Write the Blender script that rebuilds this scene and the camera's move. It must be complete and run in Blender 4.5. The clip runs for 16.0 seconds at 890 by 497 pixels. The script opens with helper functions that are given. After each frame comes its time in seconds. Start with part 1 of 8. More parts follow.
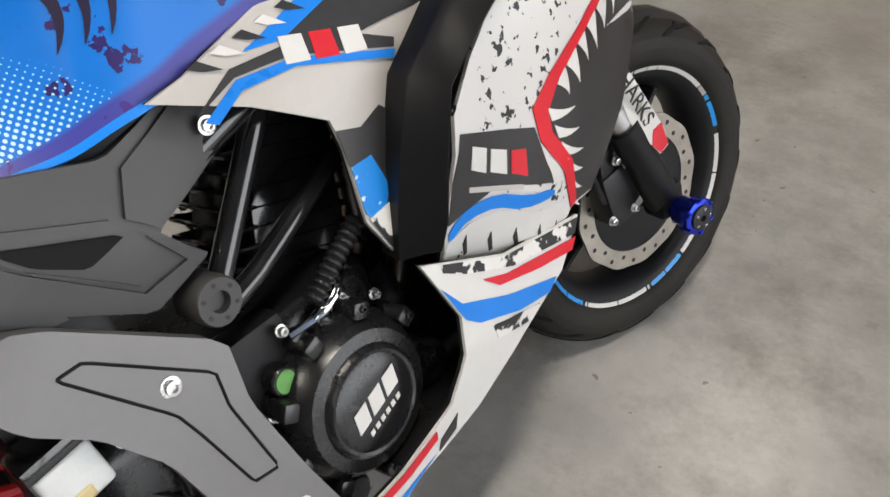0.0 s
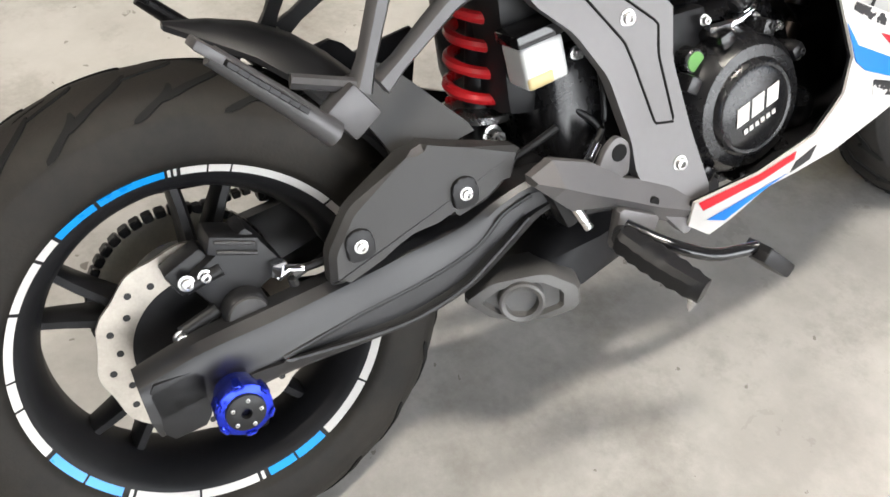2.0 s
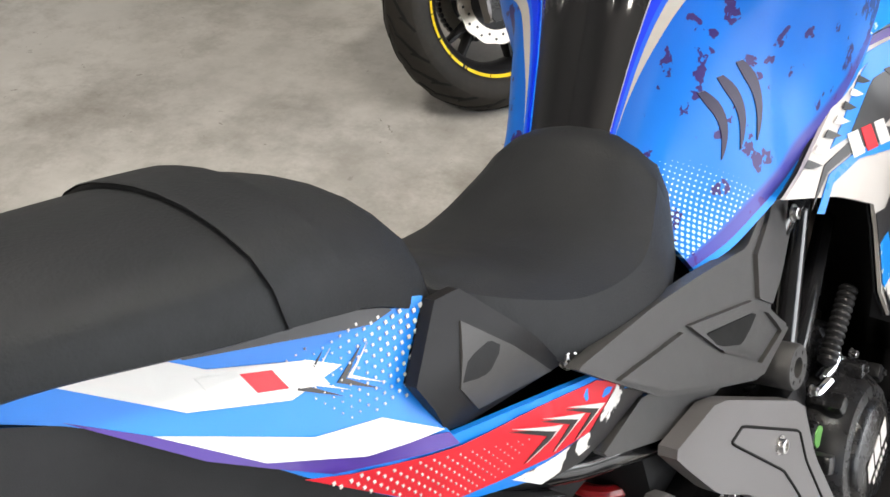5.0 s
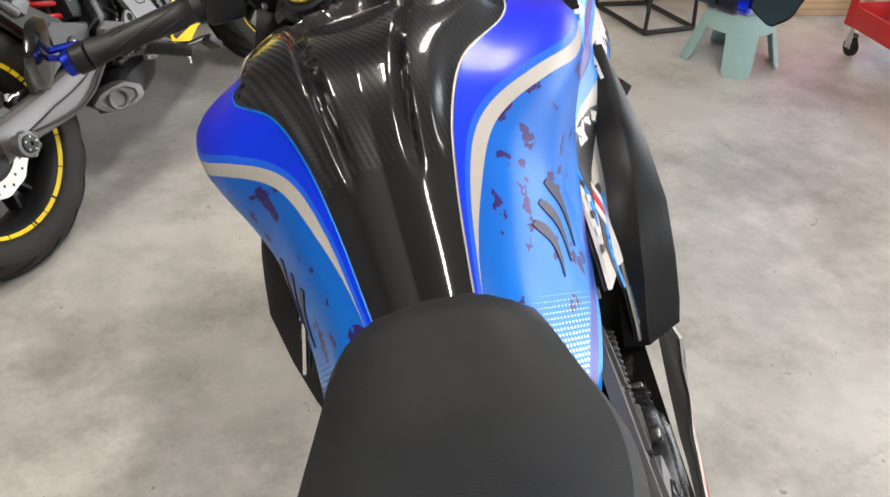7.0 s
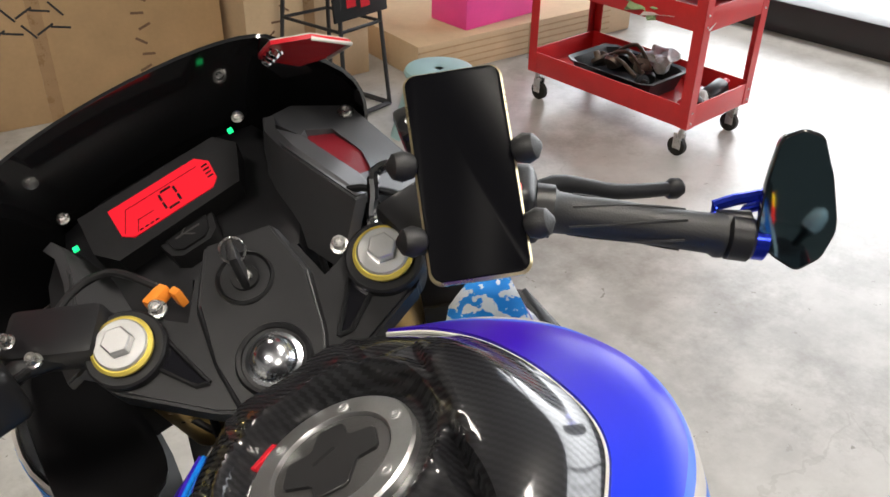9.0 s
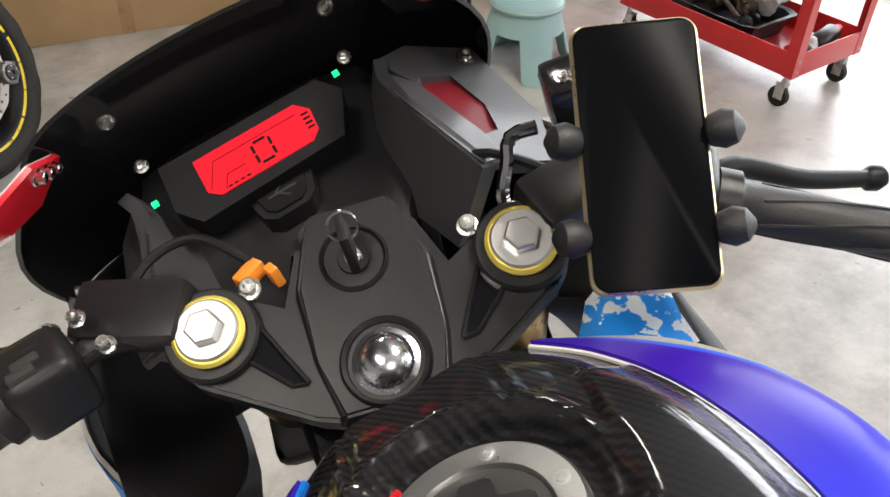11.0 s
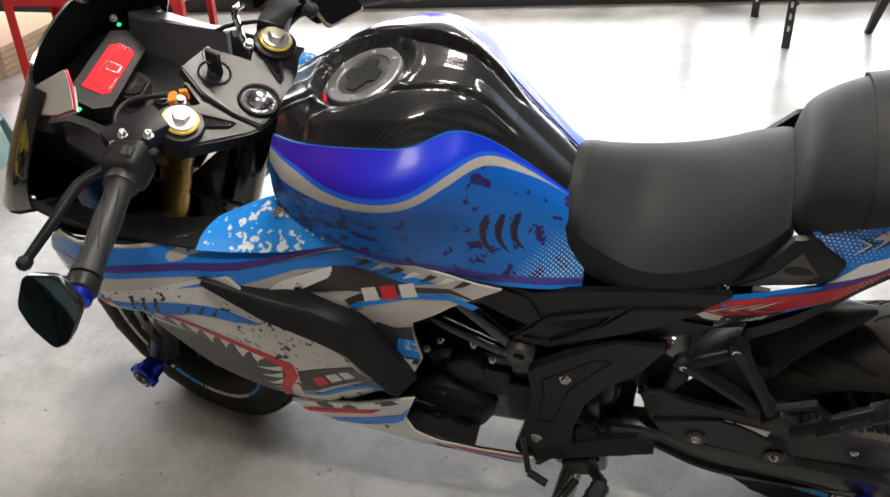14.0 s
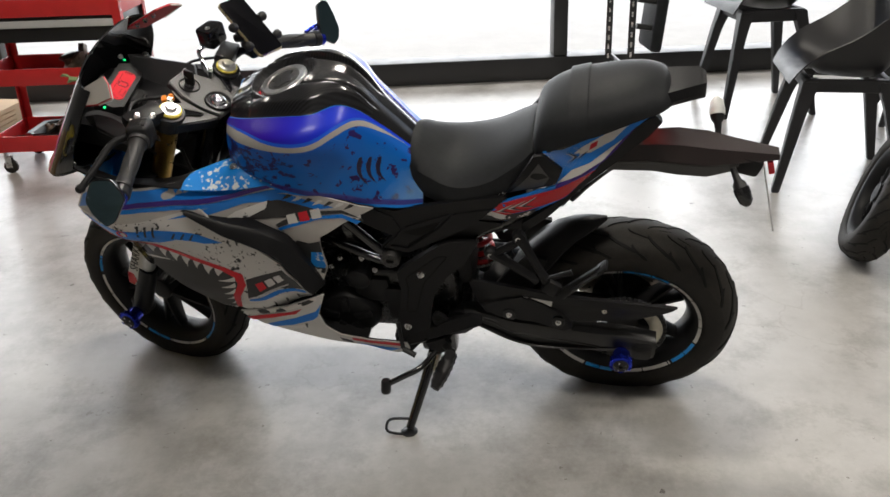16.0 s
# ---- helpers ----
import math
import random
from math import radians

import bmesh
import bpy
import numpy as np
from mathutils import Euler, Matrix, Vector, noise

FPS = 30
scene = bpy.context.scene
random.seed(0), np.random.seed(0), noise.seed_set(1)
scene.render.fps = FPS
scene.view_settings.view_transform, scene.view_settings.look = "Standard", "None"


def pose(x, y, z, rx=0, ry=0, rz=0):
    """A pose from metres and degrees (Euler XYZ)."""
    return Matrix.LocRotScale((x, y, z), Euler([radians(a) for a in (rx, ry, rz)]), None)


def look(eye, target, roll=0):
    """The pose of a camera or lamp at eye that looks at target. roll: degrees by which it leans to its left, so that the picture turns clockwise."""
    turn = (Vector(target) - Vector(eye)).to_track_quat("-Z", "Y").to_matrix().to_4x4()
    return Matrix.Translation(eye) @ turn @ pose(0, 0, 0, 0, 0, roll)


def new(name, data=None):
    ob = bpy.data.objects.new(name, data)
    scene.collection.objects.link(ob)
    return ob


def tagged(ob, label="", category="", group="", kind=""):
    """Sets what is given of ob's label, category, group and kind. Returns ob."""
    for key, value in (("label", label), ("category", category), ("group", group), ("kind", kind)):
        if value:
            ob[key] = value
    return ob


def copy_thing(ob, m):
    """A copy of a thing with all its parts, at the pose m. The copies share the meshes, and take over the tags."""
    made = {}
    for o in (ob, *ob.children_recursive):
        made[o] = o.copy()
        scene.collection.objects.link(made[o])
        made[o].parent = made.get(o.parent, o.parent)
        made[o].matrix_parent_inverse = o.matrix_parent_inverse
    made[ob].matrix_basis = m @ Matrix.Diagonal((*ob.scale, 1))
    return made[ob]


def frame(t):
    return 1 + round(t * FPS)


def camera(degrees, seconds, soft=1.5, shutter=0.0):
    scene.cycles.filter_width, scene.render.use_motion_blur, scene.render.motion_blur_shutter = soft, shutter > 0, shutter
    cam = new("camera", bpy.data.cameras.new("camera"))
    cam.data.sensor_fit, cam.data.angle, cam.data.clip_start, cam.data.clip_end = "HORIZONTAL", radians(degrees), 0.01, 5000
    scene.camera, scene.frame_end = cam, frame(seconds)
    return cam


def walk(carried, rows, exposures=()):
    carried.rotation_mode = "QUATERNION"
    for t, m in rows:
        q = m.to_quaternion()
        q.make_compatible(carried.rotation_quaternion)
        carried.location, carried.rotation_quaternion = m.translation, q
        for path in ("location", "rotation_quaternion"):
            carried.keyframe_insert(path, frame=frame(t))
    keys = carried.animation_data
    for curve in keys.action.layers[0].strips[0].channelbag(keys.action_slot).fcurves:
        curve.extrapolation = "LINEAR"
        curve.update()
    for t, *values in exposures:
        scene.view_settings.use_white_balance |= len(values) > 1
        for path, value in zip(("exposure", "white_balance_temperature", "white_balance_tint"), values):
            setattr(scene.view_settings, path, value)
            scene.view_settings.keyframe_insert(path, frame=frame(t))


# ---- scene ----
cam = camera(54.4, 16.0, soft=1.6)
# The motorcycle leans to its left on the side stand; LEAN takes its own upright axes into the room.
LEAN = Matrix.Rotation(radians(-20.56), 4, "Y")
# The path in the motorcycle's axes: seconds, eye, target, roll.
PATH = [
    (0, (0.836, 0.306, 0.957), (-0.513, 1.457, 0.033), -17.77),
    (0.5, (0.905, 0.221, 0.917), (-0.534, 1.262, -0.003), -14.98),
    (1, (0.945, 0.179, 0.862), (-0.614, 1.023, -0.063), -12.17),
    (1.5, (0.959, 0.099, 0.837), (-0.639, 0.845, -0.105), -10.00),
    (2, (0.959, -0.072, 0.831), (-0.664, 0.617, -0.112), -8.93),
    (2.5, (0.941, -0.162, 0.829), (-0.703, 0.504, -0.094), -8.97),
    (3, (0.888, -0.163, 0.895), (-0.767, 0.555, 0.033), -10.40),
    (3.5, (0.785, -0.099, 0.999), (-0.875, 0.681, 0.200), -11.85),
    (4, (0.699, -0.096, 1.086), (-0.944, 0.762, 0.334), -13.32),
    (4.2, (0.650, -0.107, 1.121), (-0.952, 0.819, 0.366), -14.45),
    (6.3, (0.246, -0.060, 1.306), (-0.415, 1.495, 0.236), -20.45),
    (6.5, (0.200, -0.091, 1.344), (-0.310, 1.506, 0.254), -19.92),
    (7, (0.133, -0.042, 1.361), (-0.135, 1.583, 0.226), -21.64),
    (7.5, (0.087, 0.075, 1.457), (0.012, 1.703, 0.298), -24.26),
    (8, (0.024, 0.227, 1.504), (0.190, 1.818, 0.304), -24.68),
    (8.5, (-0.043, 0.354, 1.538), (0.330, 1.858, 0.274), -23.14),
    (9, (0.010, 0.463, 1.496), (0.438, 1.918, 0.192), -22.50),
    (9.5, (0.047, 0.576, 1.450), (0.364, 2.045, 0.130), -22.43),
    (10, (0.033, 0.604, 1.437), (0.199, 2.086, 0.105), -23.12),
    (10.2, (0.029, 0.603, 1.448), (0.152, 2.078, 0.102), -23.47),
    (12.3, (-0.222, 0.645, 1.540), (0.453, 1.817, 0.067), -21.65),
    (12.5, (-0.294, 0.598, 1.564), (0.443, 1.721, 0.083), -21.32),
    (13, (-0.473, 0.496, 1.657), (0.412, 1.463, 0.147), -19.79),
    (13.5, (-0.697, 0.456, 1.748), (0.398, 1.119, 0.212), -13.76),
    (14, (-0.907, 0.374, 1.850), (0.269, 0.886, 0.317), -11.39),
    (14.5, (-1.147, 0.223, 1.913), (0.050, 0.691, 0.382), -10.73),
    (15, (-1.302, 0.142, 1.998), (-0.065, 0.573, 0.487), -10.02),
    (15.5, (-1.503, 0.104, 2.097), (-0.182, 0.485, 0.645), -8.85),
    (16, (-1.675, 0.051, 2.194), (-0.292, 0.419, 0.797), -7.68),
]
EXPOSURES = [(0, 0.45), (0.5, 0.88), (1, 1.05), (1.5, 1.22), (2.5, 1.28), (3.5, 1.3), (4.2, 1.12), (7.0, 1.15), (8.5, 0.95), (9.5, 0.9), (10, 1.05), (12.5, 1.05), (13, 1.0), (14, 1.05), (15, 0.88), (16, 0.58)]
walk(cam, [(t, LEAN @ look(eye, target, roll)) for t, eye, target, roll in PATH], EXPOSURES)

# ---- world, sun and lamps ----
world = bpy.data.worlds.new("world")
scene.world = world
world.use_nodes = True
wn = world.node_tree.nodes
sky = wn.new("ShaderNodeTexSky")
sky.sky_type, sky.sun_disc, sky.sun_elevation, sky.sun_rotation = "NISHITA", False, radians(60), radians(50)
world.node_tree.links.new(sky.outputs[0], wn["Background"].inputs[0])
wn["Background"].inputs[1].default_value = 0.07
# The room stands turned against the motorcycle: u runs to the window wall, v along it.
ROOM = Matrix.Rotation(radians(14), 4, "Z")


def room(u, v, z=0.0):
    return ROOM @ Vector((u, v, z))


def lamp(name, place, target, size, power, colour=(1, 1, 1)):
    data = bpy.data.lights.new(name, "AREA")
    data.shape, data.size, data.size_y, data.energy, data.color = "RECTANGLE", size[0], size[1], power, colour
    ob = new(name, data)
    ob.matrix_world = look(place, target)
    return ob


lamp("ceiling_lamp", room(0.6, 0.57, 3.25), room(0.6, 0.57, 0), (0.16, 0.9), 36, (1.0, 0.93, 0.83))
# Four more lamps, unseen, placed and tuned to brighten the floor and background.
for lu, lv, watt in ((-1.19, -1.75, 34), (-1.76, 0.68, 28), (2.02, -2.06, 10), (0.74, 3.6, 14)):
    lamp("ceiling_lamp", room(lu, lv, 3.25), room(lu, lv, 0), (0.16, 0.9), watt, (1.0, 0.93, 0.83))
sun = new("sun", bpy.data.lights.new("sun", "SUN"))
sun.data.energy, sun.data.angle, sun.data.color = 1.9, radians(18), (1.0, 0.96, 0.9)
sun.matrix_world = look(room(7, 2.0, 9), room(3.5, 0.5, 0))

# ---- materials ----
MATS = {}


def mat(name, base, rough=0.5, metal=0.0, var=0.12, scale=25.0, bump=0.0, bscale=None, coat=0.0, spec=0.5, rvar=0.08, wear=None):
    """A Principled surface with colour and roughness broken up at two scales, and a fine relief."""
    if name in MATS:
        return MATS[name]
    m = bpy.data.materials.new(name)
    m.use_nodes = True
    n, l = m.node_tree.nodes, m.node_tree.links
    p = n["Principled BSDF"]
    co = n.new("ShaderNodeTexCoord")
    a, b = n.new("ShaderNodeTexNoise"), n.new("ShaderNodeTexNoise")
    a.inputs["Scale"].default_value, a.inputs["Detail"].default_value = scale, 5
    b.inputs["Scale"].default_value, b.inputs["Detail"].default_value = scale * 9, 3
    for t in (a, b):
        l.new(co.outputs["Object"], t.inputs["Vector"])
    add = n.new("ShaderNodeMath")
    add.operation = "MULTIPLY_ADD"
    l.new(b.outputs[0], add.inputs[0])
    add.inputs[1].default_value = 0.45
    l.new(a.outputs[0], add.inputs[2])
    ramp = n.new("ShaderNodeMapRange")
    l.new(add.outputs[0], ramp.inputs[0])
    ramp.inputs[1].default_value, ramp.inputs[2].default_value = 0.4, 1.05
    mix = n.new("ShaderNodeMix")
    mix.data_type = "RGBA"
    l.new(ramp.outputs[0], mix.inputs[0])
    mix.inputs[6].default_value = (*[c * (1 - var) for c in base], 1)
    mix.inputs[7].default_value = (*(wear or [min(1, c * (1 + var)) for c in base]), 1)
    l.new(mix.outputs[2], p.inputs["Base Color"])
    rr = n.new("ShaderNodeMapRange")
    l.new(add.outputs[0], rr.inputs[0])
    rr.inputs[1].default_value, rr.inputs[2].default_value = 0.4, 1.05
    rr.inputs[3].default_value, rr.inputs[4].default_value = max(0.02, rough - rvar), min(1, rough + rvar)
    l.new(rr.outputs[0], p.inputs["Roughness"])
    p.inputs["Metallic"].default_value, p.inputs["Coat Weight"].default_value = metal, coat
    p.inputs["Coat Roughness"].default_value = 0.08
    p.inputs["Specular IOR Level"].default_value = spec
    if bump:
        t, bp = n.new("ShaderNodeTexNoise"), n.new("ShaderNodeBump")
        t.inputs["Scale"].default_value, t.inputs["Detail"].default_value = bscale or scale * 20, 4
        l.new(co.outputs["Object"], t.inputs["Vector"])
        l.new(t.outputs[0], bp.inputs["Height"])
        bp.inputs["Strength"].default_value, bp.inputs["Distance"].default_value = bump, 0.001
        l.new(bp.outputs[0], p.inputs["Normal"])
    MATS[name] = m
    return m


def glow(name, colour, strength):
    m = bpy.data.materials.new(name)
    m.use_nodes = True
    p = m.node_tree.nodes["Principled BSDF"]
    p.inputs["Base Color"].default_value = (*colour, 1)
    p.inputs["Emission Color"].default_value = (*colour, 1)
    p.inputs["Emission Strength"].default_value = strength
    p.inputs["Specular IOR Level"].default_value, p.inputs["Roughness"].default_value = 0.12, 0.5
    return m


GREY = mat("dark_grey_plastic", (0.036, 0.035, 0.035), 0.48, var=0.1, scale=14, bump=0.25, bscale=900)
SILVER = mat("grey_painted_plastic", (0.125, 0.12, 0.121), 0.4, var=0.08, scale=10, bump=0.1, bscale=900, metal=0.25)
# Blacks here and below are lifted: lens haze put into their base colours.
BLACK = mat("black_plastic", (0.012, 0.012, 0.013), 0.4, var=0.25, scale=18, bump=0.15, bscale=700, spec=0.32)
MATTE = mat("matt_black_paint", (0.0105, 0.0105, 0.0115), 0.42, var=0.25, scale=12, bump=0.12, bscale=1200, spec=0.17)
GLOSS = mat("gloss_black_paint", (0.011, 0.011, 0.012), 0.14, var=0.3, scale=20, coat=0.4)
SEATC = mat("black_vinyl", (0.019, 0.0202, 0.022), 0.52, var=0.25, scale=9, bump=0.35, bscale=420, spec=0.11)
RUBBER = mat("tyre_rubber", (0.012, 0.0115, 0.011), 0.62, var=0.35, scale=9, bump=0.3, bscale=300, spec=0.22, wear=(0.026, 0.023, 0.019))
GRIP = mat("grip_rubber", (0.012, 0.012, 0.013), 0.5, var=0.2, scale=20, bump=0.3, bscale=500)
STEEL = mat("bright_steel", (0.62, 0.61, 0.6), 0.28, metal=1.0, var=0.12, scale=40)
CAPST = mat("machined_steel", (0.62, 0.62, 0.62), 0.36, metal=0.9, var=0.06, scale=50)
SATIN = mat("satin_black_paint", (0.016, 0.016, 0.017), 0.36, var=0.25, scale=14, spec=0.5)
CHROME = mat("chrome", (0.8, 0.8, 0.82), 0.06, metal=1.0, var=0.05, scale=20, rvar=0.03)
ALU = mat("brushed_aluminium", (0.55, 0.55, 0.55), 0.34, metal=1.0, var=0.1, scale=60)
DISC = mat("brake_disc_steel", (0.36, 0.33, 0.29), 0.35, metal=0.9, var=0.2, scale=30)
GOLD = mat("gold_anodised", (0.55, 0.36, 0.1), 0.3, metal=1.0, var=0.15, scale=20)
BLUEM = mat("blue_anodised", (0.02, 0.04, 0.5), 0.22, metal=0.85, var=0.15, scale=30)
REDS = mat("red_spring_paint", (0.42, 0.012, 0.016), 0.3, var=0.2, scale=20, coat=0.3)
WHITE = mat("white_vinyl_wrap", (0.6, 0.586, 0.563), 0.34, var=0.05, scale=8, coat=0.04, spec=0.3)
CREAM = mat("warm_grey_vinyl", (0.44, 0.415, 0.39), 0.35, var=0.06, scale=8, coat=0.04, spec=0.3)
DARKV = mat("charcoal_vinyl", (0.028, 0.027, 0.028), 0.36, var=0.25, scale=10, coat=0.04, spec=0.3)
BLUEV = mat("sky_blue_vinyl", (0.006, 0.175, 0.62), 0.32, var=0.06, scale=8, coat=0.04, spec=0.3)
NAVY = mat("violet_vinyl", (0.045, 0.015, 0.2), 0.34, var=0.1, scale=8, coat=0.04, spec=0.3)
REDV = mat("red_vinyl", (0.56, 0.012, 0.024), 0.34, var=0.07, scale=8, coat=0.04, spec=0.3)
RESIN = mat("milky_plastic", (0.56, 0.57, 0.56), 0.35, var=0.08, scale=30)
AMBER = mat("amber_fluid", (0.5, 0.4, 0.2), 0.3, var=0.1, scale=30)
GREEN = mat("green_paint_mark", (0.1, 0.28, 0.06), 0.5, var=0.2, scale=60)
ORANGE = mat("orange_plug", (0.75, 0.24, 0.03), 0.4, var=0.1, scale=40)
LCD = glow("red_display", (0.6, 0.008, 0.02), 0.16)
LED = glow("green_led", (0.01, 0.8, 0.2), 0.8)
TAPEB = mat("cyan_rim_tape", (0.004, 0.26, 0.7), 0.3, var=0.05, scale=8, coat=0.1)
TAILR = glow("red_tail_light", (0.9, 0.02, 0.01), 2.0)
TAILY = glow("amber_tail_light", (1.0, 0.55, 0.02), 2.5)


def node_mat(name):
    m = bpy.data.materials.new(name)
    m.use_nodes = True
    n, l = m.node_tree.nodes, m.node_tree.links
    return m, n, l, n["Principled BSDF"], n.new("ShaderNodeTexCoord")


def mth(n, l, op, a, b=None, c=None):
    q = n.new("ShaderNodeMath")
    q.operation = op
    for i, v in enumerate((a, b, c)):
        if v is None:
            continue
        if isinstance(v, (int, float)):
            q.inputs[i].default_value = v
        else:
            l.new(v, q.inputs[i])
    return q.outputs[0]


def blend(n, l, fac, a, b):
    q = n.new("ShaderNodeMix")
    q.data_type = "RGBA"
    for i, v in ((0, fac), (6, a), (7, b)):
        if isinstance(v, tuple):
            q.inputs[i].default_value = (*v, 1)
        elif isinstance(v, (int, float)):
            q.inputs[i].default_value = v
        else:
            l.new(v, q.inputs[i])
    return q.outputs[2]


def carbon_material():
    m, n, l, p, co = node_mat("carbon_fibre")
    s = n.new("ShaderNodeSeparateXYZ")
    l.new(co.outputs["Object"], s.inputs[0])
    x, y, z = s.outputs
    u = mth(n, l, "MULTIPLY", mth(n, l, "ADD", x, mth(n, l, "MULTIPLY", y, 1.0)), 260.0)
    v = mth(n, l, "MULTIPLY", mth(n, l, "SUBTRACT", x, mth(n, l, "ADD", y, mth(n, l, "MULTIPLY", z, 0.8))), 130.0)
    tw = mth(n, l, "FRACT", mth(n, l, "ADD", mth(n, l, "MULTIPLY", mth(n, l, "FLOOR", v), 0.25), mth(n, l, "MULTIPLY", u, 0.5)))
    band = mth(n, l, "MULTIPLY", mth(n, l, "GREATER_THAN", tw, 0.5), mth(n, l, "GREATER_THAN", y, 0.615))
    noi = n.new("ShaderNodeTexNoise")
    noi.inputs["Scale"].default_value = 9
    l.new(co.outputs["Object"], noi.inputs["Vector"])
    l.new(blend(n, l, band, (0.003, 0.003, 0.004), (0.013, 0.013, 0.015)), p.inputs["Base Color"])
    l.new(mth(n, l, "MULTIPLY_ADD", band, -0.2, 0.5), p.inputs["Roughness"])
    p.inputs["Specular IOR Level"].default_value = 0.2
    p.inputs["Coat Weight"].default_value, p.inputs["Coat Roughness"].default_value = 1.0, 0.07
    l.new(mth(n, l, "MULTIPLY_ADD", noi.outputs[0], 0.08, 0.055), p.inputs["Coat Roughness"])
    bp = n.new("ShaderNodeBump")
    bp.inputs["Strength"].default_value, bp.inputs["Distance"].default_value = 0.25, 0.0006
    l.new(band, bp.inputs["Height"])
    l.new(bp.outputs[0], p.inputs["Normal"])
    return m


def lookup(n, l, x, keys):
    """A piecewise smooth function of x, from (x, value) keys."""
    r = n.new("ShaderNodeValToRGB")
    r.color_ramp.interpolation = "B_SPLINE" if len(keys) > 4 else "LINEAR"
    for i, (k, v) in enumerate(keys):
        e = r.color_ramp.elements[i] if i < 2 else r.color_ramp.elements.new(k)
        e.position, e.color = k, (v, v, v, 1)
    l.new(x, r.inputs[0])
    return r.outputs[0]


def tank_material():
    """The tank's wrap, laid out along the tank (u) and down its side (v): violet to blue, a wavy grey band, torn blue below, dots by the seat."""
    m, n, l, p, co = node_mat("tank_wrap")
    s = n.new("ShaderNodeSeparateXYZ")
    l.new(co.outputs["UV"], s.inputs[0])
    y, q = s.outputs[0], s.outputs[1]
    wob, sc = n.new("ShaderNodeTexNoise"), n.new("ShaderNodeTexNoise")
    for t, k in ((wob, 38), (sc, 110)):
        t.inputs["Scale"].default_value, t.inputs["Detail"].default_value = k, 7
        l.new(co.outputs["Object"], t.inputs["Vector"])
    top = lookup(n, l, y, [(0.50, 0.03), (0.56, 0.05), (0.60, 0.06), (0.64, 0.10), (0.68, 0.22), (0.73, 0.31), (0.79, 0.325), (0.85, 0.275), (0.90, 0.18), (0.96, 0.13)])
    bot = lookup(n, l, y, [(0.50, 0.04), (0.56, 0.07), (0.60, 0.16), (0.64, 0.20), (0.68, 0.29), (0.73, 0.385), (0.79, 0.395), (0.85, 0.38), (0.90, 0.34), (0.96, 0.34)])
    above = mth(n, l, "LESS_THAN", q, top)
    below = mth(n, l, "GREATER_THAN", q, bot)
    violet = blend(n, l, mth(n, l, "MULTIPLY_ADD", y, 6.0, -4.1), (0.002, 0.028, 0.6), (0.03, 0.005, 0.3))
    shade = blend(n, l, mth(n, l, "MULTIPLY", mth(n, l, "SUBTRACT", q, bot), 2.2), (0.003, 0.092, 0.44), (0.004, 0.145, 0.53))
    torn = mth(n, l, "GREATER_THAN", mth(n, l, "ADD", wob.outputs[0], lookup(n, l, y, [(0.56, 0.02), (0.60, 0.065), (0.65, 0.06), (0.70, 0.0), (0.79, 0.02), (0.85, 0.13), (0.92, 0.16)])), 0.635)
    torn = mth(n, l, "MULTIPLY", torn, mth(n, l, "GREATER_THAN", sc.outputs[0], 0.42))
    c = blend(n, l, torn, shade, (0.025, 0.012, 0.10))
    low = lookup(n, l, q, [(0.0, 0.0), (0.86, 0.0), (0.885, 1.0), (0.93, 1.0)])
    c = blend(n, l, mth(n, l, "MULTIPLY", low, 0.8), c, (0.06, 0.025, 0.2))
    c = blend(n, l, mth(n, l, "GREATER_THAN", q, 0.945), c, (0.008, 0.2, 0.68))
    obj = n.new("ShaderNodeSeparateXYZ")
    l.new(co.outputs["Object"], obj.inputs[0])
    yy, zz = obj.outputs[1], obj.outputs[2]
    du = mth(n, l, "SUBTRACT", mth(n, l, "FRACT", mth(n, l, "MULTIPLY", mth(n, l, "ADD", yy, zz), 135.0)), 0.5)
    dv = mth(n, l, "SUBTRACT", mth(n, l, "FRACT", mth(n, l, "MULTIPLY", mth(n, l, "SUBTRACT", yy, zz), 135.0)), 0.5)
    d2 = mth(n, l, "ADD", mth(n, l, "MULTIPLY", du, du), mth(n, l, "MULTIPLY", dv, dv))
    reach = mth(n, l, "MULTIPLY", mth(n, l, "MULTIPLY_ADD", q, 0.16, mth(n, l, "SUBTRACT", 0.475, y)), 1.5)
    dots = mth(n, l, "MULTIPLY", mth(n, l, "LESS_THAN", d2, mth(n, l, "MINIMUM", reach, 0.1)), mth(n, l, "LESS_THAN", q, 0.87))
    c = blend(n, l, mth(n, l, "MULTIPLY", dots, mth(n, l, "GREATER_THAN", q, 0.4)), c, (0.45, 0.68, 0.85))
    grey = blend(n, l, mth(n, l, "MULTIPLY", sc.outputs[0], 0.5), (0.33, 0.31, 0.29), (0.42, 0.4, 0.37))
    c = blend(n, l, below, grey, c)
    c = blend(n, l, above, c, violet)
    line = mth(n, l, "LESS_THAN", mth(n, l, "ABSOLUTE", mth(n, l, "SUBTRACT", q, top)), 0.018)
    c = blend(n, l, line, c, (0.01, 0.09, 0.6))
    l.new(c, p.inputs["Base Color"])
    p.inputs["Coat Weight"].default_value, p.inputs["Coat Roughness"].default_value, p.inputs["Specular IOR Level"].default_value = 0.1, 0.16, 0.2
    l.new(mth(n, l, "MULTIPLY_ADD", wob.outputs[0], 0.12, 0.3), p.inputs["Roughness"])
    return m


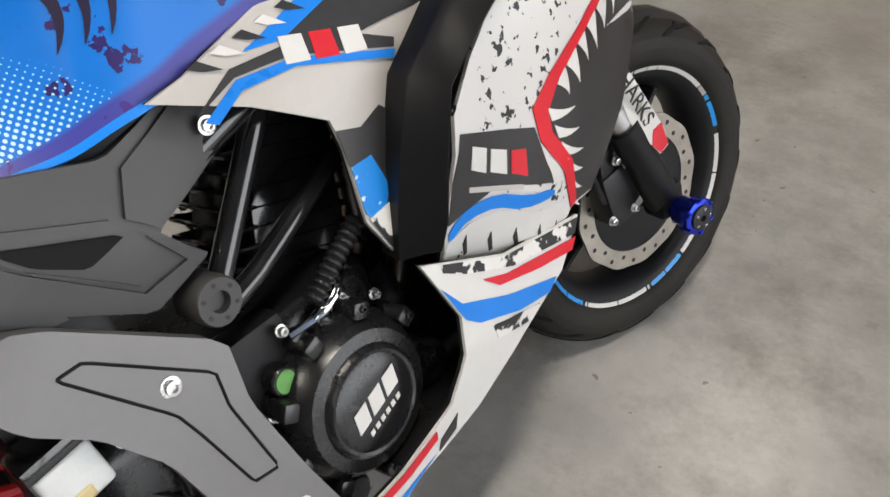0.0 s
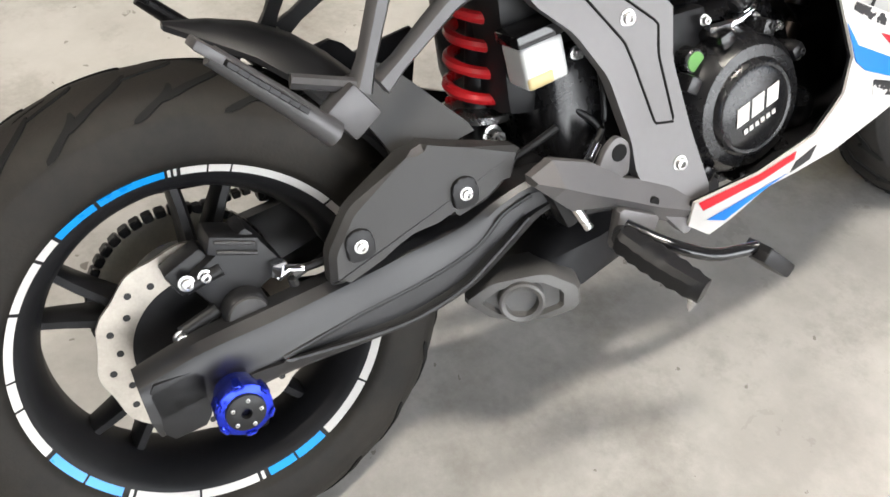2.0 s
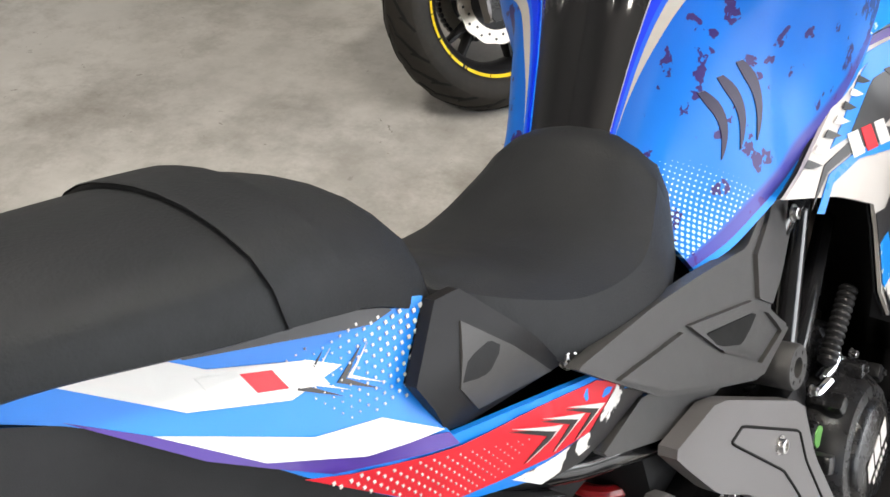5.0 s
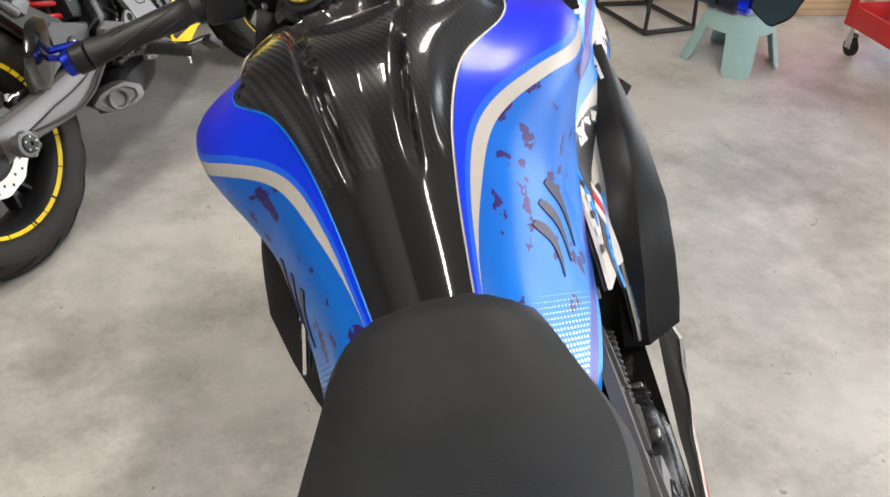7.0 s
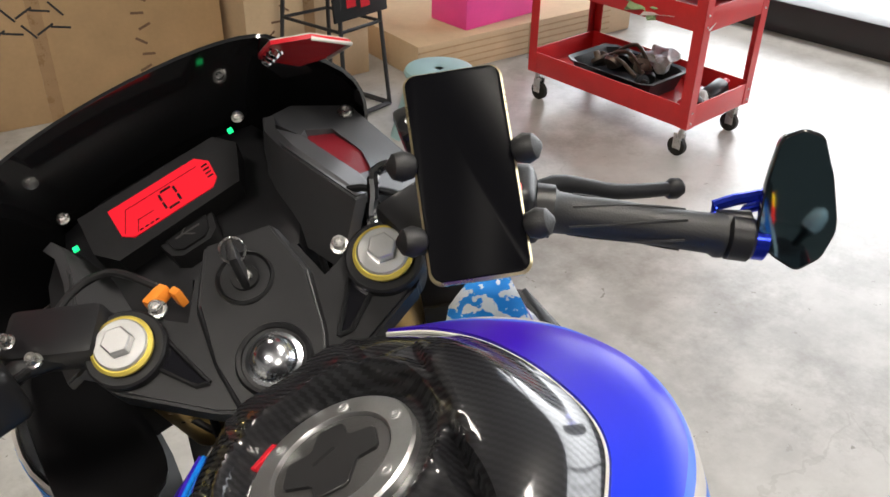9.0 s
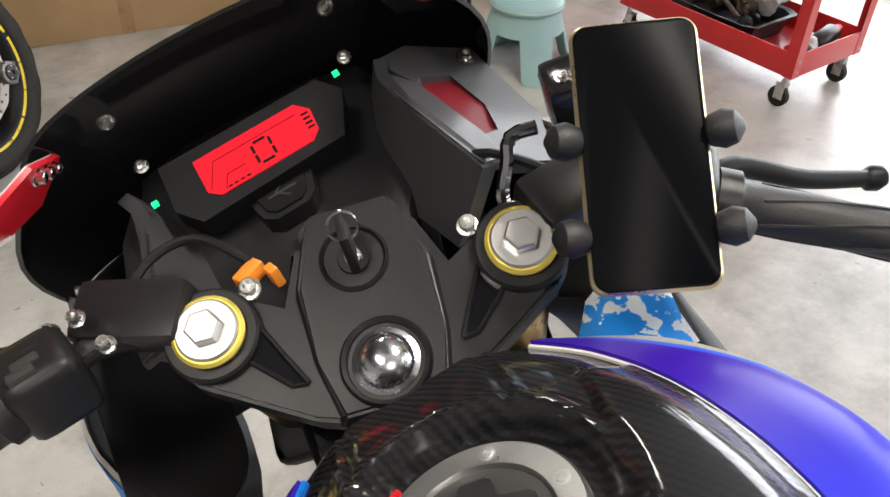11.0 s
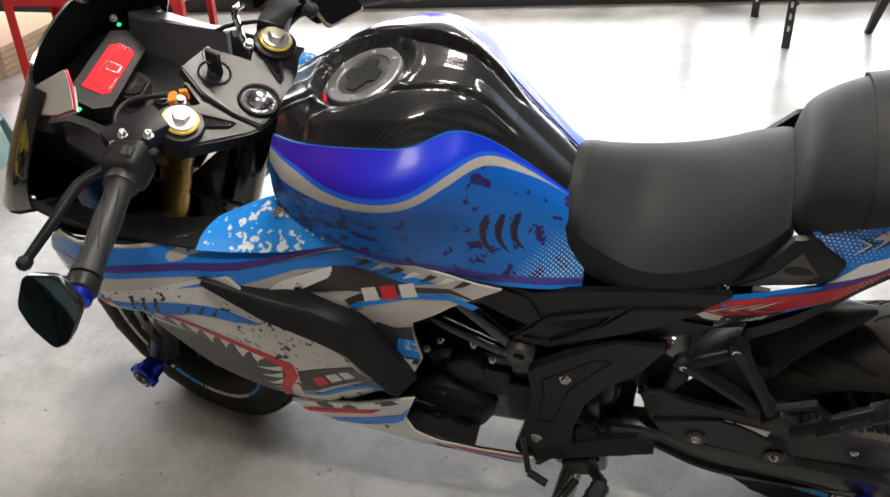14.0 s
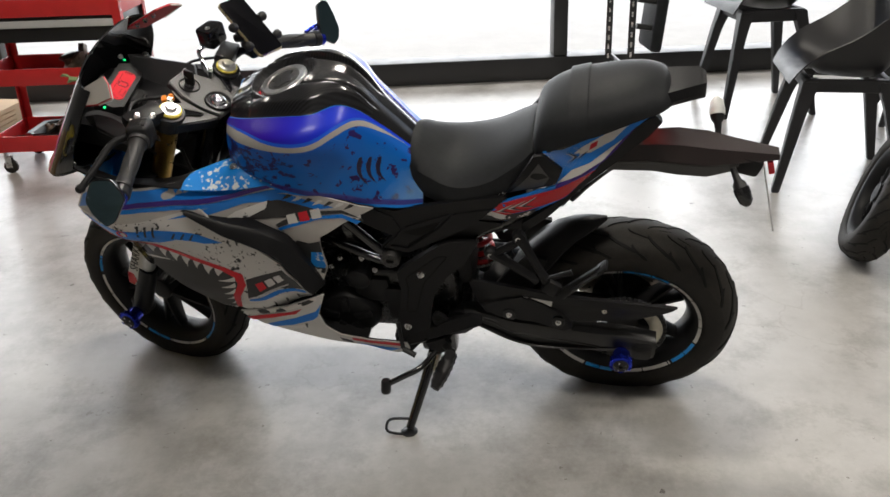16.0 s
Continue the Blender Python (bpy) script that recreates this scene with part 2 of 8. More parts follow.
def splatter_material(name, base, ink, scale, cut, region=None):
    """A wrap with specks and torn patches of a second colour."""
    m, n, l, p, co = node_mat(name)
    a, b = n.new("ShaderNodeTexNoise"), n.new("ShaderNodeTexNoise")
    for t, k, d in ((a, scale, 8), (b, scale * 0.22, 2)):
        t.inputs["Scale"].default_value, t.inputs["Detail"].default_value = k, d
        l.new(co.outputs["Object"], t.inputs["Vector"])
    h = mth(n, l, "ADD", a.outputs[0], mth(n, l, "MULTIPLY", b.outputs[0], 0.6))
    if region:
        s = n.new("ShaderNodeSeparateXYZ")
        l.new(co.outputs["Object"], s.inputs[0])
        h = mth(n, l, "ADD", h, mth(n, l, "MULTIPLY_ADD", mth(n, l, "ADD", mth(n, l, "MULTIPLY", s.outputs[1], region[0]), mth(n, l, "MULTIPLY", s.outputs[2], region[1])), 1.0, region[2]))
    f = n.new("ShaderNodeMapRange")
    l.new(h, f.inputs[0])
    f.inputs[1].default_value, f.inputs[2].default_value = cut, cut + 0.02
    l.new(blend(n, l, f.outputs[0], base, ink), p.inputs["Base Color"])
    l.new(mth(n, l, "MULTIPLY_ADD", a.outputs[0], 0.12, 0.28), p.inputs["Roughness"])
    p.inputs["Coat Weight"].default_value, p.inputs["Specular IOR Level"].default_value = 0.04, 0.3
    return m


def concrete_material():
    m, n, l, p, co = node_mat("polished_concrete")
    def noise_of(k, d, r=0.6):
        t = n.new("ShaderNodeTexNoise")
        t.inputs["Scale"].default_value, t.inputs["Detail"].default_value, t.inputs["Roughness"].default_value = k, d, r
        l.new(co.outputs["Object"], t.inputs["Vector"])
        return t.outputs[0]
    a, b, d = noise_of(0.9, 8), noise_of(5.5, 9, 0.7), noise_of(70, 6)
    c = blend(n, l, mth(n, l, "MULTIPLY_ADD", a, 3.6, -1.3), (0.288, 0.277, 0.256), (0.458, 0.444, 0.42))
    c = blend(n, l, mth(n, l, "MULTIPLY_ADD", b, 3.4, -1.35), c, (0.5, 0.486, 0.462))
    stain = n.new("ShaderNodeMapRange")
    l.new(mth(n, l, "ADD", noise_of(2.3, 10, 0.72), mth(n, l, "MULTIPLY", d, 0.12)), stain.inputs[0])
    stain.inputs[1].default_value, stain.inputs[2].default_value, stain.inputs[4].default_value = 0.545, 0.74, 0.8
    c = blend(n, l, stain.outputs[0], c, (0.2, 0.185, 0.16))
    vor = n.new("ShaderNodeTexVoronoi")
    vor.inputs["Scale"].default_value = 3.2
    l.new(co.outputs["Object"], vor.inputs["Vector"])
    spot = mth(n, l, "LESS_THAN", mth(n, l, "ADD", vor.outputs["Distance"], mth(n, l, "MULTIPLY", d, 0.06)), 0.062)
    c = blend(n, l, mth(n, l, "MULTIPLY", spot, 0.85), c, (0.1, 0.09, 0.075))
    crack = n.new("ShaderNodeTexVoronoi")
    crack.feature = "DISTANCE_TO_EDGE"
    crack.inputs["Scale"].default_value = 0.55
    warp = n.new("ShaderNodeVectorMath")
    warp.operation = "MULTIPLY_ADD"
    wn_ = n.new("ShaderNodeTexNoise")
    wn_.inputs["Scale"].default_value, wn_.inputs["Detail"].default_value = 3.5, 8
    l.new(co.outputs["Object"], wn_.inputs["Vector"])
    l.new(wn_.outputs["Color"], warp.inputs[0])
    warp.inputs[1].default_value = (0.5, 0.5, 0.5)
    l.new(co.outputs["Object"], warp.inputs[2])
    l.new(warp.outputs[0], crack.inputs["Vector"])
    hair = mth(n, l, "MULTIPLY", mth(n, l, "LESS_THAN", crack.outputs["Distance"], 0.0025), mth(n, l, "GREATER_THAN", a, 0.52))
    c = blend(n, l, mth(n, l, "MULTIPLY", hair, 0.16), c, (0.16, 0.13, 0.1))
    fleck = n.new("ShaderNodeTexVoronoi")
    fleck.inputs["Scale"].default_value = 11
    l.new(warp.outputs[0], fleck.inputs["Vector"])
    fl_ = mth(n, l, "MULTIPLY", mth(n, l, "LESS_THAN", mth(n, l, "ADD", fleck.outputs["Distance"], mth(n, l, "MULTIPLY", d, 0.12)), 0.13), mth(n, l, "GREATER_THAN", b, 0.47))
    c = blend(n, l, mth(n, l, "MULTIPLY", fl_, 0.7), c, (0.13, 0.115, 0.09))
    l.new(c, p.inputs["Base Color"])
    l.new(mth(n, l, "MULTIPLY_ADD", b, 0.34, 0.16), p.inputs["Roughness"])
    p.inputs["Coat Weight"].default_value, p.inputs["Coat Roughness"].default_value = 0.45, 0.3
    bp = n.new("ShaderNodeBump")
    bp.inputs["Strength"].default_value, bp.inputs["Distance"].default_value = 0.12, 0.004
    l.new(mth(n, l, "ADD", b, mth(n, l, "MULTIPLY", d, 0.2)), bp.inputs["Height"])
    l.new(bp.outputs[0], p.inputs["Normal"])
    return m


CLAW = mat("violet_black_vinyl", (0.014, 0.009, 0.035), 0.34, var=0.2, scale=20, spec=0.3)
CARBON, TANKW, CONCRETE = carbon_material(), tank_material(), concrete_material()
SPLAT = splatter_material("white_wrap_with_black_specks", (0.58, 0.563, 0.545), (0.02, 0.02, 0.022), 95, 0.925)
SPLATB = splatter_material("blue_wrap_with_white_tears", (0.012, 0.22, 0.66), (0.62, 0.66, 0.68), 85, 0.895)
TORN = splatter_material("torn_black_and_white_wrap", (0.68, 0.66, 0.63), (0.02, 0.02, 0.022), 30, 0.8)
SMOKE = mat("smoked_screen", (0.012, 0.012, 0.013), 0.07, var=0.1, scale=10, rvar=0.02)
SLOTB = mat("dark_glass", (0.007, 0.007, 0.009), 0.04, var=0.1, scale=10, rvar=0.02)
MIRROR = mat("tinted_mirror", (0.1, 0.16, 0.19), 0.03, metal=1.0, var=0.03, scale=5, rvar=0.01)

# ---- mesh helpers ----
from mathutils.geometry import delaunay_2d_cdt
from mathutils.bvhtree import BVHTree


def part(name, bm, material, parent=None, label="", smooth=38.0):
    """Links a bmesh as one mesh object, under a thing or a part."""
    bmesh.ops.recalc_face_normals(bm, faces=bm.faces)
    me = bpy.data.meshes.new(name)
    bm.to_mesh(me)
    bm.free()
    me.materials.append(material)
    me.shade_smooth()
    me.set_sharp_from_angle(angle=radians(smooth))
    ob = new(name, me)
    ob.parent = parent
    if label:
        ob["label"] = label
    return ob


def catmull(pts, per=6, closed=False):
    pts = [Vector(p) for p in pts]
    n, out = len(pts), []
    for i in range(n if closed else n - 1):
        a, b, c, d = [pts[k % n] if closed else pts[max(0, min(n - 1, k))] for k in (i - 1, i, i + 1, i + 2)]
        for j in range(per):
            t = j / per
            out.append(0.5 * (2 * b + (c - a) * t + (2 * a - 5 * b + 4 * c - d) * t**2 + (3 * b - a - 3 * c + d) * t**3))
    return out if closed else out + [pts[-1]]


def rounded(pts, k=1, cut=0.2):
    """A closed outline with its corners cut, k times."""
    pts = [Vector(p) for p in pts]
    for _ in range(k):
        pts = [q for i, p in enumerate(pts) for q in (p.lerp(pts[(i + 1) % len(pts)], cut), p.lerp(pts[(i + 1) % len(pts)], 1 - cut))]
    return pts


def loft(bm, rings, closed=True, caps=True):
    vs = [[bm.verts.new(p) for p in r] for r in rings]
    for a, b in zip(vs, vs[1:]):
        m = len(a)
        for i in range(m if closed else m - 1):
            j = (i + 1) % m
            if len({a[i], a[j], b[j], b[i]}) == 4:
                bm.faces.new((a[i], a[j], b[j], b[i]))
    if caps and closed:
        bm.faces.new(vs[0])
        bm.faces.new(vs[-1])
    return bm


def frame_of(way):
    way = Vector(way).normalized()
    side = way.cross(Vector((0, 0, 1)) if abs(way.z) < 0.9 else Vector((0, 1, 0))).normalized()
    return way, side, side.cross(way)


def tube(bm, pts, r, n=10, curve=0, caps=True):
    """A pipe along points; r: one radius or one at each end."""
    pts = catmull(pts, curve) if curve else [Vector(p) for p in pts]
    rings = []
    for i, p in enumerate(pts):
        way, s, u = frame_of(pts[min(i + 1, len(pts) - 1)] - pts[max(i - 1, 0)])
        q = r if isinstance(r, (int, float)) else r[0] + (r[1] - r[0]) * i / (len(pts) - 1)
        rings.append([p + q * (math.cos(a) * s + math.sin(a) * u) for a in (2 * math.pi * k / n for k in range(n))])
    return loft(bm, rings, True, caps)


def lathe(bm, profile, origin, axis, n=28, caps=True):
    """Turns (height along the axis, radius) pairs round an axis."""
    way, s, u = frame_of(axis)
    o = Vector(origin)
    rings = [[o + way * h + r * (math.cos(a) * s + math.sin(a) * u) for a in (2 * math.pi * k / n for k in range(n))] for h, r in profile]
    return loft(bm, rings, True, caps)


def block(bm, centre, size, turn=None, bev=0.0, seg=2):
    m = Matrix.Translation(centre) @ (turn.to_4x4() if turn else Matrix()) @ Matrix.Diagonal((*size, 1))
    made = bmesh.ops.create_cube(bm, size=1.0, matrix=m)["verts"]
    if bev:
        edges = list({e for v in made for e in v.link_edges})
        bmesh.ops.bevel(bm, geom=edges, offset=bev, segments=seg, affect="EDGES", profile=0.6)
    return bm


def plate(bm, outline, x0, x1, bev=0.003, seg=2, cuts=()):
    """A slab: an outline in (y, z) between two x, its outer rim bevelled."""
    o = [Vector(p) for p in outline]
    a = [bm.verts.new((x0, p.x, p.y)) for p in o]
    b = [bm.verts.new((x1, p.x, p.y)) for p in o]
    faces = [bm.faces.new(a), bm.faces.new(b)]
    for i in range(len(o)):
        j = (i + 1) % len(o)
        faces.append(bm.faces.new((a[i], a[j], b[j], b[i])))
    if bev:
        rim = [e for e in faces[1].edges] + [e for e in faces[0].edges]
        bmesh.ops.bevel(bm, geom=rim, offset=bev, segments=seg, affect="EDGES", profile=0.6)
    return bm


def inside(p, poly):
    hit = False
    for i, a in enumerate(poly):
        b = poly[i - 1]
        if (a.y > p.y) != (b.y > p.y) and p.x < (b.x - a.x) * (p.y - a.y) / (b.y - a.y) + a.x:
            hit = not hit
    return hit


def shell(bm, outline, depth, side=1, thick=0.003, step=0.022):
    """A curved panel: an outline in (y, z), laid on x = side * depth(y, z)."""
    o = [Vector((p[0], p[1])) for p in outline]
    ring = []
    for i, p in enumerate(o):
        q = o[(i + 1) % len(o)]
        k = max(1, round((q - p).length / step))
        ring += [p.lerp(q, j / k) for j in range(k)]
    n = len(ring)
    pts = list(ring)
    y0, y1 = min(p.x for p in o), max(p.x for p in o)
    z0, z1 = min(p.y for p in o), max(p.y for p in o)
    for i in range(int((y1 - y0) / step) + 1):
        for j in range(int((z1 - z0) / step) + 1):
            p = Vector((y0 + (i + 0.5 * (j % 2)) * step, z0 + j * step))
            if inside(p, ring) and min((p - q).length_squared for q in ring) > (0.5 * step) ** 2:
                pts.append(p)
    vs, es, fs, *_ = delaunay_2d_cdt(pts, [(i, (i + 1) % n) for i in range(n)], [], 1, 1e-7)
    front = [bm.verts.new((side * depth(v.x, v.y), v.x, v.y)) for v in vs]
    back = [bm.verts.new((side * (depth(v.x, v.y) - thick), v.x, v.y)) for v in vs]
    count = {}
    for f in fs:
        bm.faces.new([front[i] for i in f])
        bm.faces.new([back[i] for i in reversed(f)])
        for i in range(len(f)):
            a, b = f[i], f[(i + 1) % len(f)]
            count.setdefault(frozenset((a, b)), []).append((a, b))
    for who in count.values():
        if len(who) == 1:
            a, b = who[0]
            bm.faces.new((front[b], front[a], back[a], back[b]))
    return bm


def bm_new():
    return bmesh.new()

# ---- the room ----
def slab(name, u0, u1, v0, v1, z0, z1, material, label="", bev=0.0):
    bm = block(bm_new(), ((u0 + u1) / 2, (v0 + v1) / 2, (z0 + z1) / 2), (u1 - u0, v1 - v0, z1 - z0), None, bev)
    ob = part(name, bm, material)
    ob.matrix_world = ROOM
    return tagged(ob, label, kind="structure")


PLASTER = mat("grey_plaster", (0.3, 0.29, 0.275), 0.8, var=0.05, scale=2.5, bump=0.2, bscale=60)
FRAMEB = mat("black_window_frame", (0.015, 0.015, 0.016), 0.4, var=0.15, scale=8)
DARKW = mat("dark_grey_wall_paint", (0.09, 0.09, 0.092), 0.7, var=0.1, scale=3)
slab("floor", -6, 4.2, -6, 6, -0.2, 0, CONCRETE, "worn grey polished concrete floor with dark oil stains")
# Ceiling and walls are unseen additions; their dark tones hold down bounced light.
slab("ceiling", -6, 4.2, -6, 6, 3.6, 3.8, DARKW, "unseen dark ceiling, added to close the room")
slab("wall_west", -6.2, -6, -6.2, 6.2, 0, 3.6, PLASTER, "unseen grey wall, added to close the room")
slab("wall_south", -6, 4.2, -6.2, -6, 0, 3.6, PLASTER, "unseen grey wall, added to close the room")
slab("wall_north", -6, 4.2, 6, 6.2, 0, 3.6, PLASTER, "unseen grey wall, added to close the room")
slab("window_sill", 3.82, 4.02, -6, 6, 0, 0.16, FRAMEB, "black metal sill of the shop window", 0.01)
slab("wall_east_lintel", 3.82, 4.02, -6, 6, 3.2, 3.6, FRAMEB, "black lintel over the shop window")
for i, wv in enumerate((-5.9, -3.2, -0.5, 3.4, 5.9)):
    slab("window_mullion", 3.84, 4.0, wv - 0.05, wv + 0.05, 0.16, 3.2, FRAMEB, "black metal mullion of the shop window", 0.008)
GLASS = bpy.data.materials.new("window_glass")
GLASS.use_nodes = True
gp = GLASS.node_tree.nodes["Principled BSDF"]
gp.inputs["Transmission Weight"].default_value, gp.inputs["Roughness"].default_value, gp.inputs["IOR"].default_value = 1.0, 0.0, 1.02
PAVE = mat("pale_paving", (0.5, 0.49, 0.47), 0.8, var=0.1, scale=3, bump=0.2, bscale=40)
slab("pavement", 4.2, 16, -14, 14, -0.2, -0.02, PAVE, "pale sunlit paving outside the window")
BRIGHT = glow("overcast_daylight", (0.97, 0.985, 1.0), 3.2)
slab("backdrop", 15.9, 16, -14, 14, -0.02, 9, BRIGHT, "bright daylight haze outside the window")

# ---- the motorcycle ----
bike = new("motorcycle")
bike.matrix_world = LEAN
tagged(bike, "blue and white shark-wrapped sport motorcycle on its side stand", "motorcycle")
# Steering: turned to the right about the raked head.
HEAD, RAKE = Vector((0, 1.0816, 0.8929)), radians(25)
STEER = Matrix.Translation(HEAD) @ Matrix.Rotation(radians(-14.7), 4, Vector((0, -math.sin(RAKE), math.cos(RAKE)))) @ Matrix.Translation(-HEAD)
RA, FA = Vector((0, 0, 0.301)), Vector((0, 1.42, 0.279))


def steered(bm):
    bmesh.ops.transform(bm, matrix=STEER, verts=bm.verts)
    return bm


def bolt(bm, p, axis, r=0.008, h=0.006, n=14):
    """A socket-head screw with a washer."""
    r *= 0.82
    lathe(bm, [(0, r * 1.4), (h * 0.25, r * 1.4), (h * 0.3, r), (h, r), (h * 1.05, r * 0.9), (h * 1.05, r * 0.55), (h * 0.5, r * 0.5)], p, axis, n, True)
    return bm


# -- wheels --
# Near-black for the shade inside grooves, holes and slots, laid on as solid pieces.
RECESS_SHADE = mat("groove_rubber", (0.006, 0.006, 0.006), 0.75, var=0.3, scale=30, spec=0.2)
def tyre_profile(big, half, bead):
    h = big - bead
    return catmull([(bead, -half * 0.82), (bead + 0.012, -half * 0.95), (bead + h * 0.42, -half * 1.0), (bead + h * 0.68, -half * 0.9),
                    (bead + h * 0.88, -half * 0.6), (big, 0.0), (bead + h * 0.88, half * 0.6), (bead + h * 0.68, half * 0.9),
                    (bead + h * 0.42, half * 1.0), (bead + 0.012, half * 0.95), (bead, half * 0.82)], 8)


def tyre_mesh(centre, big, half, bead):
    """big: outer radius, half: half width, bead: rim radius."""
    bm, around = bm_new(), 200
    prof = tyre_profile(big, half, bead)
    vs = []
    for i in range(around):
        a = 2 * math.pi * i / around
        ring = []
        for j, q in enumerate(prof):
            r = q.x
            for k in (0.30, 0.345, 0.58):
                r += 0.002 * math.exp(-((q.x - bead - (big - bead) * k) / 0.002) ** 2)
            ring.append(bm.verts.new(centre + Vector((q.y, -r * math.sin(a), r * math.cos(a)))))
        vs.append(ring)
    for i in range(around):
        A, B = vs[i], vs[(i + 1) % around]
        for j in range(len(A) - 1):
            bm.faces.new((A[j], A[j + 1], B[j + 1], B[j]))
    return bm


def tread_grooves(centre, big, half, bead, n):
    """Three staggered rows of slanted leaf-shaped dark strips on each shoulder, standing in for groove shade."""
    bm = bm_new()
    prof = [q for q in tyre_profile(big, half, bead) if q.y >= 0 and q.x > bead + (big - bead) * 0.42]
    pitch = 2 * math.pi / n

    def at(w, a, s, lift):
        x = w * half
        for p, q in zip(prof, prof[1:]):
            if p.y <= x <= q.y:
                t = (x - p.y) / max(1e-6, q.y - p.y)
                r = p.x + (q.x - p.x) * t
                d = Vector((q.y - p.y, p.x - q.x)).normalized()
                break
        else:
            r, d = prof[-1].x, Vector((0, 1))
        r, x = r + d.x * lift, x + d.y * lift
        return centre + Vector((s * x, -r * math.sin(a), r * math.cos(a)))
    for s in (1, -1):
        for k in range(n):
            base = pitch * (k + (0.5 if s < 0 else 0))
            for w0, w1, off, sweep, wide in ((0.05, 0.36, 0.5, 0.55, 0.0055), (0.26, 0.84, 0.0, 0.72, 0.0085), (0.62, 0.95, 0.62, 0.42, 0.0075)):
                rows = []
                for j in range(15):
                    t = j / 14
                    w = w0 + (w1 - w0) * t
                    a = base + pitch * (off + sweep * t - 0.13 * math.sin(math.pi * t))
                    h = wide * (0.14 + 0.86 * t ** 0.7) * (0.5 if j == 14 else 1.0) * 1.3 / big
                    rows.append([at(w, a - h, s, -0.001), at(w, a + h, s, -0.001), at(w, a + h * 0.9, s, 0.0021), at(w, a - h * 0.9, s, 0.0021)])
                loft(bm, rows)
                if w0 < 0.1 and k % 2:
                    rows = []
                    for j in range(5):
                        t = j / 4
                        w, a = w0 + 0.16 * (1 - t) * 0.6, base + pitch * (0.12 - 0.34 * t)
                        h = 0.0024 * (0.4 + 0.6 * (1 - t)) / big
                        rows.append([at(w - 0.02, a - h, s, -0.001), at(w + 0.02, a + h, s, -0.001), at(w + 0.02, a + h, s, 0.0006), at(w - 0.02, a - h, s, 0.0006)])
                    loft(bm, rows)
    return bm


def rim_mesh(centre, bead, half, spokes, hub):
    bm = bm_new()
    prof = [(bead + 0.003, half), (bead + 0.003, half * 0.94), (bead - 0.012, half * 0.9), (bead - 0.022, half * 0.62), (bead - 0.03, half * 0.3),
            (bead - 0.03, -half * 0.3), (bead - 0.022, -half * 0.62), (bead - 0.012, -half * 0.9), (bead + 0.003, -half * 0.94), (bead + 0.003, -half),
            (bead - 0.004, -half), (bead - 0.018, -half * 0.88), (bead - 0.03, -half * 0.6), (bead - 0.038, -half * 0.3), (bead - 0.038, half * 0.3),
            (bead - 0.03, half * 0.6), (bead - 0.018, half * 0.88), (bead - 0.004, half)]
    n = 96
    vs = [[bm.verts.new(centre + Vector((x, r * math.sin(2 * math.pi * k / n), r * math.cos(2 * math.pi * k / n)))) for r, x in prof] for k in range(n)]
    for k in range(n):
        A, B = vs[k], vs[(k + 1) % n]
        for j in range(len(prof)):
            i = (j + 1) % len(prof)
            bm.faces.new((A[j], A[i], B[i], B[j]))
    lathe(bm, [(-half * 0.75, hub * 0.75), (-half * 0.7, hub), (half * 0.7, hub), (half * 0.75, hub * 0.75)], centre, (1, 0, 0), 40)
    return bm


def spoke_mesh(centre, bead, half, hub, angle):
    """One forked spoke."""
    bm = bm_new()
    for off in (-0.17, 0.17):
        rings = []
        for k in range(6):
            t = k / 5
            r = hub * 0.9 + (bead - 0.034 - hub * 0.9) * t
            a = angle + off * (0.35 + 0.65 * t)
            w, d = 0.010 - 0.002 * t, half * (0.55 - 0.25 * t)
            o = centre + Vector((0, r * math.sin(a), r * math.cos(a)))
            s = Vector((0, math.cos(a), -math.sin(a)))
            rings.append([o + s * w + Vector((d * 0.6, 0, 0)), o + s * w * 0.5 + Vector((d, 0, 0)), o - s * w * 0.5 + Vector((d, 0, 0)), o - s * w + Vector((d * 0.6, 0, 0)),
                          o - s * w + Vector((-d * 0.6, 0, 0)), o - s * w * 0.5 + Vector((-d, 0, 0)), o + s * w * 0.5 + Vector((-d, 0, 0)), o + s * w + Vector((-d * 0.6, 0, 0))])
        loft(bm, rings)
    return bm


def arc_band(centre, r0, r1, x, a0, a1, thick=0.0012):
    """A flat arc of rim tape."""
    bm = bm_new()
    s = 1 if x > 0 else -1
    k = max(3, int(abs(a1 - a0) / 0.04))
    A, B, C, D = [], [], [], []
    for i in range(k + 1):
        a = a0 + (a1 - a0) * i / k
        d = Vector((0, math.sin(a), math.cos(a)))
        A.append(bm.verts.new(centre + d * r0 + Vector((x - s * 0.005, 0, 0))))
        B.append(bm.verts.new(centre + d * r1 + Vector((x, 0, 0))))
        C.append(bm.verts.new(centre + d * r1 + Vector((x + s * thick, 0, 0))))
        D.append(bm.verts.new(centre + d * r0 + Vector((x - s * 0.005 + s * thick, 0, 0))))
    for i in range(k):
        for P, Q in ((A, B), (B, C), (C, D), (D, A)):
            bm.faces.new((P[i], Q[i], Q[i + 1], P[i + 1]))
    bm.faces.new((A[0], B[0], C[0], D[0]))
    bm.faces.new((A[-1], B[-1], C[-1], D[-1]))
    return bm


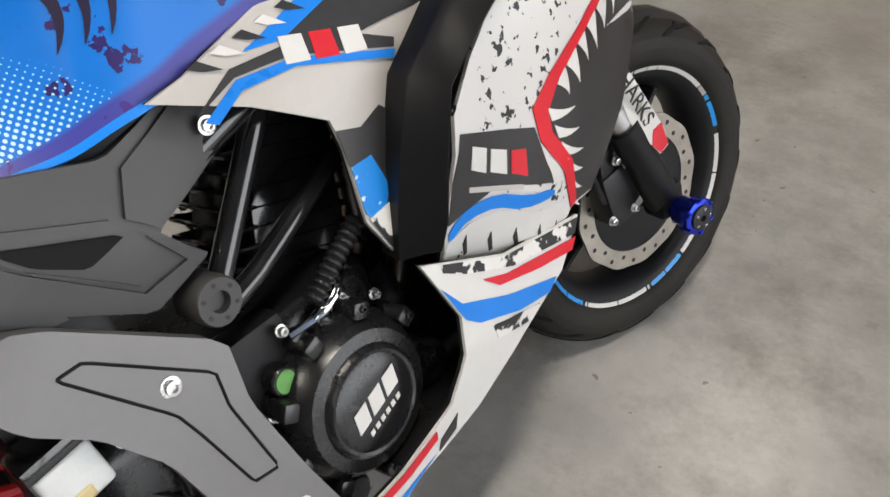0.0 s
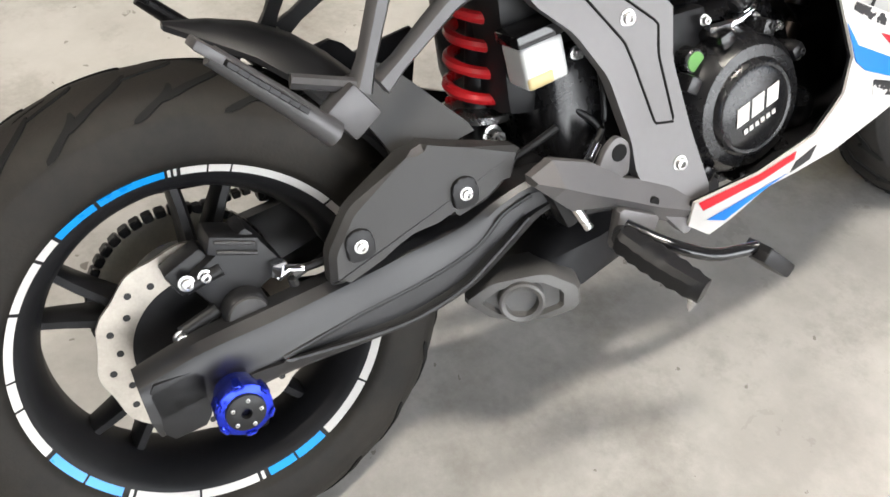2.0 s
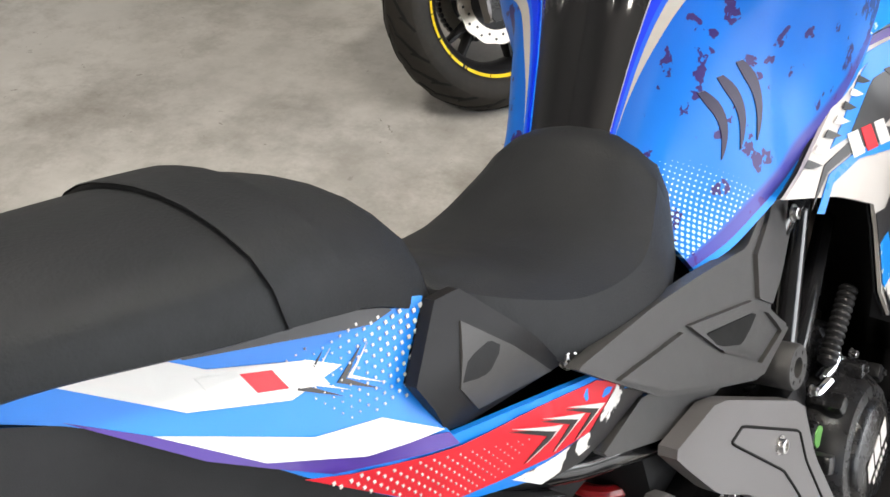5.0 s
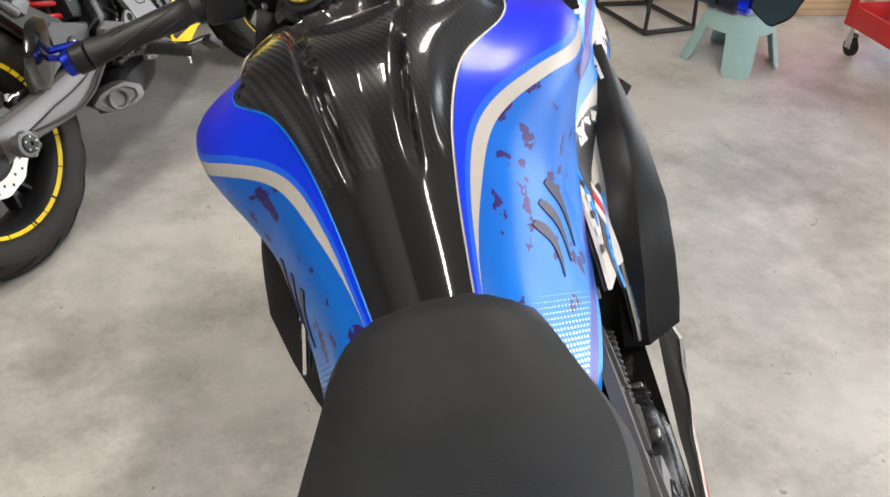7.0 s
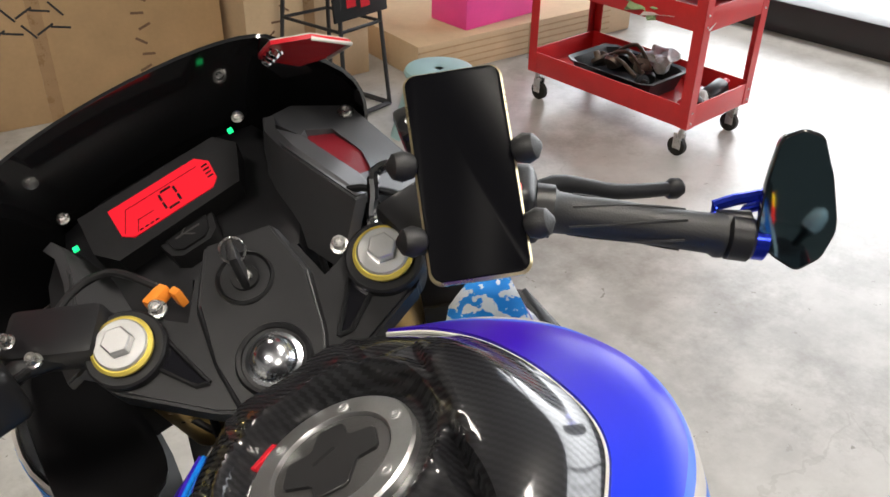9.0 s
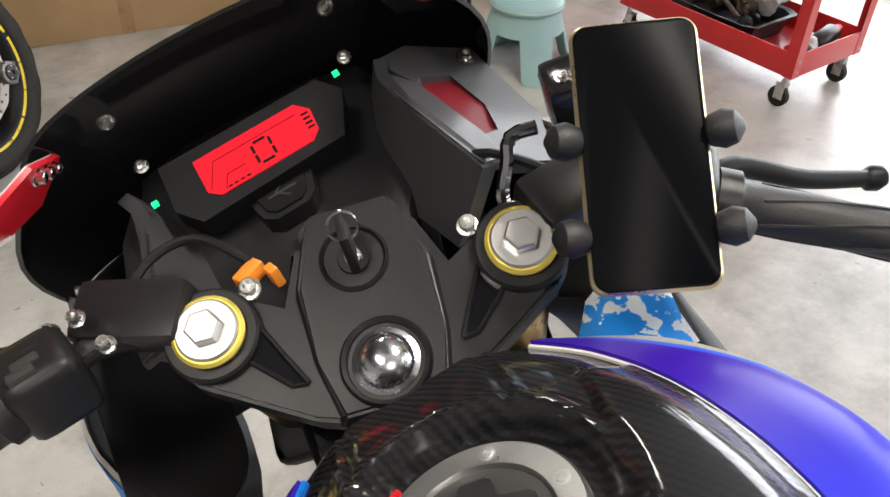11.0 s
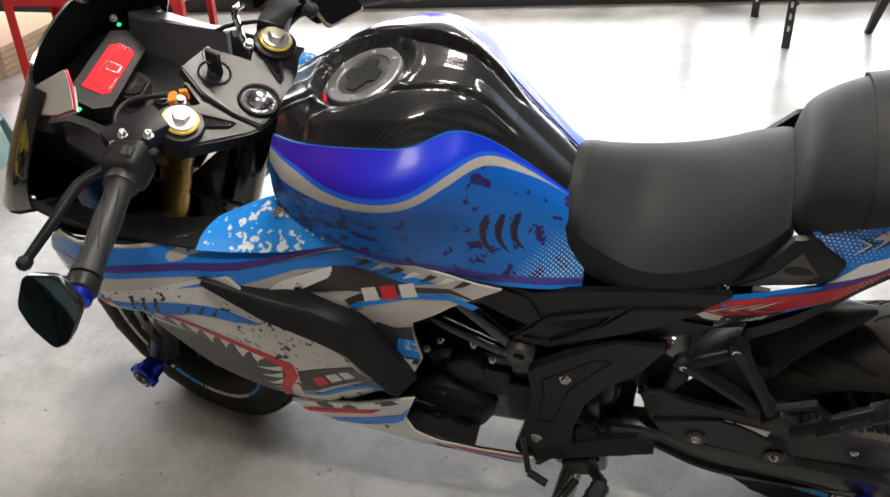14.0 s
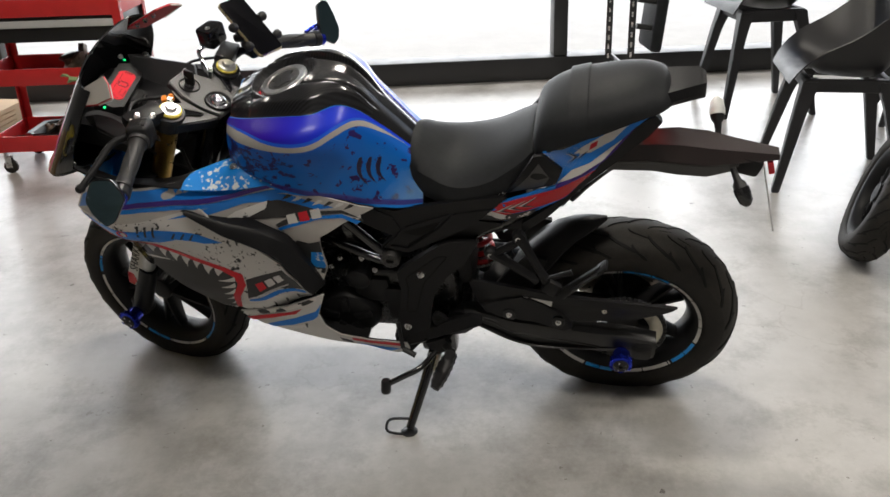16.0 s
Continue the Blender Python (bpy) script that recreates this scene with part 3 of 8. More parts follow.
def disc_mesh(centre, x, r0, r1, thick, holes, wave=0.0):
    bm = bm_new()
    n = 120
    ro = [r1 + wave * math.cos(2 * math.pi * k / n * 12) for k in range(n)]
    rows = []
    for r, xx in ((None, -0.5), (None, 0.5), (r0, 0.5), (r0, -0.5)):
        rows.append([bm.verts.new(centre + Vector((x + xx * thick, (r or ro[k]) * math.sin(2 * math.pi * k / n), (r or ro[k]) * math.cos(2 * math.pi * k / n)))) for k in range(n)])
    for A, B in zip(rows, rows[1:] + rows[:1]):
        for k in range(n):
            bm.faces.new((A[k], A[(k + 1) % n], B[(k + 1) % n], B[k]))
    return bm


def drill(disc, centre, x, r0, r1, thick, n, fix):
    """The drilled holes of a brake disc, as black plugs for their dark insides."""
    for k in range(n):
        a = 2 * math.pi * k / n
        r = r0 + (r1 - r0) * (0.35 + 0.3 * (k % 2))
        part("hole", fix(lathe(bm_new(), [(-thick * 0.52, 0.0042), (thick * 0.52, 0.0042)], centre + Vector((x, r * math.sin(a), r * math.cos(a))), (1, 0, 0), 10)), BLACK, disc)


def wheel(name, centre, big, half, bead, rimhalf, hub, grooves, turned, start):
    fix = steered if turned else (lambda q: q)
    w = part(name, fix(rim_mesh(centre, bead, rimhalf, 5, hub)), MATTE, bike, "matt black cast wheel rim with blue and white rim tape")
    tyre = part("tyre", fix(tyre_mesh(centre, big, half, bead)), RUBBER, w, "worn black road tyre with slanted tread grooves")
    part("tread", fix(tread_grooves(centre, big, half, bead, grooves)), RECESS_SHADE, tyre, "", 10.0)["kind"] = "stuff"
    for k in range(5):
        part("spoke", fix(spoke_mesh(centre, bead, rimhalf, hub, start + 2 * math.pi * k / 5)), MATTE, w)
    for s in (1, -1):
        x = s * (rimhalf + 0.0015)
        r0, r1 = bead - 0.0085, bead + 0.0005
        for a0, a1, m in ((-1.38, -1.02, WHITE), (-1.0, -0.72, WHITE), (-0.70, -0.58, WHITE), (-0.56, -0.33, TAPEB), (-0.31, 0.03, TAPEB), (0.045, 0.06, WHITE), (0.075, 0.09, WHITE), (0.11, 0.24, WHITE), (0.25, 0.36, WHITE), (0.37, 0.94, WHITE), (0.955, 1.06, CREAM),
                          (1.075, 1.13, TAPEB), (1.16, 1.42, TAPEB), (1.50, 1.86, WHITE), (1.875, 2.24, WHITE), (2.255, 2.63, WHITE), (2.66, 2.86, TAPEB), (2.875, 3.05, TAPEB), (3.08, 3.10, WHITE), (3.12, 3.46, WHITE), (3.475, 3.84, WHITE), (3.86, 3.88, WHITE),
                          (3.92, 4.14, TAPEB), (4.155, 4.39, TAPEB), (4.42, 4.72, WHITE), (4.735, 4.89, WHITE)):
            part("rim_tape", fix(arc_band(centre, r0, r1, x, a0, a1)), m, w)
    return w


rear = wheel("rear_wheel", RA, 0.312, 0.079, 0.2145, 0.064, 0.045, 19, False, 0.25)
front = wheel("front_wheel", FA, 0.292, 0.068, 0.2125, 0.055, 0.038, 18, True, 0.5)
rear_disc = part("brake_disc", disc_mesh(RA, 0.052, 0.085, 0.124, 0.005, 0, 0.002), DISC, rear, "drilled steel rear brake disc")
drill(rear_disc, RA, 0.052, 0.085, 0.124, 0.0056, 28, lambda q: q)
part("disc_carrier", disc_mesh(RA, 0.05, 0.03, 0.088, 0.006, 0), MATTE, rear)
part("sprocket", disc_mesh(RA, -0.078, 0.075, 0.112, 0.006, 0, 0.0), mat("pale_steel_sprocket", (0.55, 0.52, 0.44), 0.4, metal=0.7, var=0.2), rear, "pale steel rear sprocket")
ch = bm_new()
for k in range(46):
    a = 2 * math.pi * k / 46
    block(ch, RA + Vector((-0.078, 0.116 * math.sin(a), 0.116 * math.cos(a))), (0.018, 0.0135, 0.011), Matrix.Rotation(-a, 3, "X"), 0.002, 1)
for zz in (0.108, -0.108):
    for k in range(34):
        t = k / 34
        block(ch, Vector((-0.078, 0.03 + 0.44 * t, 0.301 + zz * (1 - 0.45 * t) + (0.06 * t if zz > 0 else 0.1 * t))), (0.018, 0.0115, 0.009), None, 0.002, 1)
part("chain", ch, BLACK, bike, "black drive chain")
front_disc = part("brake_disc", steered(disc_mesh(FA, 0.062, 0.105, 0.137, 0.005, 0, 0.0015)), DISC, front, "drilled steel front brake disc")
drill(front_disc, FA, 0.062, 0.105, 0.137, 0.0056, 28, steered)
part("disc_carrier", steered(disc_mesh(FA, 0.06, 0.03, 0.106, 0.005, 0)), MATTE, front)


def axle_slider(p, s, parent, fix):
    bm = lathe(bm_new(), [(0, 0.016), (0.012, 0.024), (0.03, 0.026), (0.036, 0.03), (0.05, 0.03), (0.052, 0.026)], p, (s, 0, 0), 30)
    o = part("axle_slider", fix(bm), BLUEM, parent, "blue anodised axle slider with black cap")
    for k in range(6):
        a = math.pi / 3 * k
        part("lug", fix(block(bm_new(), Vector(p) + Vector((s * 0.044, 0.029 * math.sin(a), 0.029 * math.cos(a))), (0.02, 0.012, 0.006), Matrix.Rotation(-a, 3, "X"), 0.002, 1)), BLUEM, o)
    c = lathe(bm_new(), [(0.048, 0.022), (0.056, 0.021), (0.058, 0.016), (0.058, 0.006), (0.052, 0.005)], p, (s, 0, 0), 24)
    part("cap", fix(c), BLACK, o)
    for k in range(5):
        a = 2 * math.pi * k / 5 + 0.3
        part("screw", fix(bolt(bm_new(), Vector(p) + Vector((s * 0.056, 0.0155 * math.sin(a), 0.0155 * math.cos(a))), (s, 0, 0), 0.0028, 0.003, 10)), STEEL, o)
    return o


ident = lambda q: q
for s in (1, -1):
    axle_slider(RA + Vector((s * 0.152, 0, -0.008)), s, bike, ident)
    axle_slider(FA + Vector((s * 0.142, 0, 0)), s, bike, steered)

# -- swingarm and rear brake --
# upper edge, lower edge, and the upper and lower lips of the sunk channel, from the axle forwards; how far the channel is sunk
ARM_UP = [(-0.091, 0.331), (-0.02, 0.348), (0.06, 0.356), (0.14, 0.364), (0.22, 0.375), (0.293, 0.382), (0.345, 0.398), (0.40, 0.41), (0.45, 0.40)]
ARM_LOW = [(-0.083, 0.252), (-0.01, 0.26), (0.053, 0.271), (0.141, 0.273), (0.224, 0.275), (0.303, 0.291), (0.363, 0.324), (0.41, 0.352), (0.45, 0.362)]
LIP_UP = [(-0.09, 0.300), (-0.02, 0.305), (0.066, 0.304), (0.16, 0.321), (0.244, 0.332), (0.311, 0.350), (0.35, 0.378), (0.39, 0.39), (0.45, 0.386)]
LIP_LOW = [(-0.09, 0.285), (-0.02, 0.296), (0.068, 0.296), (0.154, 0.287), (0.226, 0.287), (0.288, 0.302), (0.329, 0.325), (0.385, 0.362), (0.45, 0.375)]
SUNK = [0.0, 0.0, 0.5, 1.0, 1.0, 1.0, 1.0, 0.5, 0.0]


def swingarm_mesh(s):
    """A rounded box beam with a long sunk channel between two thin lips."""
    ways = [catmull([Vector(p) for p in line], 7) for line in (ARM_UP, LIP_UP, LIP_LOW, ARM_LOW)]
    sunk = [v.x for v in catmull([(k, 0) for k in SUNK], 7)]
    rings = []
    for up, lu, ll, low, k in zip(*ways, sunk):
        k = max(0.0, min(1.0, k))
        ring = [(0.108, up), (0.132, up), (0.1445, up.lerp(lu, 0.18)), (0.150, up.lerp(lu, 0.5)), (0.150 + 0.0005 * k, lu.lerp(up, 0.10 + 0.1 * k)), (0.150 + 0.003 * k, lu.lerp(up, 0.05 * k)),
                (0.150 - 0.009 * k, lu.lerp(ll, 0.05 + 0.06 * k)), (0.150 - 0.008 * k, lu.lerp(ll, 0.5)), (0.150 - 0.009 * k, ll.lerp(lu, 0.05 + 0.06 * k)),
                (0.150 + 0.003 * k, ll.lerp(low, 0.05 * k)), (0.150 + 0.0005 * k, ll.lerp(low, 0.10 + 0.1 * k)), (0.149, ll.lerp(low, 0.5)), (0.1435, low.lerp(ll, 0.2)), (0.130, low), (0.108, low)]
        rings.append([Vector((s * x, p.x, p.y)) for x, p in ring])
    bm = loft(bm_new(), rings)
    bmesh.ops.recalc_face_normals(bm, faces=bm.faces)
    return bm


for s in (1, -1):
    sw = part("swingarm", swingarm_mesh(s), SATIN, bike, "satin black curved swingarm with a long sunk channel", 30.0)
    lip = catmull([Vector((s * 0.1515, y, z)) for y, z in LIP_UP[7:2:-1]], 6) + catmull([Vector((s * 0.1515, y, z)) for y, z in ((0.066, 0.304), (0.061, 0.300), (0.068, 0.296))], 3)[1:] + catmull([Vector((s * 0.1515, y, z)) for y, z in LIP_LOW[2:8]], 6)[1:]
    part("channel_lip", tube(bm_new(), lip, 0.0032, 8), SATIN, sw)
    part("axle_adjuster", plate(bm_new(), rounded([(-0.085, 0.327), (-0.02, 0.327), (-0.03, 0.256), (-0.08, 0.253)], 1, 0.15), s * 0.143, s * 0.150, 0.003), BLACK, sw)
part("swingarm_bridge", block(bm_new(), (0, 0.36, 0.375), (0.25, 0.075, 0.05), None, 0.012), MATTE, bike)
part("swingarm_pivot", lathe(bm_new(), [(-0.15, 0.024), (-0.148, 0.03), (0.148, 0.03), (0.15, 0.024)], (0, 0.445, 0.378), (1, 0, 0)), MATTE, bike)
cal = bm_new()
block(cal, (0.075, 0.045, 0.392), (0.05, 0.09, 0.07), Matrix.Rotation(0.5, 3, "X"), 0.01)
block(cal, (0.07, 0.0, 0.405), (0.035, 0.05, 0.035), Matrix.Rotation(0.4, 3, "X"), 0.006)
lathe(cal, [(0.08, 0.027), (0.118, 0.027), (0.122, 0.024)], (0.0, 0.042, 0.350), (1, 0, 0), 26)
tube(cal, [(0.095, 0.012, 0.36), (0.098, -0.01, 0.33), (0.09, -0.02, 0.31)], 0.008, 8)
c = part("rear_brake_caliper", cal, BLACK, bike, "black single-piston rear brake caliper")
part("piston_cap", lathe(bm_new(), [(0.1225, 0.0235), (0.125, 0.022)], (0.0, 0.042, 0.350), (1, 0, 0), 26), GREY, c)
part("screw", bolt(bm_new(), (0.095, 0.005, 0.398), (1, 0, 0), 0.006, 0.008), STEEL, c)
part("screw", bolt(bm_new(), (0.095, -0.008, 0.335), (1, 0, 0), 0.006, 0.008), STEEL, c)
part("slide_pin", tube(bm_new(), [(0.098, -0.012, 0.395), (0.1, 0.03, 0.405)], 0.0075, 10), BLACK, c)
part("slide_pin", tube(bm_new(), [(0.098, -0.03, 0.345), (0.1, 0.015, 0.36)], 0.008, 10), BLACK, c)
for y, z, r in ((-0.009, 0.403, 0.008), (0.011, 0.404, 0.007), (-0.031, 0.342, 0.0085)):
    part("screw", bolt(bm_new(), (0.102, y, z), (1, 0, 0), r, 0.008), STEEL, c)
part("pad_cover", block(bm_new(), (0.082, 0.048, 0.428), (0.05, 0.055, 0.022), Matrix.Rotation(-0.35, 3, "X"), 0.004), BLACK, c)
for dz in (0.0, 0.012):
    part("rib", block(bm_new(), (0.108, 0.05, 0.421 + dz), (0.004, 0.045, 0.004), Matrix.Rotation(-0.35, 3, "X"), 0.001, 1), GREY, c)
part("hose_guide", tube(bm_new(), [(0.105, 0.108, 0.346), (0.11, 0.1, 0.37), (0.112, 0.115, 0.378)], 0.006, 8, 3), GREY, c)
bj = bm_new()
tube(bj, [(0.105, 0.085, 0.375), (0.108, 0.1, 0.382), (0.112, 0.115, 0.378)], 0.006, 10)
lathe(bj, [(-0.008, 0.009), (0.008, 0.009)], (0.105, 0.088, 0.385), (0.3, 0.2, 1), 6)
part("banjo_bolt", bj, CHROME, c)
hose = tube(bm_new(), [(0.112, 0.115, 0.378), (0.118, 0.2, 0.385), (0.13, 0.3, 0.41), (0.12, 0.4, 0.43), (0.125, 0.45, 0.45)], 0.005, 8, 5)
part("brake_hose", hose, BLACK, bike)
PLAS = mat("grey_black_plastic", (0.03, 0.0295, 0.029), 0.5, var=0.12, scale=14, bump=0.25, bscale=900)
CHG = rounded([(0.131, 0.367), (0.136, 0.405), (0.168, 0.449), (0.248, 0.490), (0.263, 0.494), (0.30, 0.480), (0.385, 0.455), (0.36, 0.42), (0.331, 0.402), (0.288, 0.398), (0.264, 0.407), (0.232, 0.396), (0.211, 0.388), (0.194, 0.379), (0.147, 0.364)], 1, 0.1)
# The left copy (s < 0) takes the darker MATTE.
for s in (1, -1):
    g = part("swingarm_guard", plate(bm_new(), CHG, s * 0.125, s * 0.157, 0.007, 1), PLAS if s > 0 else MATTE, bike, "dark grey angular plastic swingarm guard", 20.0)
    part("guard_wing", shell(bm_new(), rounded([(0.2, 0.56), (0.262, 0.572), (0.35, 0.475), (0.31, 0.468), (0.245, 0.452), (0.24, 0.482)], 1, 0.1), lambda y, z: 0.115 - 0.35 * (z - 0.47), s, 0.012), PLAS if s > 0 else MATTE, g)
    for y, z in ((0.302, 0.425), (0.17, 0.406)):
        pad = part("boss", plate(bm_new(), rounded([(y - 0.017, z - 0.018), (y + 0.017, z - 0.018), (y + 0.016, z + 0.014), (y, z + 0.021), (y - 0.016, z + 0.014)], 2), s * 0.15, s * 0.162, 0.003), BLACK, g)
        part("screw", bolt(bm_new(), (s * 0.162, y, z), (s, 0, 0), 0.007, 0.006), STEEL, pad)

cg = part("chain_guard", plate(bm_new(), rounded([(0.408, 0.545), (0.3, 0.525), (0.141, 0.493), (-0.136, 0.478), (-0.12, 0.462), (-0.02, 0.42), (0.1, 0.405), (0.25, 0.405), (0.38, 0.44)], 1, 0.12), -0.142, -0.152, 0.003), MATTE, bike, "matt black plastic chain guard")
part("sticker", block(bm_new(), (-0.1528, 0.226, 0.472), (0.0012, 0.078, 0.024), Matrix.Rotation(0.18, 3, "X"), 0.0004), WHITE, cg, "white warning sticker")
for y in (0.05, 0.33):
    part("screw", bolt(bm_new(), (-0.152, y, 0.45), (-1, 0, 0), 0.006, 0.004), STEEL, cg)

# -- hugger over the rear tyre --
hug = bm_new()
rings = []
for k in range(9):
    a = radians(9 + 60 * k / 8)
    r = 0.341 - 0.006 * k / 8 + 0.010 * math.exp(-((k - 2.5) / 2) ** 2)
    w = 0.006 + 0.076 * min(1, k / 4) ** 0.75
    o = RA + Vector((0, r * math.sin(a), r * math.cos(a)))
    up = Vector((0, math.sin(a), math.cos(a)))
    rings.append([o + Vector((x * w, 0, 0)) + up * (0.012 - 0.61 * w * abs(x) ** 2.5) for x in (-1, -0.85, -0.5, 0, 0.5, 0.85, 1)] +
                 [o + Vector((x * w * 0.95, 0, 0)) + up * (0.006 - 0.61 * w * abs(x) ** 2.5) for x in (1, 0.85, 0.5, 0, -0.5, -0.85, -1)])
loft(hug, rings)
part("hugger", hug, BLACK, bike, "satin black plastic rear hugger")

# -- engine --
eng = bm_new()
block(eng, (0, 0.62, 0.42), (0.26, 0.36, 0.24), None, 0.03, 3)
block(eng, (0, 0.80, 0.40), (0.2, 0.14, 0.17), Matrix.Rotation(0.3, 3, "X"), 0.02)
block(eng, (0, 0.64, 0.31), (0.2, 0.3, 0.08), None, 0.02)
ENGB = mat("black_engine_paint", (0.009, 0.009, 0.01), 0.26, var=0.3, scale=16, bump=0.1, bscale=500, spec=0.5)
part("crankcase", eng, ENGB, bike, "black painted engine crankcase")
cyl = bm_new()
tilt = Matrix.Rotation(-0.3, 3, "X")
block(cyl, (0, 0.785, 0.62), (0.13, 0.12, 0.22), tilt, 0.01)
cyl_ = part("cylinder", cyl, GLOSS, bike, "black finned engine cylinder")
part("cylinder_head", block(bm_new(), (0, 0.81, 0.73), (0.18, 0.16, 0.07), tilt, 0.02), GLOSS, cyl_)
for k in range(9):
    part("fin", block(bm_new(), (0, 0.75 + 0.006 * k, 0.53 + 0.02 * k), (0.13, 0.16, 0.006), tilt, 0.002, 1), GLOSS, cyl_)
STEELD = mat("heat_stained_steel", (0.16, 0.13, 0.11), 0.35, metal=0.9, var=0.3, scale=18)
part("radiator", block(bm_new(), (0, 0.99, 0.6), (0.36, 0.05, 0.3), Matrix.Rotation(-0.25, 3, "X"), 0.01), BLACK, bike)
# Shroud and pan are added black fillers that keep the gap behind the engine dark.
part("radiator_shroud", block(bm_new(), (0, 0.945, 0.515), (0.40, 0.02, 0.24), Matrix.Rotation(-0.12, 3, "X"), 0.008), BLACK, bike)
pan_rows = [[Vector((x, y, z - 0.01 * (1 - abs(x) / 0.2))) for x in (-0.205, -0.12, 0, 0.12, 0.205)] for y, z in ((0.95, 0.408), (0.86, 0.368), (0.78, 0.342), (0.70, 0.326))]
pan = bm_new()
loft(pan, [r + [v + Vector((0, 0, 0.006)) for v in reversed(r)] for r in pan_rows])
part("belly_pan", pan, BLACK, bike)
for hx in (-0.045, 0.045):
    part("exhaust_header", tube(bm_new(), [(hx, 0.87, 0.70), (hx, 0.93, 0.62), (hx, 0.92, 0.48), (hx * 0.8, 0.84, 0.375), (hx * 0.5, 0.68, 0.33)], 0.018, 12, 5), STEELD, bike, "dark steel exhaust header pipe")
part("inner_panel", block(bm_new(), (0, 0.86, 0.78), (0.28, 0.3, 0.1), None, 0.03), BLACK, bike)
CL = Vector((0, 0.7, 0.42))
cov = lathe(bm_new(), [(0.11, 0.098), (0.15, 0.096), (0.172, 0.088), (0.184, 0.078), (0.186, 0.064), (0.19, 0.062), (0.193, 0.058), (0.192, 0.054), (0.194, 0.05), (0.196, 0.02), (0.196, 0.001)], CL, (1, 0, 0), 48)
cc = part("clutch_cover", cov, ENGB, bike, "satin black round clutch cover with a white mark")
for k in range(9):
    a = 2 * math.pi * k / 9 + 0.35
    part("lug", block(bm_new(), CL + Vector((0.155, 0.098 * math.sin(a), 0.098 * math.cos(a))), (0.05, 0.022, 0.02), Matrix.Rotation(-a, 3, "X"), 0.006), ENGB, cc)
for k in range(5):
    a = 2 * math.pi * k / 9 + 0.35
    part("screw", bolt(bm_new(), CL + Vector((0.178, 0.1 * math.sin(a), 0.1 * math.cos(a))), (1, 0, 0), 0.005, 0.005, 10), BLACK, cc)
# The maker's mark as plain slanted bars.


def slanted_bar(origin, u, v, a, b, lean, normal, thick=0.0008):
    """A thin parallelogram on a plane: a = (u0, u1), b = (v0, v1)."""
    bm = bm_new()
    c = [origin + u * (x + lean * y) + v * y for x, y in ((a[0], b[0]), (a[1], b[0]), (a[1], b[1]), (a[0], b[1]))]
    lo = [bm.verts.new(p) for p in c]
    hi = [bm.verts.new(p + normal * thick) for p in c]
    bm.faces.new(lo)
    bm.faces.new(hi)
    for i in range(4):
        bm.faces.new((lo[i], lo[(i + 1) % 4], hi[(i + 1) % 4], hi[i]))
    return bm


o = CL + Vector((0.1962, 0.0, 0.004))
way_u, way_v = Vector((0, 0.95, 0.3)), Vector((0, -0.3, 0.95))
for a in ((-0.036, -0.016), (-0.011, 0.009), (0.014, 0.034)):
    part("white_mark", slanted_bar(o, way_u, way_v, a, (-0.009, 0.014), 0.35, Vector((1, 0, 0))), WHITE, cc)
for k in range(6):
    part("white_mark", slanted_bar(o, way_u, way_v, (-0.026 + k * 0.0095, -0.020 + k * 0.0095), (-0.024, -0.018), 0.2, Vector((1, 0, 0))), WHITE, cc)
part("case_boss", lathe(bm_new(), [(0.12, 0.017), (0.158, 0.016), (0.16, 0.014)], (0, 0.632, 0.491), (1, 0, 0), 24), ENGB, bike)
part("green_paint_dot", lathe(bm_new(), [(0, 0.0125), (0.001, 0.012)], (0.1603, 0.632, 0.491), (1, 0, 0), 20), GREEN, bike, "green inspection paint dot")
part("side_case", block(bm_new(), (0.12, 0.62, 0.5), (0.04, 0.1, 0.1), None, 0.012), MATTE, bike)
part("oil_filter_cap", lathe(bm_new(), [(0.1, 0.032), (0.15, 0.03), (0.165, 0.022), (0.17, 0.012)], (0, 0.81, 0.38), (1, 0, 0), 28), MATTE, bike)
part("drain_cap", lathe(bm_new(), [(0.1, 0.022), (0.15, 0.02), (0.155, 0.016)], (0, 0.66, 0.31), (1, 0, 0), 24), MATTE, bike)
for y, z in ((0.655, 0.535), (0.735, 0.52), (0.775, 0.5), (0.61, 0.46), (0.795, 0.45)):
    part("screw", bolt(bm_new(), (0.148, y, z), (1, 0, 0), 0.006, 0.008), STEEL, bike)
link = bm_new()
tube(link, [(0.14, 0.7, 0.515), (0.15, 0.725, 0.53), (0.13, 0.755, 0.545)], 0.008, 10, 3)
tube(link, [(0.15, 0.66, 0.525), (0.155, 0.69, 0.525)], 0.006, 8)
part("clutch_lever_arm", link, CHROME, bike, "bright clutch release lever")
boot = []
for k in range(37):
    t = k / 36
    boot.append((0.1 * t, 0.0085 + 0.0035 * (0.5 - 0.5 * math.cos(24 * math.pi * t))))
part("cable_boot", lathe(bm_new(), boot, (0.15, 0.70, 0.54), (0, 0.87, 0.48), 14), BLACK, bike, "black ribbed cable boot")
left = bm_new()
lathe(left, [(-0.1, 0.092), (-0.14, 0.09), (-0.158, 0.08), (-0.164, 0.06), (-0.165, 0.001)], (0, 0.76, 0.375), (1, 0, 0), 44)
gen_ribs = []
for k in range(5):
    a = 2 * math.pi * k / 5
    gen_ribs.append(bm_new())
    block(gen_ribs[-1], Vector((-0.165, 0.76 + 0.05 * math.sin(a), 0.375 + 0.05 * math.cos(a))), (0.012, 0.022, 0.05), Matrix.Rotation(-a, 3, "X"), 0.004)
gen = part("generator_cover", left, MATTE, bike, "matt black generator cover with five ribs")
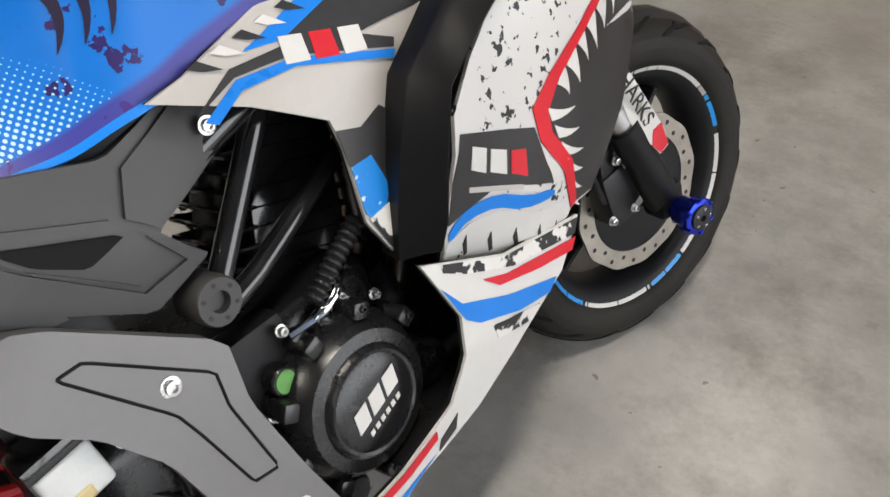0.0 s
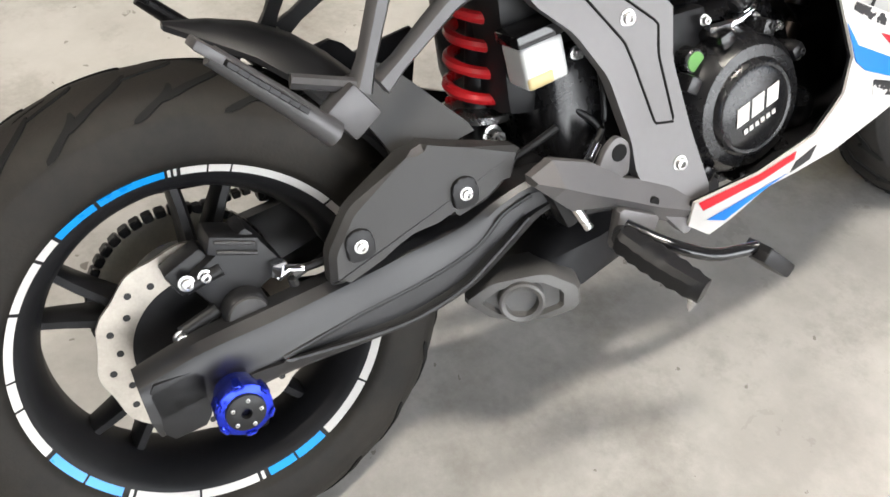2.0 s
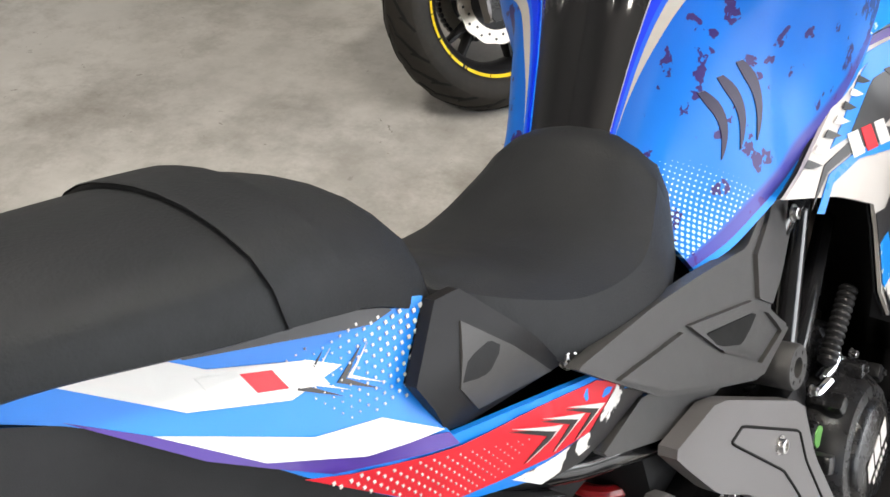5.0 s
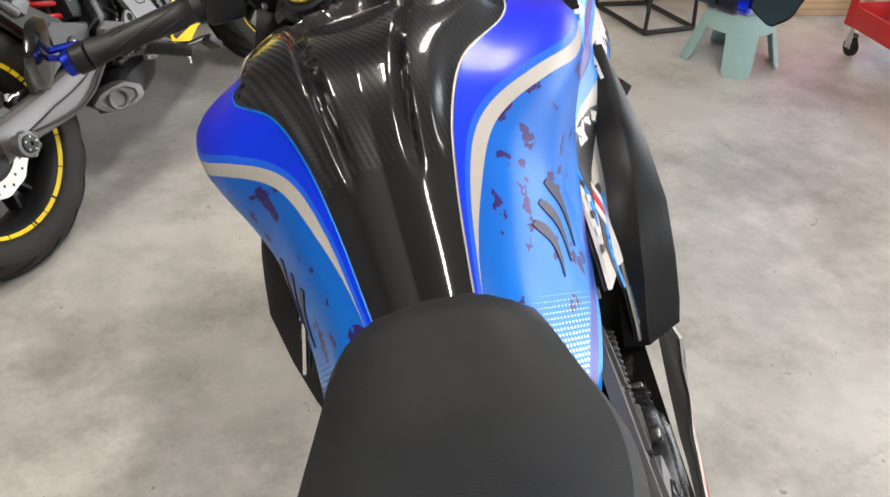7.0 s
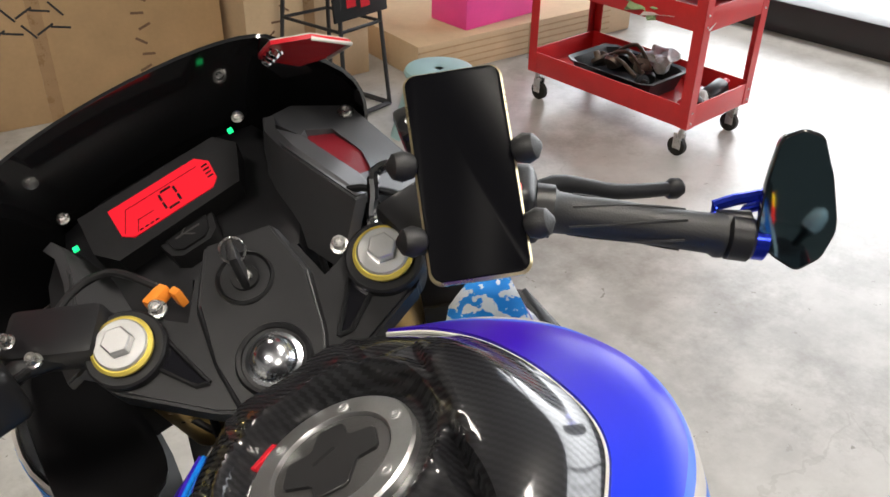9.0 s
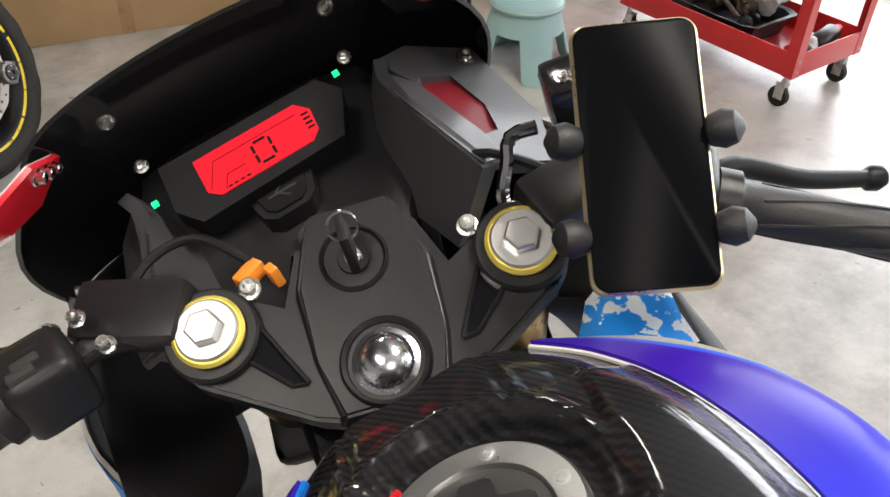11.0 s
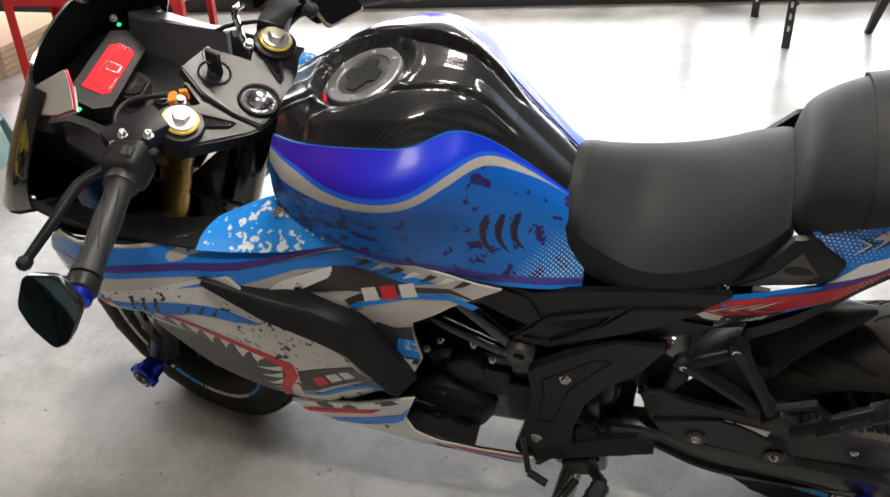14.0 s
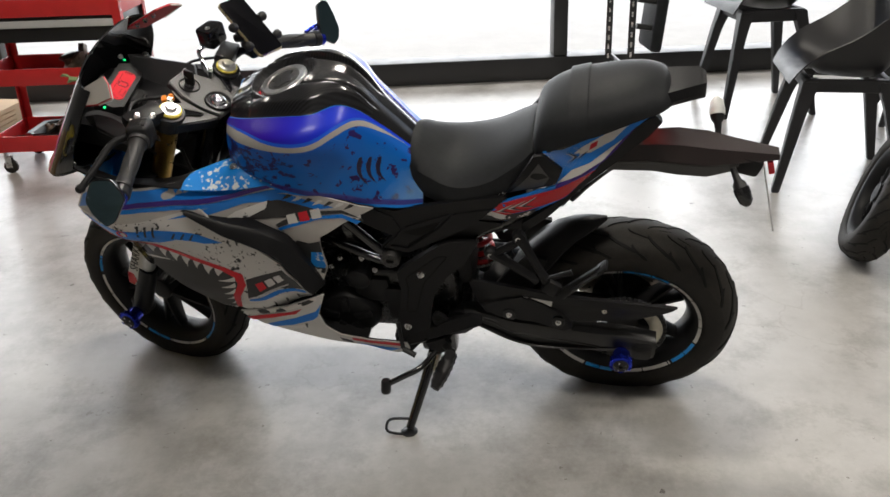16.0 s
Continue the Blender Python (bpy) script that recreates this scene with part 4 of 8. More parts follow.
for r_ in gen_ribs:
    part("rib", r_, MATTE, gen)
part("inspection_cap", lathe(bm_new(), [(-0.1, 0.034), (-0.155, 0.034), (-0.158, 0.03)], (0, 0.71, 0.52), (1, 0, 0), 30), MATTE, gen)
part("sprocket_cover", block(bm_new(), (-0.135, 0.58, 0.42), (0.03, 0.13, 0.13), None, 0.015), MATTE, gen)
part("upper_case", block(bm_new(), (-0.13, 0.68, 0.47), (0.03, 0.1, 0.09), None, 0.012), MATTE, gen)
for y, z in ((0.75, 0.59), (0.69, 0.592), (0.66, 0.55), (0.78, 0.555)):
    part("screw", bolt(bm_new(), (-0.14, y, z), (-1, 0, 0), 0.006, 0.007), STEEL, bike)

# -- frame --
for s in (1, -1):
    fr = bm_new()
    tube(fr, [(s * 0.125, 0.755, 0.755), (s * 0.14, 0.62, 0.61)], 0.0125, 14)
    tube(fr, [(s * 0.115, 0.83, 0.655), (s * 0.14, 0.66, 0.598), (s * 0.145, 0.62, 0.59)], 0.0115, 14)
    tube(fr, [(s * 0.1, 1.0, 0.86), (s * 0.13, 0.76, 0.76), (s * 0.12, 0.5, 0.68)], 0.016, 12)
    part("frame_tube", fr, GLOSS, bike, "gloss black steel frame tubes")
    sub = tube(bm_new(), [(s * 0.115, 0.5, 0.622), (s * 0.118, 0.43, 0.648), (s * 0.112, 0.3, 0.722), (s * 0.1, 0.19, 0.793)], 0.0125, 12)
    part("subframe_rail", sub, GLOSS, bike, "gloss black rear subframe rail")
    d = lathe(bm_new(), [(0.12, 0.025), (0.158, 0.025), (0.161, 0.023), (0.161, 0.011), (0.152, 0.010), (0.152, 0.005)], (0, 0.606, 0.606), (s, 0, 0), 32)
    dd = part("frame_boss", d, GREY, bike, "grey drilled frame boss")
    # Solid black plugs give the dark inside of the drilled holes.
    for k in range(6):
        a = math.pi / 3 * k
        part("hole", lathe(bm_new(), [(0.16, 0.0025), (0.1616, 0.0025)], (0, 0.606 + 0.0175 * math.sin(a), 0.606 + 0.0175 * math.cos(a)), (s, 0, 0), 8), BLACK, dd)


def px(y, z):
    return 0.158 + 0.12 * max(0, 0.66 - z)


def cover_x(y, z):
    ridge = z - (0.74 - 0.35 * (y - 0.42))
    return 0.15 - 0.10 * abs(ridge) + 0.02 * max(0, 0.55 - y) - 0.12 * max(0, y - 0.62)


# On the left (s < 0) the covers and heel guard use the darker MATTE.
for s in (1, -1):
    pc = rounded([(0.365, 0.692), (0.45, 0.684), (0.592, 0.575), (0.584, 0.51), (0.602, 0.417), (0.624, 0.335), (0.58, 0.286), (0.545, 0.33), (0.515, 0.39), (0.513, 0.43), (0.492, 0.512), (0.455, 0.57), (0.41, 0.61)], 1, 0.1)
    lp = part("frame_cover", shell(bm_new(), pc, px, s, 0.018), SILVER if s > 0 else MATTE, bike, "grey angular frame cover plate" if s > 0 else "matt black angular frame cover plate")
    panel = rounded([(0.451, 0.634), (0.476, 0.634), (0.568, 0.556), (0.564, 0.52), (0.577, 0.437), (0.549, 0.442), (0.529, 0.515), (0.519, 0.545)], 1, 0.06)
    line_ = [Vector((s * (px(p[0], p[1]) + 0.0003), p[0], p[1])) for p in panel]
    part("panel_joint", tube(bm_new(), line_ + line_[:1], 0.0016, 6), RECESS_SHADE, lp)
    part("screw", bolt(bm_new(), (s * (px(0.527, 0.57) - 0.001), 0.527, 0.57), (s, 0, 0), 0.009, 0.007), STEEL, lp)
    part("screw", bolt(bm_new(), (s * (px(0.58, 0.383) - 0.001), 0.58, 0.383), (s, 0, 0), 0.009, 0.007), STEEL, lp)
    rings = []
    for up, mid, low in (((0.370, 0.432), (0.370, 0.429), (0.371, 0.421)), ((0.400, 0.444), (0.405, 0.412), (0.395, 0.398)), ((0.454, 0.423), (0.440, 0.393), (0.419, 0.374)),
                         ((0.497, 0.390), (0.484, 0.371), (0.476, 0.361)), ((0.559, 0.366), (0.535, 0.344), (0.520, 0.330)), ((0.601, 0.336), (0.590, 0.320), (0.574, 0.305))):
        rings.append([Vector((s * x, y, z)) for x, (y, z) in ((0.178, up), (0.191, up), (0.207, mid), (0.194, low), (0.178, low))])
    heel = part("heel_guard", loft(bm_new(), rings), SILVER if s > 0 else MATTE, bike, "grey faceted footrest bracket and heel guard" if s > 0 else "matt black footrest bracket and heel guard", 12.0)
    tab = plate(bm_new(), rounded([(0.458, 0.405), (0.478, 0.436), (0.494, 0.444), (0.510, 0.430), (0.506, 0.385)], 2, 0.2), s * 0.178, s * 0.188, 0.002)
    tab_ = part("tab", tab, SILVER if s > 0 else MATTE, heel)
    part("hole", lathe(bm_new(), [(0.1882, 0.011), (0.1888, 0.0105), (0.1884, 0.001)], (0, 0.493, 0.423), (s, 0, 0), 22), RECESS_SHADE, tab_)
    part("hole", lathe(bm_new(), [(0.198, 0.007), (0.2055, 0.0068), (0.205, 0.001)], (0, 0.529, 0.352), (s, 0, 0), 18), RECESS_SHADE, heel)
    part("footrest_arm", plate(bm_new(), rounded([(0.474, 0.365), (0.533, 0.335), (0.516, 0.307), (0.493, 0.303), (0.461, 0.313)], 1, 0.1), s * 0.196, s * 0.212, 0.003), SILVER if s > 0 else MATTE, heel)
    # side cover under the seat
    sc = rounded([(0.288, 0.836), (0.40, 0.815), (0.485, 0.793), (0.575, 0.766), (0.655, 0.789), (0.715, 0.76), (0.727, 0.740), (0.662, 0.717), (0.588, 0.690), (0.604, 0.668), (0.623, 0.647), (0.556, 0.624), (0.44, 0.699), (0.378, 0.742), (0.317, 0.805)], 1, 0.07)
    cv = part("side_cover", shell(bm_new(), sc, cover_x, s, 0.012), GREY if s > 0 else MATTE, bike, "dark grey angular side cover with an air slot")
    # The slot's dark inside is a near-black sheet laid on the cover.
    part("slot", shell(bm_new(), rounded([(0.458, 0.748), (0.562, 0.704), (0.520, 0.694), (0.482, 0.719)], 1, 0.1), lambda y, z: cover_x(y, z) + 0.001, s, 0.002), RECESS_SHADE, cv)
    # raised facets round the air slot
    for face in ([(0.584, 0.754), (0.655, 0.782), (0.712, 0.756), (0.720, 0.742), (0.66, 0.722), (0.588, 0.696), (0.566, 0.716)],
                 [(0.585, 0.686), (0.600, 0.668), (0.615, 0.648), (0.557, 0.631), (0.445, 0.703), (0.383, 0.746), (0.325, 0.800), (0.425, 0.774), (0.470, 0.722), (0.553, 0.648), (0.600, 0.655), (0.575, 0.694)],
                 [(0.436, 0.773), (0.553, 0.722), (0.578, 0.697), (0.566, 0.705), (0.456, 0.752), (0.480, 0.714), (0.553, 0.656), (0.472, 0.724)]):
        fbm = shell(bm_new(), face, lambda y, z: cover_x(y, z) + 0.0045, s, 0.006, 0.03)
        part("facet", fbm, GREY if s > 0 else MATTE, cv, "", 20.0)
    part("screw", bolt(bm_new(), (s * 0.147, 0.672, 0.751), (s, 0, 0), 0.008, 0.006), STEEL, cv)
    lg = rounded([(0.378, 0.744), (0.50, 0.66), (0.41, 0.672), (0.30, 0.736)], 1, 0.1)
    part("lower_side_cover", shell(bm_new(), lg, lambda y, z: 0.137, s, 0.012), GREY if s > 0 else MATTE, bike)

# -- passenger footrest hangers --
HANGM = mat("dark_grey_cast_metal", (0.075, 0.073, 0.075), 0.38, metal=0.35, var=0.12, scale=14, bump=0.15, bscale=700)
# The left hanger and footrest use the darker MATTE.
for s in (1, -1):
    hb = bm_new()
    for (y, z, x) in ((0.268, 0.701, 0.144), (0.34, 0.648, 0.151)):
        low = (0.2 + (y - 0.268) * 0.3, 0.575)
        along = Vector((low[0] - y, low[1] - z)).normalized()
        side = Vector((-along.y, along.x))
        rings = []
        for t, w, d in ((-0.12, 0.006, 0.008), (-0.07, 0.014, 0.011), (0.04, 0.016, 0.012), (0.22, 0.0105, 0.0095), (0.8, 0.0088, 0.0085), (1.0, 0.012, 0.011)):
            c = Vector((y, z)) + (Vector(low) - Vector((y, z))) * t
            xx = x + (0.17 - x) * max(0, t)
            rings.append([Vector((s * (xx + d * b), c.x + side.x * w * a, c.y + side.y * w * a)) for a, b in ((-1, -1), (1, -1), (1, 0.3), (0.55, 1), (-0.55, 1), (-1, 0.3))])
        loft(hb, rings)
    tube(hb, [(s * 0.146, 0.268, 0.685), (s * 0.15, 0.332, 0.645)], 0.010, 8)
    tube(hb, [(s * 0.17, 0.2, 0.58), (s * 0.16, 0.135, 0.6)], 0.008, 8)
    block(hb, (s * 0.172, 0.185, 0.56), (0.03, 0.04, 0.045), Matrix.Rotation(0.6, 3, "X"), 0.006)
    h = part("passenger_footrest_hanger", hb, HANGM if s > 0 else MATTE, bike, "grey forked passenger footrest hanger")
    for (y, z, x) in ((0.268, 0.701, 0.144), (0.34, 0.648, 0.151)):
        part("screw", bolt(bm_new(), (s * (x + 0.006), y, z), (s, 0, 0), 0.0085, 0.006), STEEL, h)
    pg = bm_new()
    tube(pg, [(s * 0.185, 0.16, 0.545), (s * 0.19, 0.115, 0.595), (s * 0.19, 0.062, 0.65)], (0.014, 0.010), 10)
    block(pg, (s * 0.19, 0.06, 0.655), (0.034, 0.01, 0.03), Matrix.Rotation(0.8, 3, "X"), 0.003)
    peg = part("passenger_footrest", pg, HANGM if s > 0 else MATTE, h)
    for k in range(8):
        t = k / 8
        part("slat", block(bm_new(), (s * 0.192, 0.13 - 0.062 * t, 0.585 + 0.062 * t), (0.034, 0.006, 0.012), Matrix.Rotation(0.8, 3, "X"), 0.001, 1), BLACK, peg)

# -- rider footrests, pedals, stand, exhaust --
for s in (1, -1):
    fp = bm_new()
    o, e = Vector((s * 0.238, 0.452, 0.345)), Vector((s * 0.336, 0.489, 0.304))
    way, a, b = frame_of(e - o)
    L = (e - o).length
    rings = []
    for k in range(14):
        t = k / 13
        w = 0.016 * (0.75 + 0.35 * math.sin(math.pi * min(1, t * 1.1)) ** 0.7) * (1 if k < 13 else 0.6)
        bumpy = 0.0025 if k % 2 else 0
        rings.append([o + way * L * t + a * x * (w + bumpy) + b * y * (0.014 + bumpy * 0.5) for x, y in ((-1, -0.6), (-0.6, -1), (0.6, -1), (1, -0.6), (1, 0.6), (0.6, 1), (-0.6, 1), (-1, 0.6))])
    loft(fp, rings)
    f = part("footrest", fp, BLACK, bike, "black ribbed rubber footrest")
    part("bracket", tube(bm_new(), [(s * 0.206, 0.478, 0.33), (s * 0.24, 0.452, 0.345)], 0.011, 10), BLACK, f)
    part("feeler", tube(bm_new(), [e - way * 0.01 - b * 0.014, e - way * 0.006 - b * 0.034], (0.005, 0.003), 8), STEEL, f)
bp_ = tube(bm_new(), [(0.225, 0.47, 0.35), (0.265, 0.5, 0.33), (0.29, 0.54, 0.312), (0.3, 0.575, 0.308), (0.303, 0.6, 0.305)], 0.008, 10, 4)
ped = part("brake_pedal", bp_, GLOSS, bike, "black rear brake pedal with ribbed pad")
pad = block(bm_new(), (0.307, 0.612, 0.287), (0.04, 0.055, 0.02), Matrix.Rotation(-0.75, 3, "X"), 0.006)
for k in range(4):
    block(pad, (0.307 , 0.598 + k * 0.011, 0.309 - k * 0.011), (0.036, 0.005, 0.008), Matrix.Rotation(-0.75, 3, "X"), 0.001, 1)
part("pad", pad, BLACK, ped)
sh = tube(bm_new(), [(-0.24, 0.5, 0.34), (-0.29, 0.53, 0.335), (-0.318, 0.575, 0.325), (-0.328, 0.612, 0.305)], 0.0085, 10, 4)
shift = part("shift_pedal", sh, GLOSS, bike, "black gear shift pedal")
part("pad", lathe(bm_new(), [(-0.02, 0.012), (-0.016, 0.014), (0.016, 0.014), (0.02, 0.012)], (-0.332, 0.625, 0.293), (-0.3, 0.1, -0.9), 16), BLACK, shift)
rod = tube(bm_new(), [(-0.25, 0.585, 0.36), (-0.21, 0.6, 0.42)], 0.006, 8)
tube(rod, [(-0.25, 0.585, 0.357), (-0.26, 0.55, 0.345)], 0.008, 8)
part("shift_rod", rod, BLACK, bike)
st = tube(bm_new(), [(-0.17, 0.515, 0.29), (-0.26, 0.54, 0.22), (-0.365, 0.57, 0.148)], (0.016, 0.012), 12)
stand = part("side_stand", st, GLOSS, bike, "black steel side stand, folded down")
part("foot", lathe(bm_new(), [(0, 0.022), (0.008, 0.024), (0.012, 0.018)], (-0.374, 0.571, 0.137), (math.sin(radians(20.5)), 0, math.cos(radians(20.5))), 18), BLACK, stand)
part("feeler_loop", tube(bm_new(), [(-0.345, 0.575, 0.165), (-0.36, 0.625, 0.175), (-0.385, 0.63, 0.155), (-0.385, 0.585, 0.147)], 0.004, 8, 4), BLACK, stand)
part("spring", tube(bm_new(), [(-0.165, 0.495, 0.3), (-0.24, 0.51, 0.25)], 0.007, 8), STEEL, stand)
mount = block(bm_new(), (-0.165, 0.5, 0.325), (0.05, 0.1, 0.09), None, 0.012)
part("stand_bracket", mount, GLOSS, bike)
ex = bm_new()
rings = []
for y, w, h, x, z in ((0.375, 0.03, 0.03, 0.10, 0.262), (0.40, 0.05, 0.045, 0.092, 0.265), (0.47, 0.07, 0.058, 0.08, 0.27), (0.58, 0.07, 0.055, 0.05, 0.275), (0.66, 0.04, 0.035, 0.03, 0.285)):
    rings.append([Vector((x + a * w, y + 0.03 * b, z + b * h)) for a, b in ((-1, -0.5), (-0.6, -1), (0.6, -1), (1, -0.5), (1, 0.5), (0.6, 1), (-0.6, 1), (-1, 0.5))])
loft(ex, rings)
silencer = part("silencer", ex, MATTE, bike, "short dark under-slung silencer with an oval grey end cap")
cap = bm_new()
oc, ax = Vector((0.152, 0.362, 0.252)), Vector((0.91, -0.41, -0.05)).normalized()
hexa = [Vector((0.150 + 0.45 * (y - 0.36), y, z)) for y, z in rounded([(0.297, 0.262), (0.330, 0.284), (0.394, 0.288), (0.430, 0.262), (0.428, 0.231), (0.388, 0.219), (0.326, 0.232)], 1, 0.12)]
rings = [[oc + (Vector(p) - oc) * k + ax * h for p in hexa] for k, h in ((1.0, -0.055), (1.03, -0.008), (0.97, 0.0), (0.72, 0.002), (0.66, -0.006), (0.5, -0.007))]
CAPG = mat("grey_cast_end_cap", (0.1, 0.098, 0.096), 0.42, metal=0.2, var=0.15, scale=20, bump=0.2, bscale=600)
ec = part("end_cap", loft(cap, rings), CAPG, silencer, "", 25.0)
part("outlet_ring", lathe(bm_new(), [(-0.012, 0.03), (0.004, 0.029), (0.006, 0.026), (0.004, 0.021), (-0.02, 0.019)], oc, ax, 30), CAPG, ec)
part("outlet", lathe(bm_new(), [(-0.012, 0.0205), (-0.010, 0.001)], oc, ax, 20), RECESS_SHADE, ec)

# -- shock absorber and brake reservoir --
sp = bm_new()
top, bot = Vector((0.028, 0.422, 0.612)), Vector((0.02, 0.40, 0.465))
way, a, b = frame_of(bot - top)
L = (bot - top).length
tube(sp, [top + way * L * t + 0.038 * (math.cos(2 * math.pi * 4.6 * t) * a + math.sin(2 * math.pi * 4.6 * t) * b) for t in [k / 130 for k in range(131)]], 0.0075, 8)
shock = part("shock_absorber", tube(bm_new(), [top - way * 0.03, bot + way * 0.05], 0.018, 16), BLACK, bike, "rear shock absorber with a red coil spring")
part("coil_spring", sp, REDS, shock)
part("upper_body", lathe(bm_new(), [(0, 0.03), (0.004, 0.046), (0.03, 0.047), (0.09, 0.04), (0.1, 0.02)], top, -way, 28), BLACK, shock)
part("spring_seat", lathe(bm_new(), [(0, 0.03), (0.003, 0.046), (0.012, 0.046), (0.016, 0.03)], bot - way * 0.002, way, 28), STEEL, shock)
part("lower_bolt", bolt(bm_new(), (0.05, 0.4, 0.435), (1, 0, 0), 0.012, 0.02), STEEL, shock)
RO = Vector((0.126, 0.428, 0.54))
RT = Matrix.Rotation(0.12, 3, "X")
res = part("brake_fluid_reservoir", block(bm_new(), RO, (0.046, 0.056, 0.052), RT, 0.007, 3), RESIN, bike, "milky plastic brake fluid reservoir with black cap")
part("fluid", block(bm_new(), RO + RT @ Vector((0.0006, -0.009, -0.0165)), (0.0466, 0.036, 0.018), RT, 0.006, 3), AMBER, res)
part("cap", block(bm_new(), RO + RT @ Vector((-0.001, 0.0, 0.033)), (0.052, 0.062, 0.016), RT, 0.004), GLOSS, res)
part("screw", bolt(bm_new(), (0.13, 0.48, 0.535), (1, 0, 0), 0.007, 0.010), STEEL, res)
part("brake_hose", tube(bm_new(), [(0.12, 0.465, 0.475), (0.14, 0.50, 0.44), (0.15, 0.49, 0.4), (0.15, 0.47, 0.385)], 0.0045, 8, 5), BLACK, bike)
part("brake_hose", tube(bm_new(), [(0.14, 0.505, 0.52), (0.145, 0.505, 0.45), (0.15, 0.475, 0.41)], 0.004, 8, 5), BLACK, bike)
mc = lathe(bm_new(), [(-0.02, 0.007), (0.0, 0.009), (0.002, 0.007), (0.03, 0.006)], (0.155, 0.468, 0.405), (0.1, 0.5, 0.8), 10)
lathe(mc, [(-0.012, 0.009), (0.012, 0.009)], (0.158, 0.448, 0.378), (1, 0.2, 0.1), 6)
part("hose_fitting", mc, CHROME, bike, "chrome brake hose fitting")
part("master_cylinder", block(bm_new(), (0.15, 0.43, 0.38), (0.03, 0.035, 0.09), Matrix.Rotation(0.4, 3, "X"), 0.008), BLACK, bike)
part("pushrod", tube(bm_new(), [(0.195, 0.44, 0.345), (0.185, 0.425, 0.38)], 0.006, 8), STEEL, bike)
part("inner_fairing", block(bm_new(), (0, 0.47, 0.56), (0.2, 0.14, 0.2), None, 0.03), BLACK, bike)
part("battery_tray", block(bm_new(), (0, 0.4, 0.72), (0.2, 0.3, 0.1), None, 0.03), BLACK, bike)

# -- fuel tank: sections along y, each a half profile from the middle of the top outwards --
# y: top z, carbon edge (x, z), widest (x, z), waist (x, z), lower edge (x, z)
TANK = [
    (0.965, 1.020, (0.085, 1.000), (0.112, 0.978), (0.128, 0.945), (0.132, 0.920)),
    (0.920, 1.042, (0.112, 1.016), (0.158, 0.988), (0.164, 0.935), (0.158, 0.885)),
    (0.860, 1.055, (0.132, 1.034), (0.187, 1.000), (0.177, 0.930), (0.160, 0.848)),
    (0.790, 1.068, (0.141, 1.046), (0.200, 1.008), (0.178, 0.920), (0.158, 0.822)),
    (0.735, 1.073, (0.134, 1.048), (0.189, 1.005), (0.165, 0.905), (0.155, 0.808)),
    (0.685, 1.066, (0.092, 1.045), (0.157, 0.998), (0.144, 0.890), (0.150, 0.796)),
    (0.645, 1.035, (0.070, 1.016), (0.116, 0.977), (0.136, 0.870), (0.145, 0.788)),
    (0.600, 0.980, (0.057, 0.968), (0.096, 0.942), (0.122, 0.855), (0.140, 0.782)),
    (0.555, 0.925, (0.049, 0.918), (0.083, 0.898), (0.106, 0.835), (0.132, 0.775)),
    (0.505, 0.865, (0.042, 0.860), (0.077, 0.853), (0.098, 0.815), (0.122, 0.778)),
]


def tank_half(sec, k0, k1, per=5):
    """Points of a half section between two of its keys (0 middle, 1 carbon edge, 2 widest, 3 waist, 4 lower edge)."""
    y, zt, *keys = sec
    pts = [Vector((0, zt))] + [Vector((keys[0][0] * 0.55, zt + 0.002))] + [Vector(k) for k in keys]
    c = catmull(pts, per)
    i0 = {0: 0, 1: 2}.get(k0, k0 + 1) * per
    return [Vector((p.x, y, p.y)) for p in c[i0:(k1 + 1) * per + 1]]


def smooth_sections(secs, per=4):
    rows = [[s[0], s[1], *s[2], *s[3], *s[4], *s[5]] for s in secs]
    cols = list(zip(*rows))
    done = [[v.x for v in catmull([(c, 0) for c in col], per)] for col in cols]
    return [(r[0], r[1], (r[2], r[3]), (r[4], r[5]), (r[6], r[7]), (r[8], r[9])) for r in zip(*done)]


SECS = smooth_sections(TANK, 14)


def skin(rows, thick, uv=None):
    """A sheet with thickness over a grid of points."""
    bm = bm_new()
    grid = [[bm.verts.new(p) for p in r] for r in rows]
    for A, B in zip(grid, grid[1:]):
        for i in range(len(A) - 1):
            bm.faces.new((A[i], A[i + 1], B[i + 1], B[i]))
    if uv:
        lay = bm.loops.layers.uv.new("wrap")
        where = {v: (uv[i][0], j / (len(row) - 1)) for i, row in enumerate(grid) for j, v in enumerate(row)}
        for f in bm.faces:
            for lp in f.loops:
                lp[lay].uv = where[lp.vert]
    bmesh.ops.recalc_face_normals(bm, faces=bm.faces)
    bmesh.ops.solidify(bm, geom=list(bm.faces), thickness=thick)
    return bm


def ease(a, b, x):
    t = max(0.0, min(1.0, (x - a) / (b - a)))
    return t * t * (3 - 2 * t)


